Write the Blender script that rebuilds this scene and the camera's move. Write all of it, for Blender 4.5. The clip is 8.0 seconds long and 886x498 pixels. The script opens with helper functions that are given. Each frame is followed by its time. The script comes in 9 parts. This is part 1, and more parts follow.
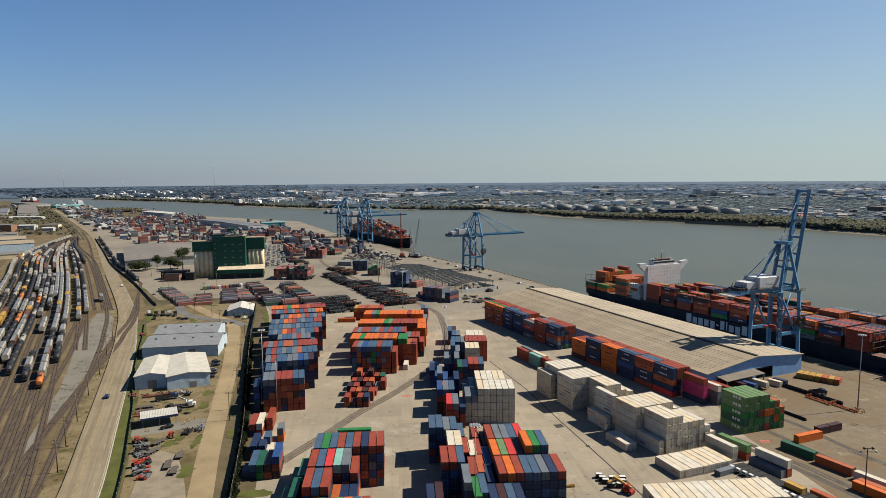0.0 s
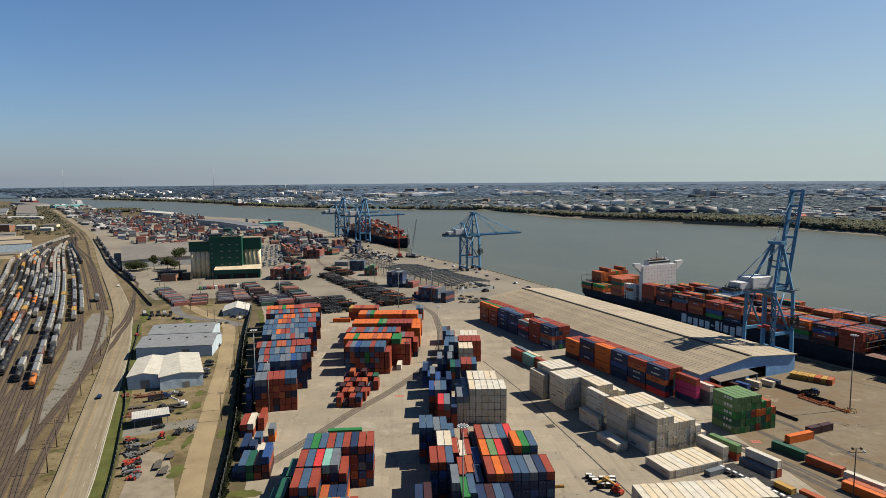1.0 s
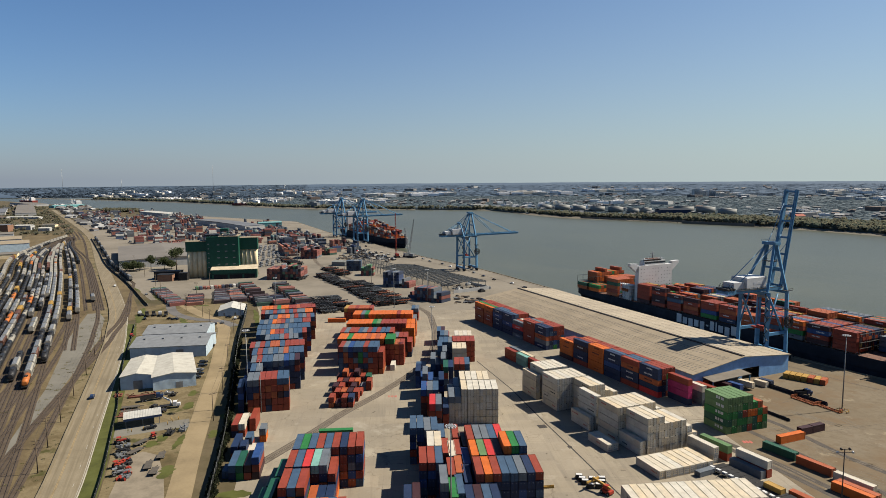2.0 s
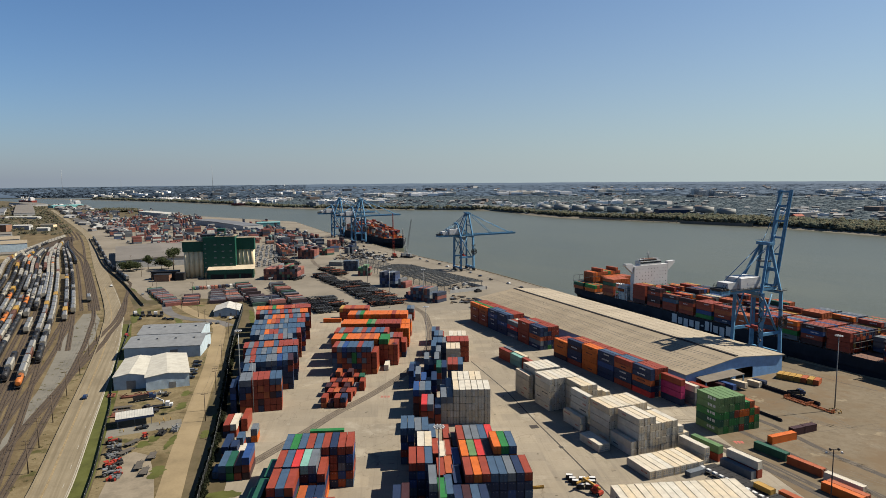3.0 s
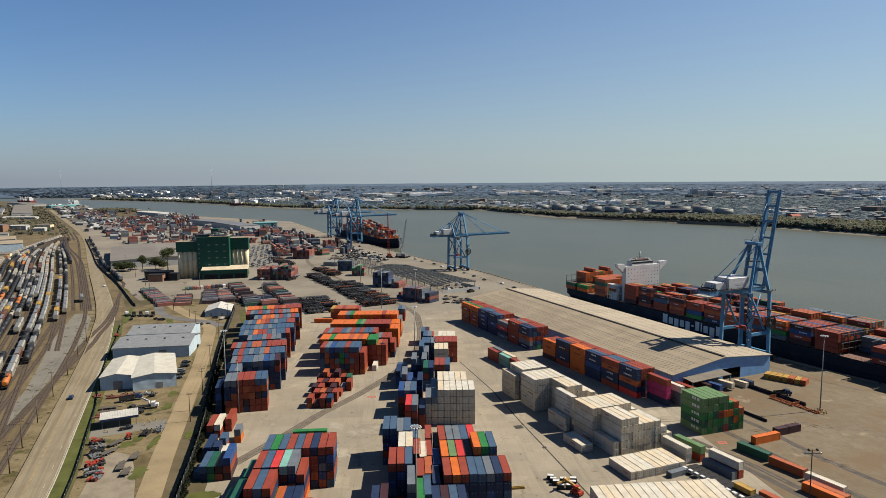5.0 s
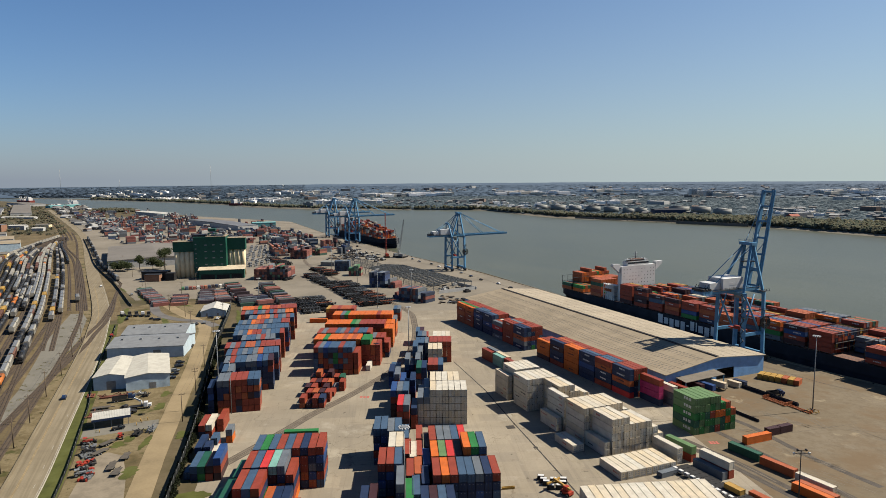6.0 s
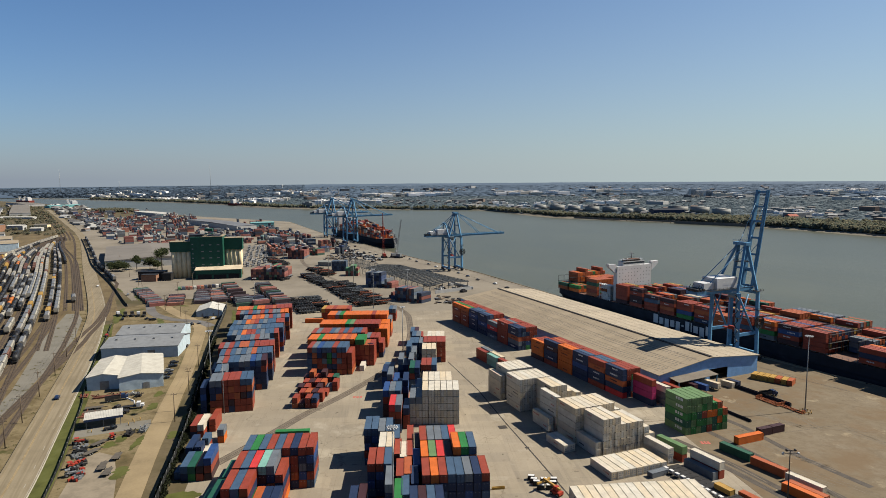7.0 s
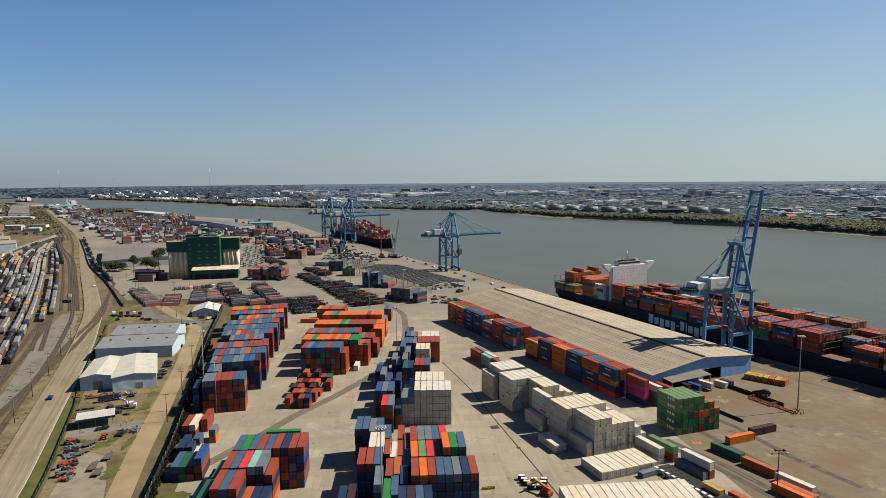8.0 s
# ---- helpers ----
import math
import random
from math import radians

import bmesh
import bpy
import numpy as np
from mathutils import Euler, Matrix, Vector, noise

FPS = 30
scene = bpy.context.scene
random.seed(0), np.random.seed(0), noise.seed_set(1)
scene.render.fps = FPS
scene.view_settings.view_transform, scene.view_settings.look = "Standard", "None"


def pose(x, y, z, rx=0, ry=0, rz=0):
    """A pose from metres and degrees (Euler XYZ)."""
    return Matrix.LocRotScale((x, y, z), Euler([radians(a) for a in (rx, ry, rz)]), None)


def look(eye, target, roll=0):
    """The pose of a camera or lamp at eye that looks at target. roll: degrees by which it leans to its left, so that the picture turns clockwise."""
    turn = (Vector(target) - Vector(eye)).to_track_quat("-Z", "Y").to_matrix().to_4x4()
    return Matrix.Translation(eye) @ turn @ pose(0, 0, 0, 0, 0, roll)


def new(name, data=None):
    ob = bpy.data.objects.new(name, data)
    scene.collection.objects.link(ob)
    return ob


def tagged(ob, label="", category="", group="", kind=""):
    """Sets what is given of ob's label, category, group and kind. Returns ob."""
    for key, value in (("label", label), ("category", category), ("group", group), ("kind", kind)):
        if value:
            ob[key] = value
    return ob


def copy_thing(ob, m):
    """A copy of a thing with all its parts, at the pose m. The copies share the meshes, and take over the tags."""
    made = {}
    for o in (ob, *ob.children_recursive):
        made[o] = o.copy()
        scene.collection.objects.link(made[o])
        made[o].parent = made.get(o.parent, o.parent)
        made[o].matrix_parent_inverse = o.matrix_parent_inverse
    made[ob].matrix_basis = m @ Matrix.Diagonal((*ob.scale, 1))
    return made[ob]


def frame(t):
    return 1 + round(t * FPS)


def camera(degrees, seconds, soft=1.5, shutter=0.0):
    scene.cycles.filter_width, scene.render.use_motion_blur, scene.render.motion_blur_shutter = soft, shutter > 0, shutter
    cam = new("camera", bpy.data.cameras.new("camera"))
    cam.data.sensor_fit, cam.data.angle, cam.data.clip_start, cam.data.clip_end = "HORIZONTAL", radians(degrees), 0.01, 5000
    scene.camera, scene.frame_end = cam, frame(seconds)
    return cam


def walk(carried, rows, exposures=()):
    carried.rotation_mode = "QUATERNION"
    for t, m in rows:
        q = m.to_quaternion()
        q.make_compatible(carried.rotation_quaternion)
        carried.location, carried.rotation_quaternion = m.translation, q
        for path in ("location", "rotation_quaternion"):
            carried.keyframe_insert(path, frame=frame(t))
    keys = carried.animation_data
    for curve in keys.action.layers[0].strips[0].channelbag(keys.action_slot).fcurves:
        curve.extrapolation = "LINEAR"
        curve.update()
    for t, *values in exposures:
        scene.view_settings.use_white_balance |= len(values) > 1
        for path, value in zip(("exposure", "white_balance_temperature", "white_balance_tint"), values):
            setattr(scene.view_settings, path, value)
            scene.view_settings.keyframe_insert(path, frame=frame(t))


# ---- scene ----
# ---- camera: a drone sliding sideways at about 98 m ----
cam = camera(68.9, 8.0, soft=0.55)
EYES = [
    (0.0, 0.02, 0.09, 98.18), (1.0, 3.36, 0.18, 98.22), (2.0, 6.65, 0.28, 98.27),
    (3.0, 9.82, 0.38, 98.31), (4.0, 12.87, 0.46, 98.34), (5.0, 15.98, 0.53, 98.35),
    (6.0, 19.14, 0.58, 98.35), (7.0, 22.27, 0.60, 98.35), (8.0, 25.42, 0.60, 98.36),
]
walk(cam, [(t, pose(x, y, z, 83.65, 0, 0.24) @ pose(0, 0, 0, 0, 0, -0.46)) for t, x, y, z in EYES])

# ---- daylight: clear sky, sun from the river side ----
SUN_AZ, SUN_EL = radians(76.8), radians(47)
world = bpy.data.worlds.new("world")
scene.world = world
world.use_nodes = True
wn = world.node_tree.nodes
sky = wn.new("ShaderNodeTexSky")
sky.sky_type = "NISHITA"
sky.sun_disc = False
sky.sun_elevation, sky.sun_rotation = SUN_EL, SUN_AZ
sky.altitude, sky.air_density, sky.dust_density, sky.ozone_density = 100, 1.0, 0.05, 10.0
wn["Background"].inputs["Strength"].default_value = 0.056
tint = wn.new("ShaderNodeMix")
tint.data_type, tint.blend_type = "RGBA", "MULTIPLY"
tint.inputs[0].default_value, tint.inputs[7].default_value = 1.0, (0.86, 0.90, 0.90, 1)
wl = world.node_tree.links
wl.new(sky.outputs["Color"], tint.inputs[6])


def sky_math(op, a, b_=0.0, clamp=False):
    n = wn.new("ShaderNodeMath")
    n.operation, n.use_clamp = op, clamp
    for sock, v in zip(n.inputs, (a, b_)):
        if isinstance(v, bpy.types.NodeSocket):
            wl.new(v, sock)
        else:
            sock.default_value = v
    return n.outputs[0]


# low haze all round, thicker and brighter towards the sun
ray = wn.new("ShaderNodeSeparateXYZ")
wl.new(wn.new("ShaderNodeTexCoord").outputs["Generated"], ray.inputs[0])
sunward = sky_math("ADD", sky_math("MULTIPLY", ray.outputs["X"], math.sin(SUN_AZ)), sky_math("MULTIPLY", ray.outputs["Y"], math.cos(SUN_AZ)))
sunward = sky_math("DIVIDE", sky_math("ADD", sunward, 0.36), 1.1, True)
depth_ = sky_math("ADD", sky_math("MULTIPLY", sunward, 0.15), 0.08)
veil = sky_math("EXPONENT", sky_math("DIVIDE", sky_math("MULTIPLY", sky_math("MAXIMUM", ray.outputs["Z"], 0.0), -1.0), depth_))
haze, hazy = wn.new("ShaderNodeMix"), wn.new("ShaderNodeMix")
for n_ in (haze, hazy):
    n_.data_type = "RGBA"
haze.inputs[6].default_value, haze.inputs[7].default_value = (2.42, 2.82, 3.35, 1), (4.15, 4.9, 4.85, 1)
wl.new(sunward, haze.inputs[0])
wl.new(veil, hazy.inputs[0])
wl.new(tint.outputs[2], hazy.inputs[6])
wl.new(haze.outputs[2], hazy.inputs[7])
wl.new(hazy.outputs[2], wn["Background"].inputs["Color"])
sun = new("sun", bpy.data.lights.new("sun", "SUN"))
sun.data.energy, sun.data.angle, sun.data.color = 5.0, radians(0.5), (1.0, 0.92, 0.79)
sun_way = Vector((math.sin(SUN_AZ) * math.cos(SUN_EL), math.cos(SUN_AZ) * math.cos(SUN_EL), math.sin(SUN_EL)))
sun.matrix_world = look(sun_way * 400, (0, 0, 0))
scene.view_settings.exposure = 1.0

# ---- materials ----
def nodes_of(name, rough=0.6, metal=0.0):
    m = bpy.data.materials.new(name)
    m.use_nodes = True
    nt = m.node_tree
    b = nt.nodes["Principled BSDF"]
    b.inputs["Roughness"].default_value, b.inputs["Metallic"].default_value = rough, metal
    b.inputs["Specular IOR Level"].default_value = 0.3
    b.inputs["Specular IOR Level"].default_value = 0.22
    return m, nt, b


def tex_noise(nt, co, scale, detail=4.0, rough=0.6):
    n = nt.nodes.new("ShaderNodeTexNoise")
    n.inputs["Scale"].default_value, n.inputs["Detail"].default_value, n.inputs["Roughness"].default_value = scale, detail, rough
    nt.links.new(co, n.inputs["Vector"])
    return n.outputs["Fac"]


def ramp(nt, fac, stops, interp="LINEAR"):
    r = nt.nodes.new("ShaderNodeValToRGB")
    r.color_ramp.interpolation = interp
    el = r.color_ramp.elements
    while len(el) < len(stops):
        el.new(0.5)
    for e, (p, c) in zip(el, stops):
        e.position, e.color = p, (*c, 1)
    nt.links.new(fac, r.inputs["Fac"])
    return r.outputs["Color"]


def mixc(nt, fac, a, b, mode="MIX"):
    n = nt.nodes.new("ShaderNodeMix")
    n.data_type, n.blend_type = "RGBA", mode
    for sock, v in ((n.inputs[0], fac), (n.inputs[6], a), (n.inputs[7], b)):
        if isinstance(v, bpy.types.NodeSocket):
            nt.links.new(v, sock)
        elif isinstance(v, tuple):
            sock.default_value = (*v, 1)
        else:
            sock.default_value = v
    return n.outputs[2]


def bump(nt, b, height, strength=0.3, dist=0.05):
    n = nt.nodes.new("ShaderNodeBump")
    n.inputs["Strength"].default_value, n.inputs["Distance"].default_value = strength, dist
    nt.links.new(height, n.inputs["Height"])
    nt.links.new(n.outputs["Normal"], b.inputs["Normal"])


def coords(nt, which="Object"):
    return nt.nodes.new("ShaderNodeTexCoord").outputs[which]


def world_xy(nt):
    return nt.nodes.new("ShaderNodeNewGeometry").outputs["Position"]


def weathered(name, c, rough=0.55, scale=0.6, dirt=0.35, fine=6.0, metal=0.0, relief=0.0, tone=0.25):
    """A surface of one base colour with patches, fine grain and each object's own shade."""
    m, nt, b = nodes_of(name, rough, metal)
    co = world_xy(nt)
    big, small = tex_noise(nt, co, scale, 5), tex_noise(nt, co, fine, 3)
    dark = tuple(v * (1 - dirt) for v in c)
    lite = tuple(min(1, v * (1 + dirt * 0.35) + 0.01) for v in c)
    col = ramp(nt, big, [(0.3, dark), (0.52, c), (0.75, lite)])
    col = mixc(nt, 0.18, col, ramp(nt, small, [(0.35, tuple(v * 0.6 for v in c)), (0.7, lite)]))
    if tone:
        rnd = nt.nodes.new("ShaderNodeObjectInfo").outputs["Random"]
        col = mixc(nt, 1.0, col, ramp(nt, rnd, [(0, (1 - tone,) * 3), (1, (1.0, 1.0, 1.0))]), "MULTIPLY")
    nt.links.new(col, b.inputs["Base Color"])
    if relief:
        bump(nt, b, small, relief, 0.05)
    return m


def corrugated(name, c, pitch=0.28, axis="X", rough=0.6, fade=0.12, rust=0.10):
    """Painted corrugated steel: ribs along the object, faded patches, rust streaks."""
    m, nt, b = nodes_of(name, rough, 0.0)
    co = coords(nt)
    big = tex_noise(nt, world_xy(nt), 0.35, 4)
    faded = (0.42, 0.335, 0.215) if min(c) > 0.26 and "box" in name else tuple(min(1, v * 0.98 + 0.005) for v in c)
    rnd = nt.nodes.new("ShaderNodeObjectInfo").outputs["Random"]
    col = mixc(nt, ramp(nt, rnd, [(0, (0.0,) * 3), (1, ((0.9 if min(c) > 0.26 and "box" in name else fade + 0.12),) * 3)]), c, faded)
    col = mixc(nt, ramp(nt, big, [(0.40, (0.0,) * 3), (0.72, (0.55,) * 3)]), col, tuple(v * 0.55 for v in c))
    spots = tex_noise(nt, world_xy(nt), 1.6, 6, 0.75)
    col = mixc(nt, ramp(nt, spots, [(0.62, (0.0,) * 3), (0.72, (rust * 4,) * 3)]), col, (0.16, 0.07, 0.035))
    nt.links.new(col, b.inputs["Base Color"])
    w = nt.nodes.new("ShaderNodeTexWave")
    w.wave_type, w.bands_direction = "BANDS", axis
    w.inputs["Scale"].default_value = 0.314 / pitch
    nt.links.new(co, w.inputs["Vector"])
    bump(nt, b, w.outputs["Fac"], 0.55, 0.04)
    return m


PAINT = {
    "r": (0.186, 0.034, 0.0175), "o": (0.41, 0.093, 0.013), "b": (0.0115, 0.0225, 0.055), "l": (0.037, 0.067, 0.110),
    "g": (0.01848, 0.1243, 0.03108), "t": (0.140, 0.280, 0.235), "w": (0.405, 0.382, 0.325), "y": (0.094, 0.107, 0.120),
    "k": (0.03444, 0.01344, 0.01596), "s": (0.373, 0.02772, 0.0252), "n": (0.01848, 0.04704, 0.1369), "m": (0.26, 0.020, 0.085),
    "d": (0.2856, 0.168, 0.03696), "v": (0.085, 0.150, 0.060), "e": (0.0126, 0.0660, 0.0400), "q": (0.262, 0.066, 0.0225),
}
PAINT_WORDS = {
    "r": "rust-red", "o": "bright orange", "b": "dark navy-blue", "l": "faded light-blue", "g": "green", "t": "pale mint-green",
    "w": "off-white", "y": "grey", "k": "dark maroon", "s": "bright red", "n": "deep blue", "m": "magenta-pink",
    "d": "mustard-yellow", "v": "faded olive-green", "e": "dark teal-green", "q": "brick-orange",
}
BOX_PAINT = {k: corrugated("box_paint_" + k, c, axis="Y", rust=0.2 if k in "wyl" else 0.10) for k, c in PAINT.items()}

concrete, nt, b = nodes_of("yard_concrete", 0.85)
co = world_xy(nt)
big, mid, fine = tex_noise(nt, co, 0.012, 5), tex_noise(nt, co, 0.09, 6, 0.7), tex_noise(nt, co, 1.5, 4)
col = ramp(nt, big, [(0.35, (0.172, 0.147, 0.108)), (0.55, (0.210, 0.180, 0.134)), (0.7, (0.232, 0.203, 0.152))])
col = mixc(nt, ramp(nt, mid, [(0.4, (0.0,) * 3), (0.75, (0.5,) * 3)]), col, (0.150, 0.126, 0.090))
stretch = nt.nodes.new("ShaderNodeMapping")
stretch.vector_type = "TEXTURE"
stretch.inputs["Scale"].default_value, stretch.inputs["Rotation"].default_value = (2.2, 55.0, 1), (0, 0, radians(6))
nt.links.new(co, stretch.inputs["Vector"])
col = mixc(nt, ramp(nt, tex_noise(nt, stretch.outputs["Vector"], 1.0, 5, 0.7), [(0.5, (0.0,) * 3), (0.72, (0.5,) * 3)]), col, (0.118, 0.100, 0.078))
col = mixc(nt, ramp(nt, fine, [(0.45, (0.0,) * 3), (0.8, (0.3,) * 3)]), col, (0.120, 0.101, 0.074))
slabs = nt.nodes.new("ShaderNodeTexBrick")
slabs.offset, slabs.squash = 0.35, 1.0
slabs.inputs["Scale"].default_value, slabs.inputs["Mortar Size"].default_value = 1.0, 0.0
slabs.inputs["Brick Width"].default_value, slabs.inputs["Row Height"].default_value = 15.2, 7.6
slabs.inputs["Color1"].default_value, slabs.inputs["Color2"].default_value = (0.85, 0.85, 0.86, 1), (1.10, 1.09, 1.06, 1)
turn = nt.nodes.new("ShaderNodeMapping")
turn.inputs["Rotation"].default_value = (0, 0, radians(-3))
nt.links.new(co, turn.inputs["Vector"])
nt.links.new(turn.outputs["Vector"], slabs.inputs["Vector"])
col = mixc(nt, 0.8, col, slabs.outputs["Color"], "MULTIPLY")
# rusty run-off stains and wandering cracks
col = mixc(nt, ramp(nt, tex_noise(nt, co, 0.28, 7, 0.72), [(0.58, (0.0,) * 3), (0.70, (0.55,) * 3)]), col, (0.118, 0.088, 0.056))
col = mixc(nt, ramp(nt, tex_noise(nt, co, 0.055, 6, 0.66), [(0.58, (0.0,) * 3), (0.66, (0.5,) * 3)]), col, (0.265, 0.236, 0.182))
cracks = nt.nodes.new("ShaderNodeTexVoronoi")
cracks.feature = "DISTANCE_TO_EDGE"
cracks.inputs["Scale"].default_value = 0.10
sway = nt.nodes.new("ShaderNodeVectorMath")
sway.operation = "MULTIPLY_ADD"
sway_noise = nt.nodes.new("ShaderNodeTexNoise")
sway_noise.inputs["Scale"].default_value, sway_noise.inputs["Detail"].default_value = 0.25, 4.0
nt.links.new(co, sway_noise.inputs["Vector"])
nt.links.new(sway_noise.outputs["Color"], sway.inputs[0])
sway.inputs[1].default_value = (6.0, 6.0, 0.0)
nt.links.new(co, sway.inputs[2])
nt.links.new(sway.outputs["Vector"], cracks.inputs["Vector"])
crack_line = ramp(nt, cracks.outputs["Distance"], [(0.0, (0.75,) * 3), (0.014, (0.0,) * 3)])
crack_here = ramp(nt, tex_noise(nt, co, 0.03, 3), [(0.46, (0.0,) * 3), (0.56, (1.0,) * 3)])
col = mixc(nt, mixc(nt, 1.0, crack_line, crack_here, "MULTIPLY"), col, (0.085, 0.068, 0.048))
nt.links.new(col, b.inputs["Base Color"])

earth, nt, b = nodes_of("bare_earth", 0.95)
co = world_xy(nt)
col = ramp(nt, tex_noise(nt, co, 0.03, 6, 0.65), [(0.3, (0.032, 0.034, 0.011)), (0.45, (0.058, 0.047, 0.022)), (0.6, (0.086, 0.067, 0.037)), (0.75, (0.070, 0.052, 0.027))])
col = mixc(nt, ramp(nt, tex_noise(nt, co, 0.6, 5), [(0.4, (0.0,) * 3), (0.7, (0.5,) * 3)]), col, (0.0519, 0.0372, 0.0192))
nt.links.new(col, b.inputs["Base Color"])

lot_dirt, nt, b = nodes_of("worn_lot", 0.95)
co = world_xy(nt)
col = ramp(nt, tex_noise(nt, co, 0.05, 6, 0.7), [(0.3, (0.0405, 0.0335, 0.0122)), (0.43, (0.0828, 0.0617, 0.0283)), (0.56, (0.1350, 0.1058, 0.0566)), (0.66, (0.1080, 0.0829, 0.0428)), (0.78, (0.0648, 0.0459, 0.0199))])
col = mixc(nt, ramp(nt, tex_noise(nt, co, 0.9, 5), [(0.45, (0.0,) * 3), (0.75, (0.5,) * 3)]), col, (0.0497, 0.0342, 0.0135))
col = mixc(nt, ramp(nt, tex_noise(nt, co, 0.07, 5, 0.6), [(0.57, (0.0,) * 3), (0.64, (0.85,) * 3)]), col, (0.0333, 0.0338, 0.0059))
nt.links.new(col, b.inputs["Base Color"])

brown_yard, nt, b = nodes_of("stained_concrete", 0.9)
co = world_xy(nt)
col = ramp(nt, tex_noise(nt, co, 0.02, 6, 0.65), [(0.3, (0.0881, 0.0667, 0.0405)), (0.5, (0.1106, 0.0864, 0.0539)), (0.7, (0.1302, 0.1053, 0.0716))])
col = mixc(nt, ramp(nt, tex_noise(nt, co, 0.25, 6, 0.75), [(0.45, (0.0,) * 3), (0.7, (0.7,) * 3)]), col, (0.0717, 0.0512, 0.0285))
col = mixc(nt, ramp(nt, tex_noise(nt, co, 0.045, 6, 0.65), [(0.48, (0.0,) * 3), (0.62, (0.75,) * 3)]), col, (0.098, 0.064, 0.032))
col = mixc(nt, ramp(nt, tex_noise(nt, co, 0.07, 5, 0.7), [(0.60, (0.0,) * 3), (0.68, (0.7,) * 3)]), col, (0.19, 0.155, 0.10))
nt.links.new(col, b.inputs["Base Color"])

ballast, nt, b = nodes_of("ballast", 0.95)
co = world_xy(nt)
col = ramp(nt, tex_noise(nt, co, 0.035, 6, 0.7), [(0.3, (0.0560, 0.0412, 0.0190)), (0.5, (0.0995, 0.0743, 0.0359)), (0.68, (0.1425, 0.1089, 0.0552))])
col = mixc(nt, ramp(nt, tex_noise(nt, co, 0.8, 5), [(0.4, (0.0,) * 3), (0.75, (0.6,) * 3)]), col, (0.0522, 0.0350, 0.0169))
stretch = nt.nodes.new("ShaderNodeMapping")
stretch.vector_type = "TEXTURE"
stretch.inputs["Scale"].default_value, stretch.inputs["Rotation"].default_value = (3.3, 83.0, 1), (0, 0, radians(24.5))
nt.links.new(co, stretch.inputs["Vector"])
col = mixc(nt, ramp(nt, tex_noise(nt, stretch.outputs["Vector"], 1.0, 6, 0.7), [(0.50, (0.0,) * 3), (0.66, (0.7,) * 3)]), col, (0.0654, 0.0447, 0.0238))
nt.links.new(col, b.inputs["Base Color"])

water_mat, nt, b = nodes_of("river_water", 0.32)
co = world_xy(nt)
col = ramp(nt, tex_noise(nt, co, 0.004, 4), [(0.35, (0.058, 0.061, 0.041)), (0.65, (0.072, 0.074, 0.050))])
flow = nt.nodes.new("ShaderNodeMapping")
flow.vector_type = "TEXTURE"
flow.inputs["Scale"].default_value, flow.inputs["Rotation"].default_value = (14.0, 130.0, 1), (0, 0, radians(30))
nt.links.new(co, flow.inputs["Vector"])
col = mixc(nt, ramp(nt, tex_noise(nt, flow.outputs["Vector"], 1.0, 5, 0.7), [(0.42, (0.0,) * 3), (0.68, (0.7,) * 3)]), col, (0.046, 0.051, 0.040))
nt.links.new(col, b.inputs["Base Color"])
b.inputs["Specular IOR Level"].default_value = 0.11
bump(nt, b, tex_noise(nt, co, 0.35, 5, 0.7), 0.5, 0.5)

dusty_road = weathered("dusty_road", (0.192, 0.146, 0.082), 0.92, 0.05, 0.3, 1.2, tone=0)
grass_mat = weathered("grass", (0.054, 0.058, 0.011), 0.95, 0.12, 0.55, 3.0, tone=0)
road_mat = weathered("road_concrete", (0.168, 0.138, 0.090), 0.9, 0.06, 0.28, 1.2, tone=0)
road_nt = road_mat.node_tree
road_b = road_nt.nodes["Principled BSDF"]
road_col = road_b.inputs["Base Color"].links[0].from_socket
road_map = road_nt.nodes.new("ShaderNodeMapping")
road_map.vector_type = "TEXTURE"
road_map.inputs["Scale"].default_value, road_map.inputs["Rotation"].default_value = (1.3, 80.0, 1), (0, 0, radians(22))
road_nt.links.new(world_xy(road_nt), road_map.inputs["Vector"])
road_col = mixc(road_nt, ramp(road_nt, tex_noise(road_nt, road_map.outputs["Vector"], 1.0, 5, 0.7), [(0.42, (0.0,) * 3), (0.66, (0.75,) * 3)]), road_col, (0.098, 0.077, 0.046))
road_nt.links.new(road_col, road_b.inputs["Base Color"])
asphalt = weathered("asphalt", (0.096, 0.0896, 0.0832), 0.9, 0.08, 0.3, 1.5, tone=0)
grey_strip = weathered("grey_gravel", (0.122, 0.113, 0.092), 0.95, 0.06, 0.25, 1.5, tone=0)
joint_dark = weathered("joint_dark", (0.0352, 0.03072, 0.02688), 0.9, 0.3, 0.4, 3, tone=0)
patch_grey = weathered("patch_grey", (0.060, 0.051, 0.041), 0.9, 0.3, 0.3, 3, tone=0)
line_white = weathered("line_white", (0.25, 0.232, 0.19), 0.8, 0.3, 0.5, 5, tone=0)
line_yellow = weathered("line_yellow", (0.21, 0.152, 0.075), 0.8, 0.3, 0.5, 5, tone=0)
line_red = weathered("line_red", (0.32, 0.0832, 0.064), 0.8, 1.0, 0.4, 5, tone=0)
rail_steel = weathered("rail_steel", (0.048, 0.036, 0.0272), 0.6, 0.8, 0.3, 6, 0.0, tone=0)
sleeper_wood = weathered("sleeper_wood", (0.060, 0.044, 0.029), 0.9, 0.3, 0.35, 3, tone=0)
dark_steel = weathered("dark_steel", (0.0288, 0.02752, 0.02688), 0.6, 0.8, 0.4, 5, 0.3)
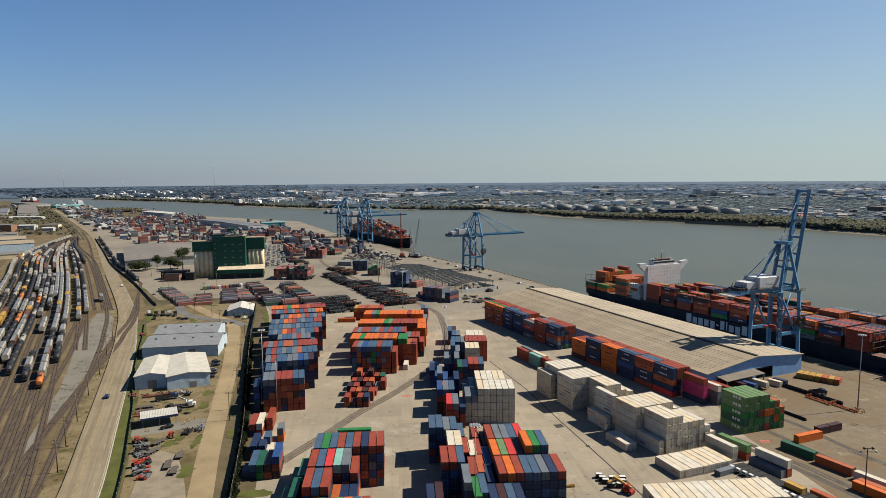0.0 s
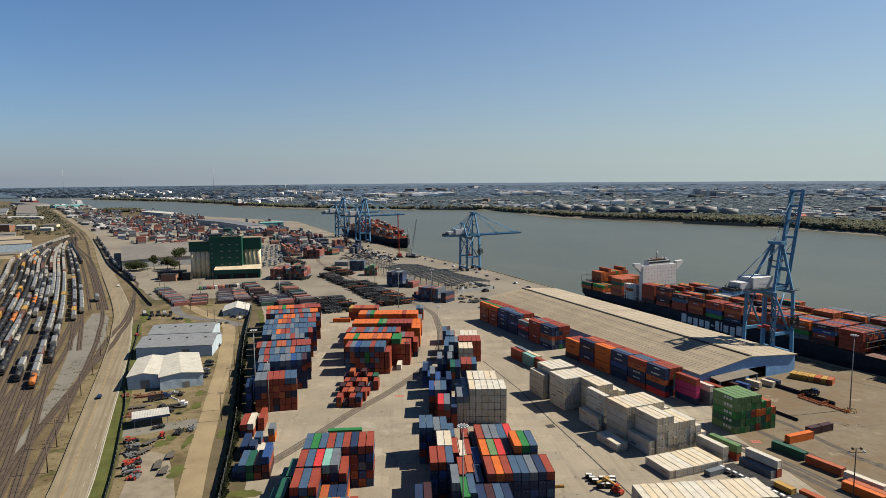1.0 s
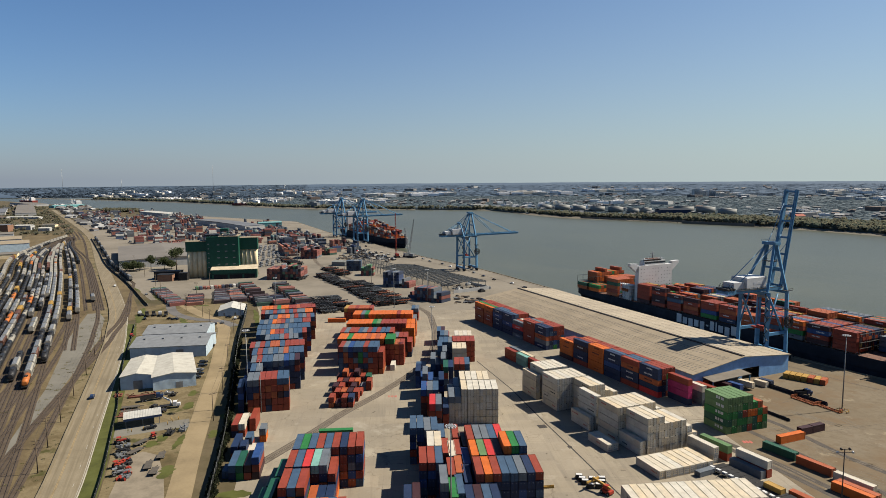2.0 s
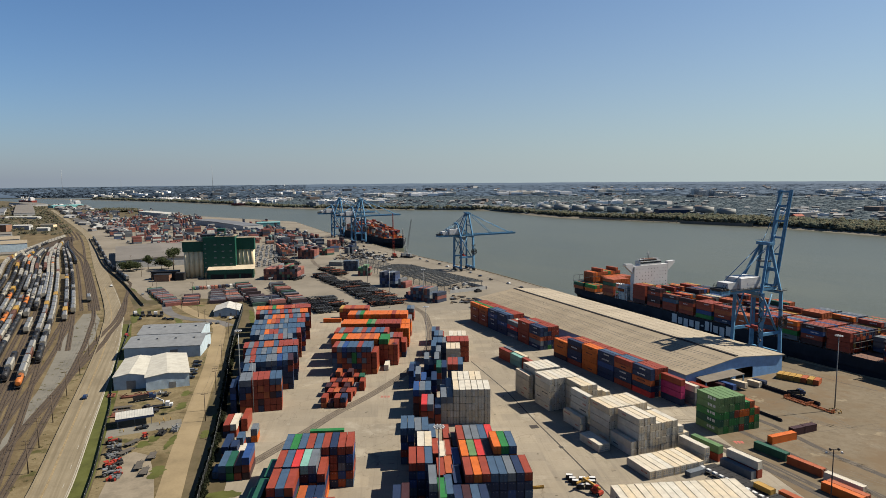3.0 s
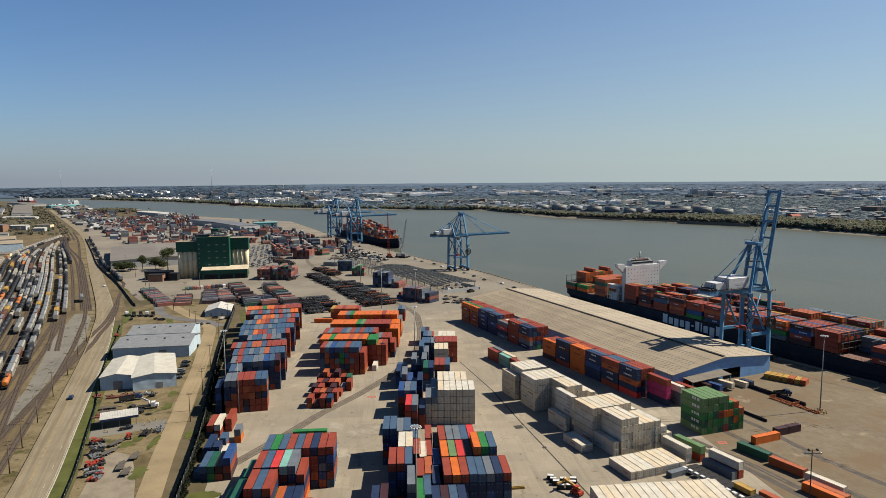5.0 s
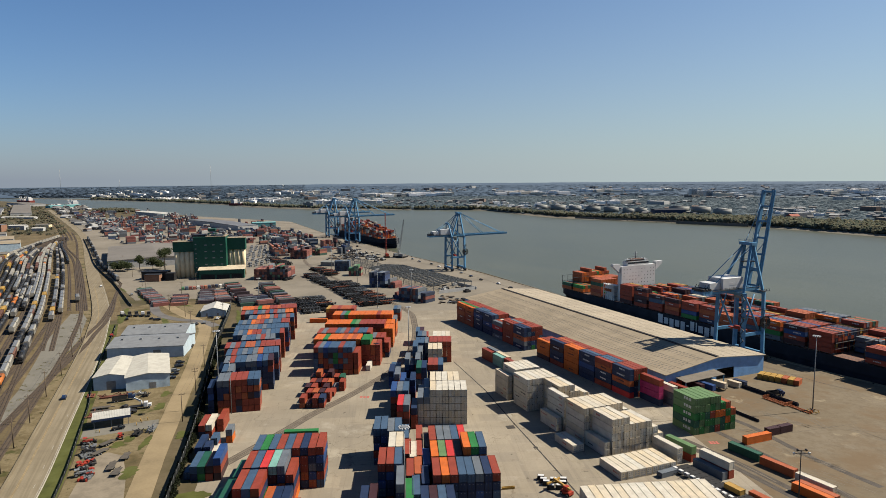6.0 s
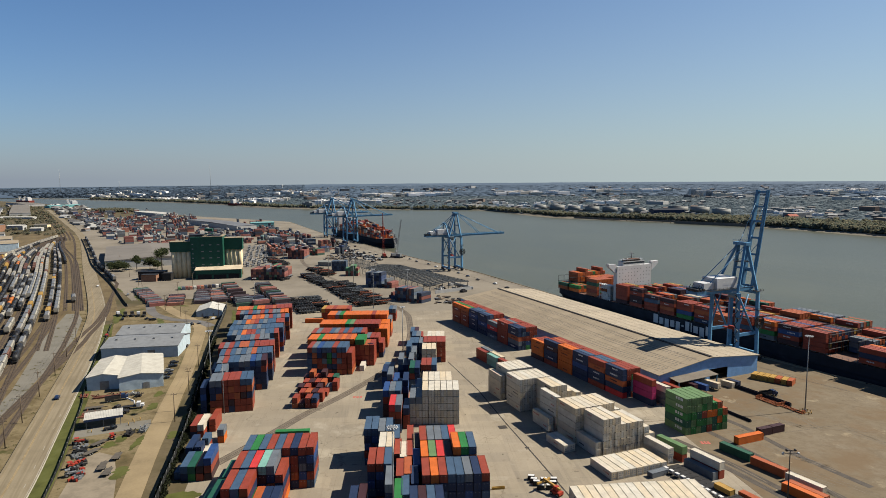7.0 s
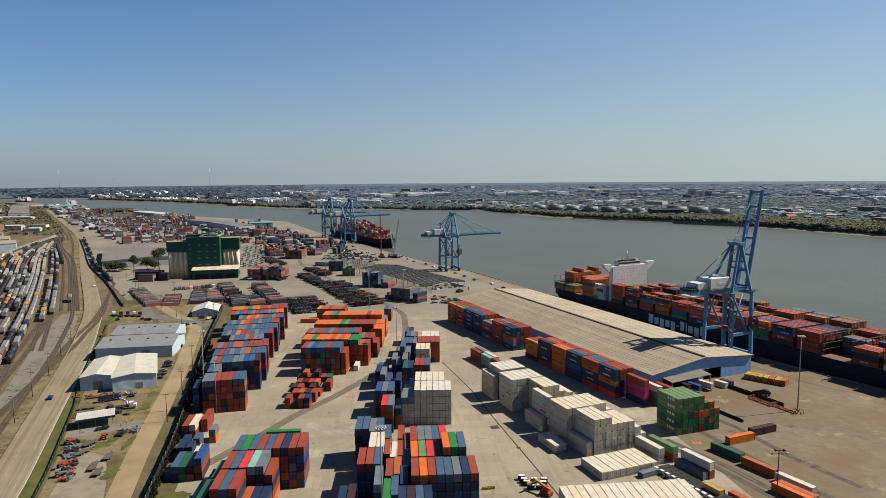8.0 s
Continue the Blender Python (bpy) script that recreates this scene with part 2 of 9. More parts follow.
grey_steel = weathered("grey_steel", (0.2176, 0.224, 0.224), 0.5, 0.8, 0.25, 5, 0.4)
crane_blue = weathered("crane_blue", (0.072, 0.188, 0.310), 0.5, 0.4, 0.3, 4, tone=0.1)
crane_grey = weathered("crane_white", (0.40, 0.405, 0.405), 0.5, 0.3, 0.15, 4, tone=0)
hull_black = weathered("hull_navy", (0.009, 0.012, 0.019), 0.8, 0.15, 0.4, 2, tone=0)
hull_red = weathered("hull_red", (0.1408, 0.0224, 0.016), 0.6, 0.2, 0.35, 2, tone=0)
ship_white = weathered("ship_white", (0.43, 0.43, 0.42), 0.5, 0.2, 0.12, 3, tone=0)
letter_grey = weathered("letter_grey", (0.3968, 0.4032, 0.4096), 0.5, 0.2, 0.12, 3, tone=0)
deck_brown = weathered("deck_paint", (0.1152, 0.0576, 0.0384), 0.7, 0.3, 0.35, 3, tone=0)
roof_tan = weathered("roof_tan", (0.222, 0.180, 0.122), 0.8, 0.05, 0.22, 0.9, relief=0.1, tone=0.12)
blue_wall = corrugated("blue_wall", (0.15, 0.29, 0.50), 0.4, "X", 0.5, 0.2, 0.02)
roof_grey = corrugated("roof_grey", (0.155, 0.160, 0.160), 0.6, "X", 0.45, 0.2, 0.02)
wall_bluegrey = corrugated("wall_bluegrey", (0.33, 0.405, 0.45), 0.4, "X", 0.55, 0.2, 0.02)
roof_cream = corrugated("roof_cream", (0.36, 0.34, 0.285), 0.25, "X", 0.6, 0.1, 0.015)
roof_white = corrugated("roof_white", (0.38, 0.365, 0.32), 0.6, "X", 0.5, 0.1, 0.02)
silo_green = corrugated("silo_green", (0.00768, 0.0608, 0.03968), 0.8, "X", 0.5, 0.1, 0.01)
silo_cream = weathered("silo_cream", (0.66, 0.53, 0.33), 0.85, 0.15, 0.25, 2, relief=0.1, tone=0.1)
glass_dark, nt, b = nodes_of("window_glass", 0.08)
b.inputs["Specular IOR Level"].default_value = 0.5
b.inputs["Base Color"].default_value = (0.02, 0.025, 0.03, 1)
# near-black for interiors: their darkness is put into the colour
void_dark = weathered("dark_inside", (0.0128, 0.0128, 0.01408), 0.9, 0.5, 0.3, 3, tone=0)
rubber = weathered("rubber", (0.01152, 0.01152, 0.01152), 0.85, 1.0, 0.3, 6, tone=0)
hopper_grey = weathered("hopper_grey", (0.215, 0.200, 0.175), 0.65, 0.3, 0.3, 3, tone=0.35)
tank_black = weathered("tank_black", (0.0192, 0.0192, 0.02048), 0.5, 0.3, 0.4, 3, tone=0.3)
tank_orange = weathered("tank_orange", (0.352, 0.1088, 0.0224), 0.55, 0.5, 0.5, 3, tone=0.2)
hopper_brown = weathered("hopper_brown", (0.1024, 0.048, 0.032), 0.7, 0.4, 0.35, 3, tone=0.3)
rust_orange = weathered("rust_orange", (0.2304, 0.064, 0.0192), 0.8, 0.8, 0.45, 4, tone=0.3)
machine_red = weathered("machine_red", (0.272, 0.032, 0.016), 0.55, 0.8, 0.35, 5, tone=0.25)
wood_pole = weathered("wood_pole", (0.1088, 0.08, 0.0544), 0.9, 1.0, 0.35, 5, tone=0.2)
brick_mat = weathered("brick", (0.192, 0.1024, 0.064), 0.9, 0.5, 0.3, 4, tone=0)
bark = weathered("bark", (0.064, 0.048, 0.0352), 0.95, 1.0, 0.35, 5, tone=0)
def leafy(nt, b, col):
    """Thin leaves: half of the light passes through them."""
    out = next(n for n in nt.nodes if n.type == "OUTPUT_MATERIAL")
    tr = nt.nodes.new("ShaderNodeBsdfTranslucent")
    mx = nt.nodes.new("ShaderNodeMixShader")
    mx.inputs[0].default_value = 0.5
    nt.links.new(col, b.inputs["Base Color"])
    nt.links.new(col, tr.inputs["Color"])
    nt.links.new(b.outputs[0], mx.inputs[1])
    nt.links.new(tr.outputs[0], mx.inputs[2])
    nt.links.new(mx.outputs[0], out.inputs["Surface"])


leaf, nt, b = nodes_of("foliage", 0.8)
geo = nt.nodes.new("ShaderNodeNewGeometry")
col = ramp(nt, geo.outputs["Random Per Island"], [(0, (0.030, 0.042, 0.018)), (0.5, (0.054, 0.068, 0.028)), (1, (0.092, 0.100, 0.046))])
leafy(nt, b, col)
lamp_white = weathered("lamp_white", (0.36, 0.36, 0.36), 0.4, 1, 0.1, 5, tone=0)


def palette(name, colours, rough=0.6, weights=None):
    """One material for many joined pieces: each piece takes one of the colours."""
    m, nt, b = nodes_of(name, rough)
    rnd = nt.nodes.new("ShaderNodeNewGeometry").outputs["Random Per Island"]
    stops = [(i / len(colours), c) for i, c in enumerate(colours)]
    col = ramp(nt, rnd, stops, "CONSTANT")
    n = tex_noise(nt, world_xy(nt), 0.4, 5)
    col = mixc(nt, 0.6, col, ramp(nt, n, [(0.3, (0.55,) * 3), (0.7, (1.0,) * 3)]), "MULTIPLY")
    nt.links.new(col, b.inputs["Base Color"])
    return m


town_mix = palette("town_mix", [(0.32, 0.3072, 0.2816), (0.2176, 0.2048, 0.1856), (0.1408, 0.1344, 0.128), (0.3712, 0.3648, 0.352), (0.1792, 0.1408, 0.1152), (0.2688, 0.2688, 0.2688), (0.1024, 0.1088, 0.1152), (0.1664, 0.1536, 0.1408)], 0.8)
leaf_bank, nt, b = nodes_of("foliage_bank", 0.9)
geo = nt.nodes.new("ShaderNodeNewGeometry")
col = ramp(nt, geo.outputs["Random Per Island"], [(0, (0.110, 0.112, 0.074)), (0.5, (0.134, 0.130, 0.086)), (1, (0.165, 0.150, 0.104))])
leafy(nt, b, col)
rust_red = weathered("rust_red", (0.23, 0.075, 0.038), 0.8, 0.8, 0.4, 4, tone=0.35)
weed_leaf, nt, b = nodes_of("weed_leaf", 0.9)
geo = nt.nodes.new("ShaderNodeNewGeometry")
col = ramp(nt, geo.outputs["Random Per Island"], [(0, (0.085, 0.085, 0.030)), (0.5, (0.13, 0.115, 0.05)), (1, (0.19, 0.16, 0.085))])
leafy(nt, b, col)
frame_steel = weathered("frame_steel", (0.085, 0.092, 0.095), 0.6, 0.8, 0.3, 5, 0.2)
unit_grey = weathered("unit_grey", (0.2176, 0.2176, 0.2112), 0.6, 1.0, 0.25, 6, tone=0)
town_far = palette("town_far", [(0.24, 0.235, 0.22), (0.13, 0.125, 0.12), (0.18, 0.18, 0.18), (0.34, 0.34, 0.33), (0.15, 0.115, 0.095), (0.15, 0.15, 0.155), (0.09, 0.095, 0.10), (0.12, 0.115, 0.11), (0.16, 0.155, 0.15)], 0.8)

# ---- building blocks ----
def mesh_of(name, bm, *mats):
    me = bpy.data.meshes.new(name)
    bm.normal_update()
    bm.to_mesh(me)
    bm.free()
    for m in mats:
        me.materials.append(m)
    return me


def part(name, bm, material, parent, label=""):
    """Link a bmesh as one mesh object under a thing or a part."""
    ob = new(name, mesh_of(name, bm, *(material if isinstance(material, tuple) else (material,))))
    ob.parent = parent
    return tagged(ob, label)


def thing(name, m, label, category, group="", kind=""):
    ob = new(name)
    ob.matrix_world = m
    return tagged(ob, label, category, group, kind)


def solid(name, bm, material, label, category, m=None, group="", kind=""):
    ob = new(name, mesh_of(name, bm, *(material if isinstance(material, tuple) else (material,))))
    if m is not None:
        ob.matrix_world = m
    return tagged(ob, label, category, group, kind)


CUBE_V = [(-0.5, -0.5, -0.5), (0.5, -0.5, -0.5), (0.5, 0.5, -0.5), (-0.5, 0.5, -0.5), (-0.5, -0.5, 0.5), (0.5, -0.5, 0.5), (0.5, 0.5, 0.5), (-0.5, 0.5, 0.5)]
CUBE_F = [(3, 2, 1, 0), (4, 5, 6, 7), (0, 1, 5, 4), (1, 2, 6, 5), (2, 3, 7, 6), (3, 0, 4, 7)]


def box(bm, x0, x1, y0, y1, z0, z1, mi=0, m=None):
    vs = []
    for a, b_, c in CUBE_V:
        p = Vector((x0 + (a + 0.5) * (x1 - x0), y0 + (b_ + 0.5) * (y1 - y0), z0 + (c + 0.5) * (z1 - z0)))
        vs.append(bm.verts.new(m @ p if m is not None else p))
    for f in CUBE_F:
        bm.faces.new([vs[i] for i in f]).material_index = mi
    return vs


def beam(bm, p, q, w=0.5, h=None, mi=0):
    """A square bar from p to q."""
    p, q = Vector(p), Vector(q)
    h = h or w
    way = q - p
    turn = way.to_track_quat("Z", "Y").to_matrix().to_4x4()
    box(bm, -w / 2, w / 2, -h / 2, h / 2, 0, way.length, mi, Matrix.Translation(p) @ turn)


def tube(bm, p, q, r, seg=10, r2=None, mi=0, caps=True):
    p, q = Vector(p), Vector(q)
    r2 = r if r2 is None else r2
    turn = (q - p).to_track_quat("Z", "Y").to_matrix()
    ring = []
    for c, rr in ((p, r), (q, r2)):
        ring.append([bm.verts.new(c + turn @ Vector((rr * math.cos(i * math.tau / seg), rr * math.sin(i * math.tau / seg), 0))) for i in range(seg)])
    for i in range(seg):
        f = bm.faces.new((ring[0][i], ring[0][(i + 1) % seg], ring[1][(i + 1) % seg], ring[1][i]))
        f.material_index, f.smooth = mi, True
    if caps:
        bm.faces.new(ring[0][::-1]).material_index = mi
        bm.faces.new(ring[1]).material_index = mi


def prism(bm, outline, z0, z1, mi=0, top_mi=None):
    """An upright solid over a plan outline, counter-clockwise."""
    lo = [bm.verts.new((x, y, z0)) for x, y in outline]
    hi = [bm.verts.new((x, y, z1)) for x, y in outline]
    n = len(outline)
    for i in range(n):
        bm.faces.new((lo[i], lo[(i + 1) % n], hi[(i + 1) % n], hi[i])).material_index = mi
    bm.faces.new(hi).material_index = mi if top_mi is None else top_mi
    return lo, hi


def curve_through(pts, step=8.0):
    """A smooth plan line through the points."""
    ps = [Vector((p[0], p[1], 0)) for p in pts]
    ps = [ps[0] * 2 - ps[1]] + ps + [ps[-1] * 2 - ps[-2]]
    out = []
    for i in range(1, len(ps) - 2):
        a, b_, c, d = ps[i - 1:i + 3]
        n = max(1, int((c - b_).length / step))
        for k in range(n):
            t = k / n
            out.append(0.5 * ((2 * b_) + (c - a) * t + (2 * a - 5 * b_ + 4 * c - d) * t * t + (3 * b_ - a - 3 * c + d) * t ** 3))
    out.append(ps[-2])
    return out


def sides(line):
    """Unit vectors to the right of a line at each of its points."""
    res = []
    for i in range(len(line)):
        w = (line[min(i + 1, len(line) - 1)] - line[max(i - 1, 0)]).normalized()
        res.append(Vector((w.y, -w.x, 0)))
    return res


def ribbon(bm, line, left, right, z0, z1, mi=0):
    """A slab along a line, from left to right of it."""
    sd = sides(line)
    rows = []
    for p, s in zip(line, sd):
        rows.append([bm.verts.new((q.x, q.y, z)) for q, z in ((p + s * left, z0), (p + s * left, z1), (p + s * right, z1), (p + s * right, z0))])
    for a, b_ in zip(rows, rows[1:]):
        for k in range(3):
            bm.faces.new((a[k], a[k + 1], b_[k + 1], b_[k])).material_index = mi
    return rows


def yawed(x, y, z, deg):
    return pose(x, y, z, 0, 0, deg)

# ---- ground, river, far bank ----
QUAY = [(285.0, 170.0), (221.0, 297.0), (195.5, 342.0), (96.0, 571.0), (45.0, 684.0), (-22.0, 800.0), (-120.0, 1000.0), (-209.0, 1180.0), (-333.0, 1470.0), (-415.0, 1536.0), (-680.0, 1745.0), (-763.0, 1850.0), (-1076.0, 2114.0), (-1313.0, 2355.0), (-1548.0, 2592.0), (-1849.0, 2860.0), (-2300.0, 3290.0), (-3300.0, 4100.0)]
FAR_BANK = [(1500.0, -1500.0), (1000.0, 200.0), (800.0, 900.0), (726.0, 1063.0), (656.0, 1224.0), (509.0, 1412.0), (296.0, 1599.0), (125.0, 1985.0), (-162.0, 2060.0), (-410.0, 2130.0), (-548.0, 2225.0), (-678.0, 2336.0), (-859.0, 2570.0), (-1218.0, 2886.0), (-1678.0, 3230.0), (-2150.0, 3520.0), (-2600.0, 3800.0), (-3300.0, 4250.0)]
bm = bmesh.new()
prism(bm, [(420.0, -200.0)] + QUAY + [(-4300.0, 4400.0), (-4800.0, 0.0), (-3000.0, -3500.0), (600.0, -3500.0)], -8, 0)
bmesh.ops.triangulate(bm, faces=[f for f in bm.faces if len(f.verts) > 4])
solid("ground", bm, earth, "bare sandy earth ground with sparse dry grass", "ground", kind="structure")
bm = bmesh.new()
prism(bm, FAR_BANK + [(-3300.0, 4860.0), (0.0, 4890.0), (3500.0, 4300.0), (4800.0, 1000.0), (4800.0, -1500.0)], -8, 0.5)
bmesh.ops.triangulate(bm, faces=[f for f in bm.faces if len(f.verts) > 4])
# distance haze is in this colour: green ground shifted towards blue
far_land_hazed = weathered("far_ground_hazed", (0.062, 0.079, 0.086), 0.95, 0.008, 0.4, 0.08, tone=0)
solid("ground_far", bm, far_land_hazed, "low land on the far river bank, tinted with blue haze", "ground", kind="structure")
bm = bmesh.new()
shore = curve_through(FAR_BANK[1:], 40)
ssd = sides(shore)
top_ = [bm.verts.new((p.x + q.x * 3, p.y + q.y * 3, 0.55)) for p, q in zip(shore, ssd)]
low_ = [bm.verts.new((p.x - q.x * 18, p.y - q.y * 18, -3.4)) for p, q in zip(shore, ssd)]
for k in range(len(shore) - 1):
    bm.faces.new((top_[k], top_[k + 1], low_[k + 1], low_[k]))
far_mud = weathered("river_mud", (0.110, 0.096, 0.072), 0.9, 0.03, 0.35, 0.3, tone=0)
solid("ground_shore", bm, far_mud, "sloping muddy shore of the far bank", "ground", kind="structure")
bm = bmesh.new()
box(bm, -5200, 5200, -4000, 5200, -9, -3)
solid("water", bm, water_mat, "broad grey-brown river with light ripples", "river", kind="structure")

# ---- paved areas ----
def slab(name, outline, z, mat, label, category="pavement"):
    bm = bmesh.new()
    prism(bm, outline, 0.002, z)
    bmesh.ops.triangulate(bm, faces=[f for f in bm.faces if len(f.verts) > 4])
    return solid(name, bm, mat, label, category, kind="structure")


YARD = [(-46.0, 120.0), (310.0, 120.0), (283.6, 170.0)] + [(x - 1.2, y - 0.5) for x, y in QUAY[1:11]] + [(-800.0, 1720.0), (-900.0, 1570.0), (-690.0, 1255.0), (-585.0, 1077.0), (-467.0, 880.0), (-379.0, 732.0), (-294.0, 606.0), (-235.0, 520.0), (-205.0, 530.0), (-150.0, 520.0), (-132.0, 470.0), (-112.0, 400.0), (-90.0, 320.0), (-73.0, 243.0), (-62.0, 200.0)]
slab("pavement_yard", YARD, 0.05, concrete, "pale worn concrete terminal yard with stains")
old_concrete = weathered("old_concrete", (0.148, 0.128, 0.098), 0.9, 0.02, 0.35, 0.25, tone=0)
slab("pavement_old", [(-131.0, 472.0), (137.0, 472.0)] + [(x - 1.8, y - 0.8) for x, y in QUAY[3:11]] + YARD[13:21] + [(-205.0, 528.0), (-150.0, 519.0)], 0.054, old_concrete, "older grey-brown concrete of the far yard")
slab("pavement_east", [(128.0, 121.0), (308.0, 121.0), (283.0, 170.0), (219.0, 297.0), (192.0, 341.0), (160.0, 336.0), (118.0, 284.0), (112.0, 240.0)], 0.075, brown_yard, "brown stained open concrete apron")
slab("pavement_lot", [(-96.0, 176.0), (-70.0, 176.0), (-79.0, 212.0), (-92.0, 262.0), (-108.0, 330.0), (-130.0, 430.0), (-165.0, 500.0), (-205.0, 520.0), (-228.0, 488.0), (-203.0, 428.0), (-189.0, 396.0), (-168.0, 343.0), (-146.0, 293.0), (-124.5, 247.0), (-110.0, 212.0), (-102.0, 191.0)], 0.04, lot_dirt, "patchy dirt and gravel storage lot")

pad_mat = weathered("pad_concrete", (0.165, 0.137, 0.098), 0.92, 0.12, 0.45, 1.2, tone=0)
slab("pavement_pad", [(-95.0, 178.0), (-78.0, 178.0), (-81.0, 190.0), (-86.8, 203.0), (-92.0, 213.0), (-97.0, 222.0), (-104.0, 225.0), (-108.5, 219.0), (-102.0, 202.0)], 0.062, pad_mat, "worn tan concrete pad in the storage lot")

ROAD_LINE = curve_through([(-106.0, 160.0), (-114.5, 190.5), (-137.0, 246.0), (-178.0, 345.0), (-208.0, 412.0), (-253.0, 501.0), (-380.0, 720.0), (-606.0, 1110.0), (-851.0, 1484.0), (-1300.0, 2150.0)])
bm = bmesh.new()
ribbon(bm, ROAD_LINE, -5.8, 5.8, 0.0, 0.09)
road = solid("road", bm, road_mat, "two-way pale concrete road with faded lane lines", "road", kind="structure")
for name, off, mat, dash, w in (("lane_line", 3.1, line_white, True, 0.08), ("centre_line", -2.2, line_yellow, False, 0.11), ("centre_line", -1.8, line_yellow, False, 0.11), ("edge_line", 5.1, line_white, False, 0.10)):
    bm = bmesh.new()
    near = ROAD_LINE[:60]
    for i in range(0, len(near) - 1):
        a_, b_ = near[i], near[i + 1]
        if dash:
            if i % 2:
                continue
            b_ = a_.lerp(b_, 0.4)
        ribbon(bm, [a_, b_], off - w, off + w, 0.08, 0.10)
    part(name, bm, mat, road)
bm = bmesh.new()
ribbon(bm, ROAD_LINE[:70], -6.3, -5.8, 0.0, 0.75)
solid("trim_barrier", bm, road_mat, "low concrete barrier wall along the road", "barrier", kind="structure")
bm = bmesh.new()
ribbon(bm, ROAD_LINE[:40], 5.5, 5.86, 0.0, 0.17)
solid("trim_road_kerb", bm, weathered("kerb_pale", (0.29, 0.262, 0.205), 0.9, 0.4, 0.35, 4, tone=0), "pale concrete kerb between the road and the grass", "kerb", kind="structure")
bm = bmesh.new()
ribbon(bm, ROAD_LINE[:36], 5.9, 11.4, 0.0, 0.06)
solid("grass_verge", bm, grass_mat, "green mown grass verge beside the road", "grass", kind="structure")
DIRT_ROAD = curve_through([(-74.0, 180.0), (-77.0, 191.0), (-86.6, 225.0), (-93.5, 252.0), (-102.4, 286.0), (-114.2, 331.0), (-131.7, 391.0), (-141.0, 420.0), (-154.0, 442.0), (-178.0, 470.0), (-215.0, 520.0)])
bm = bmesh.new()
ribbon(bm, DIRT_ROAD, -3.9, 3.9, 0.0, 0.10)
solid("road_service", bm, dusty_road, "pale dusty concrete service road", "road", kind="structure")

# ---- rail yard ----
slab("ballast_field", [(-118.0, 165.0), (-125.0, 190.0), (-147.0, 245.0), (-190.0, 345.0), (-262.0, 498.0), (-392.0, 722.0), (-618.0, 1112.0), (-690.0, 1200.0), (-760.0, 1180.0), (-640.0, 960.0), (-500.0, 715.0), (-375.0, 490.0), (-300.0, 345.0), (-262.0, 245.0), (-240.0, 165.0)], 0.03, ballast, "brown ballast and cinder ground of the rail yard", "ground")
slab("road_access", [(-133.5, 170.0), (-144.0, 196.0), (-163.5, 246.0), (-182.7, 295.0), (-205.0, 343.0), (-228.5, 392.0), (-247.0, 440.0), (-258.0, 468.0), (-250.0, 470.0), (-236.0, 450.0), (-222.0, 420.0), (-208.8, 392.0), (-182.8, 317.0), (-159.5, 249.0), (-139.5, 196.0), (-129.0, 170.0)], 0.06, grey_strip, "grey gravel access strip between tracks", "road")

BASE = [(-126.0, 175.0), (-157.0, 235.0), (-188.7, 295.0), (-226.5, 365.0), (-289.0, 480.0), (-381.5, 640.0), (-474.0, 795.0), (-565.0, 955.0), (-643.0, 1117.0)]
CAR_OFFSETS = [-52, -45, -38, -32.5, -27.5, -23, -18.8, -15, -10.5, -7.2, -3.3, 1.8, 10, 15, 20.5, 26.5, 32]


def track_line(off):
    """The yard's tracks fan out from the far throat."""
    pts = []
    for x, y in BASE:
        if y < (400 if off > 15 else 330 if off > 8 else 0):
            continue
        k = min(1.0, max(0.12, (1130 - y) / 330))
        pts.append((x + off * 1.12 * k, y))
    return curve_through(pts, 12)


def lay_track(name, line, label, group, sleepers=True, z=0.03):
    t = thing(name, pose(line[0].x, line[0].y, 0), label, "railway track", group)
    inv = Matrix.Translation((-line[0].x, -line[0].y, 0))
    for s in (-0.72, 0.72):
        bm = bmesh.new()
        ribbon(bm, line, s - 0.07, s + 0.07, z, z + 0.30)
        bm.transform(inv)
        part("rail", bm, rail_steel, t)
    if sleepers:
        bm = bmesh.new()
        ribbon(bm, line, -1.45, 1.45, z, z + 0.06)
        bm.transform(inv)
        part("sleeper_bed", bm, sleeper_wood, t)
    return t


for off in CAR_OFFSETS:
    lay_track("railway_track", track_line(off), "straight steel railway track on brown ballast", "rail yard tracks")
for pts in ([(-126.0, 165.0), (-141.8, 194.5), (-157.5, 244.5), (-175.0, 303.0), (-201.5, 377.0), (-211.4, 408.0), (-221.2, 441.0), (-237.8, 484.0), (-257.0, 530.0), (-290.0, 606.0)], [(-122.0, 165.0), (-136.6, 191.0), (-155.0, 236.0), (-175.0, 300.0), (-196.3, 376.6), (-206.1, 404.8), (-216.5, 437.4), (-231.5, 475.6), (-254.0, 524.0)]):
    lay_track("railway_track", curve_through(pts), "curved railway track leading across the road", "rail yard tracks", z=0.07 + 0.015 * (len(pts) % 2))
for off in (-13.5, -28.0, -36.0, -43.0):
    line = [p + q * off for p, q in list(zip(ROAD_LINE, sides(ROAD_LINE)))[:(150 if off > -20 else 44)]]
    lay_track("railway_track", [Vector((p.x + 0.6 * k ** 0.5 * (1 if off < -30 else 0), p.y, 0)) for k, p in enumerate(line)], "long straight shunting track beside the road", "rail yard tracks", z=0.05)
for off in (-19.0, -24.5, -30.0):
    line = [p + q * off for p, q in zip(ROAD_LINE, sides(ROAD_LINE)) if p.y > 1060]
    lay_track("railway_track", line, "railway track running on beside the far road", "rail yard tracks", z=0.05)
bm = bmesh.new()
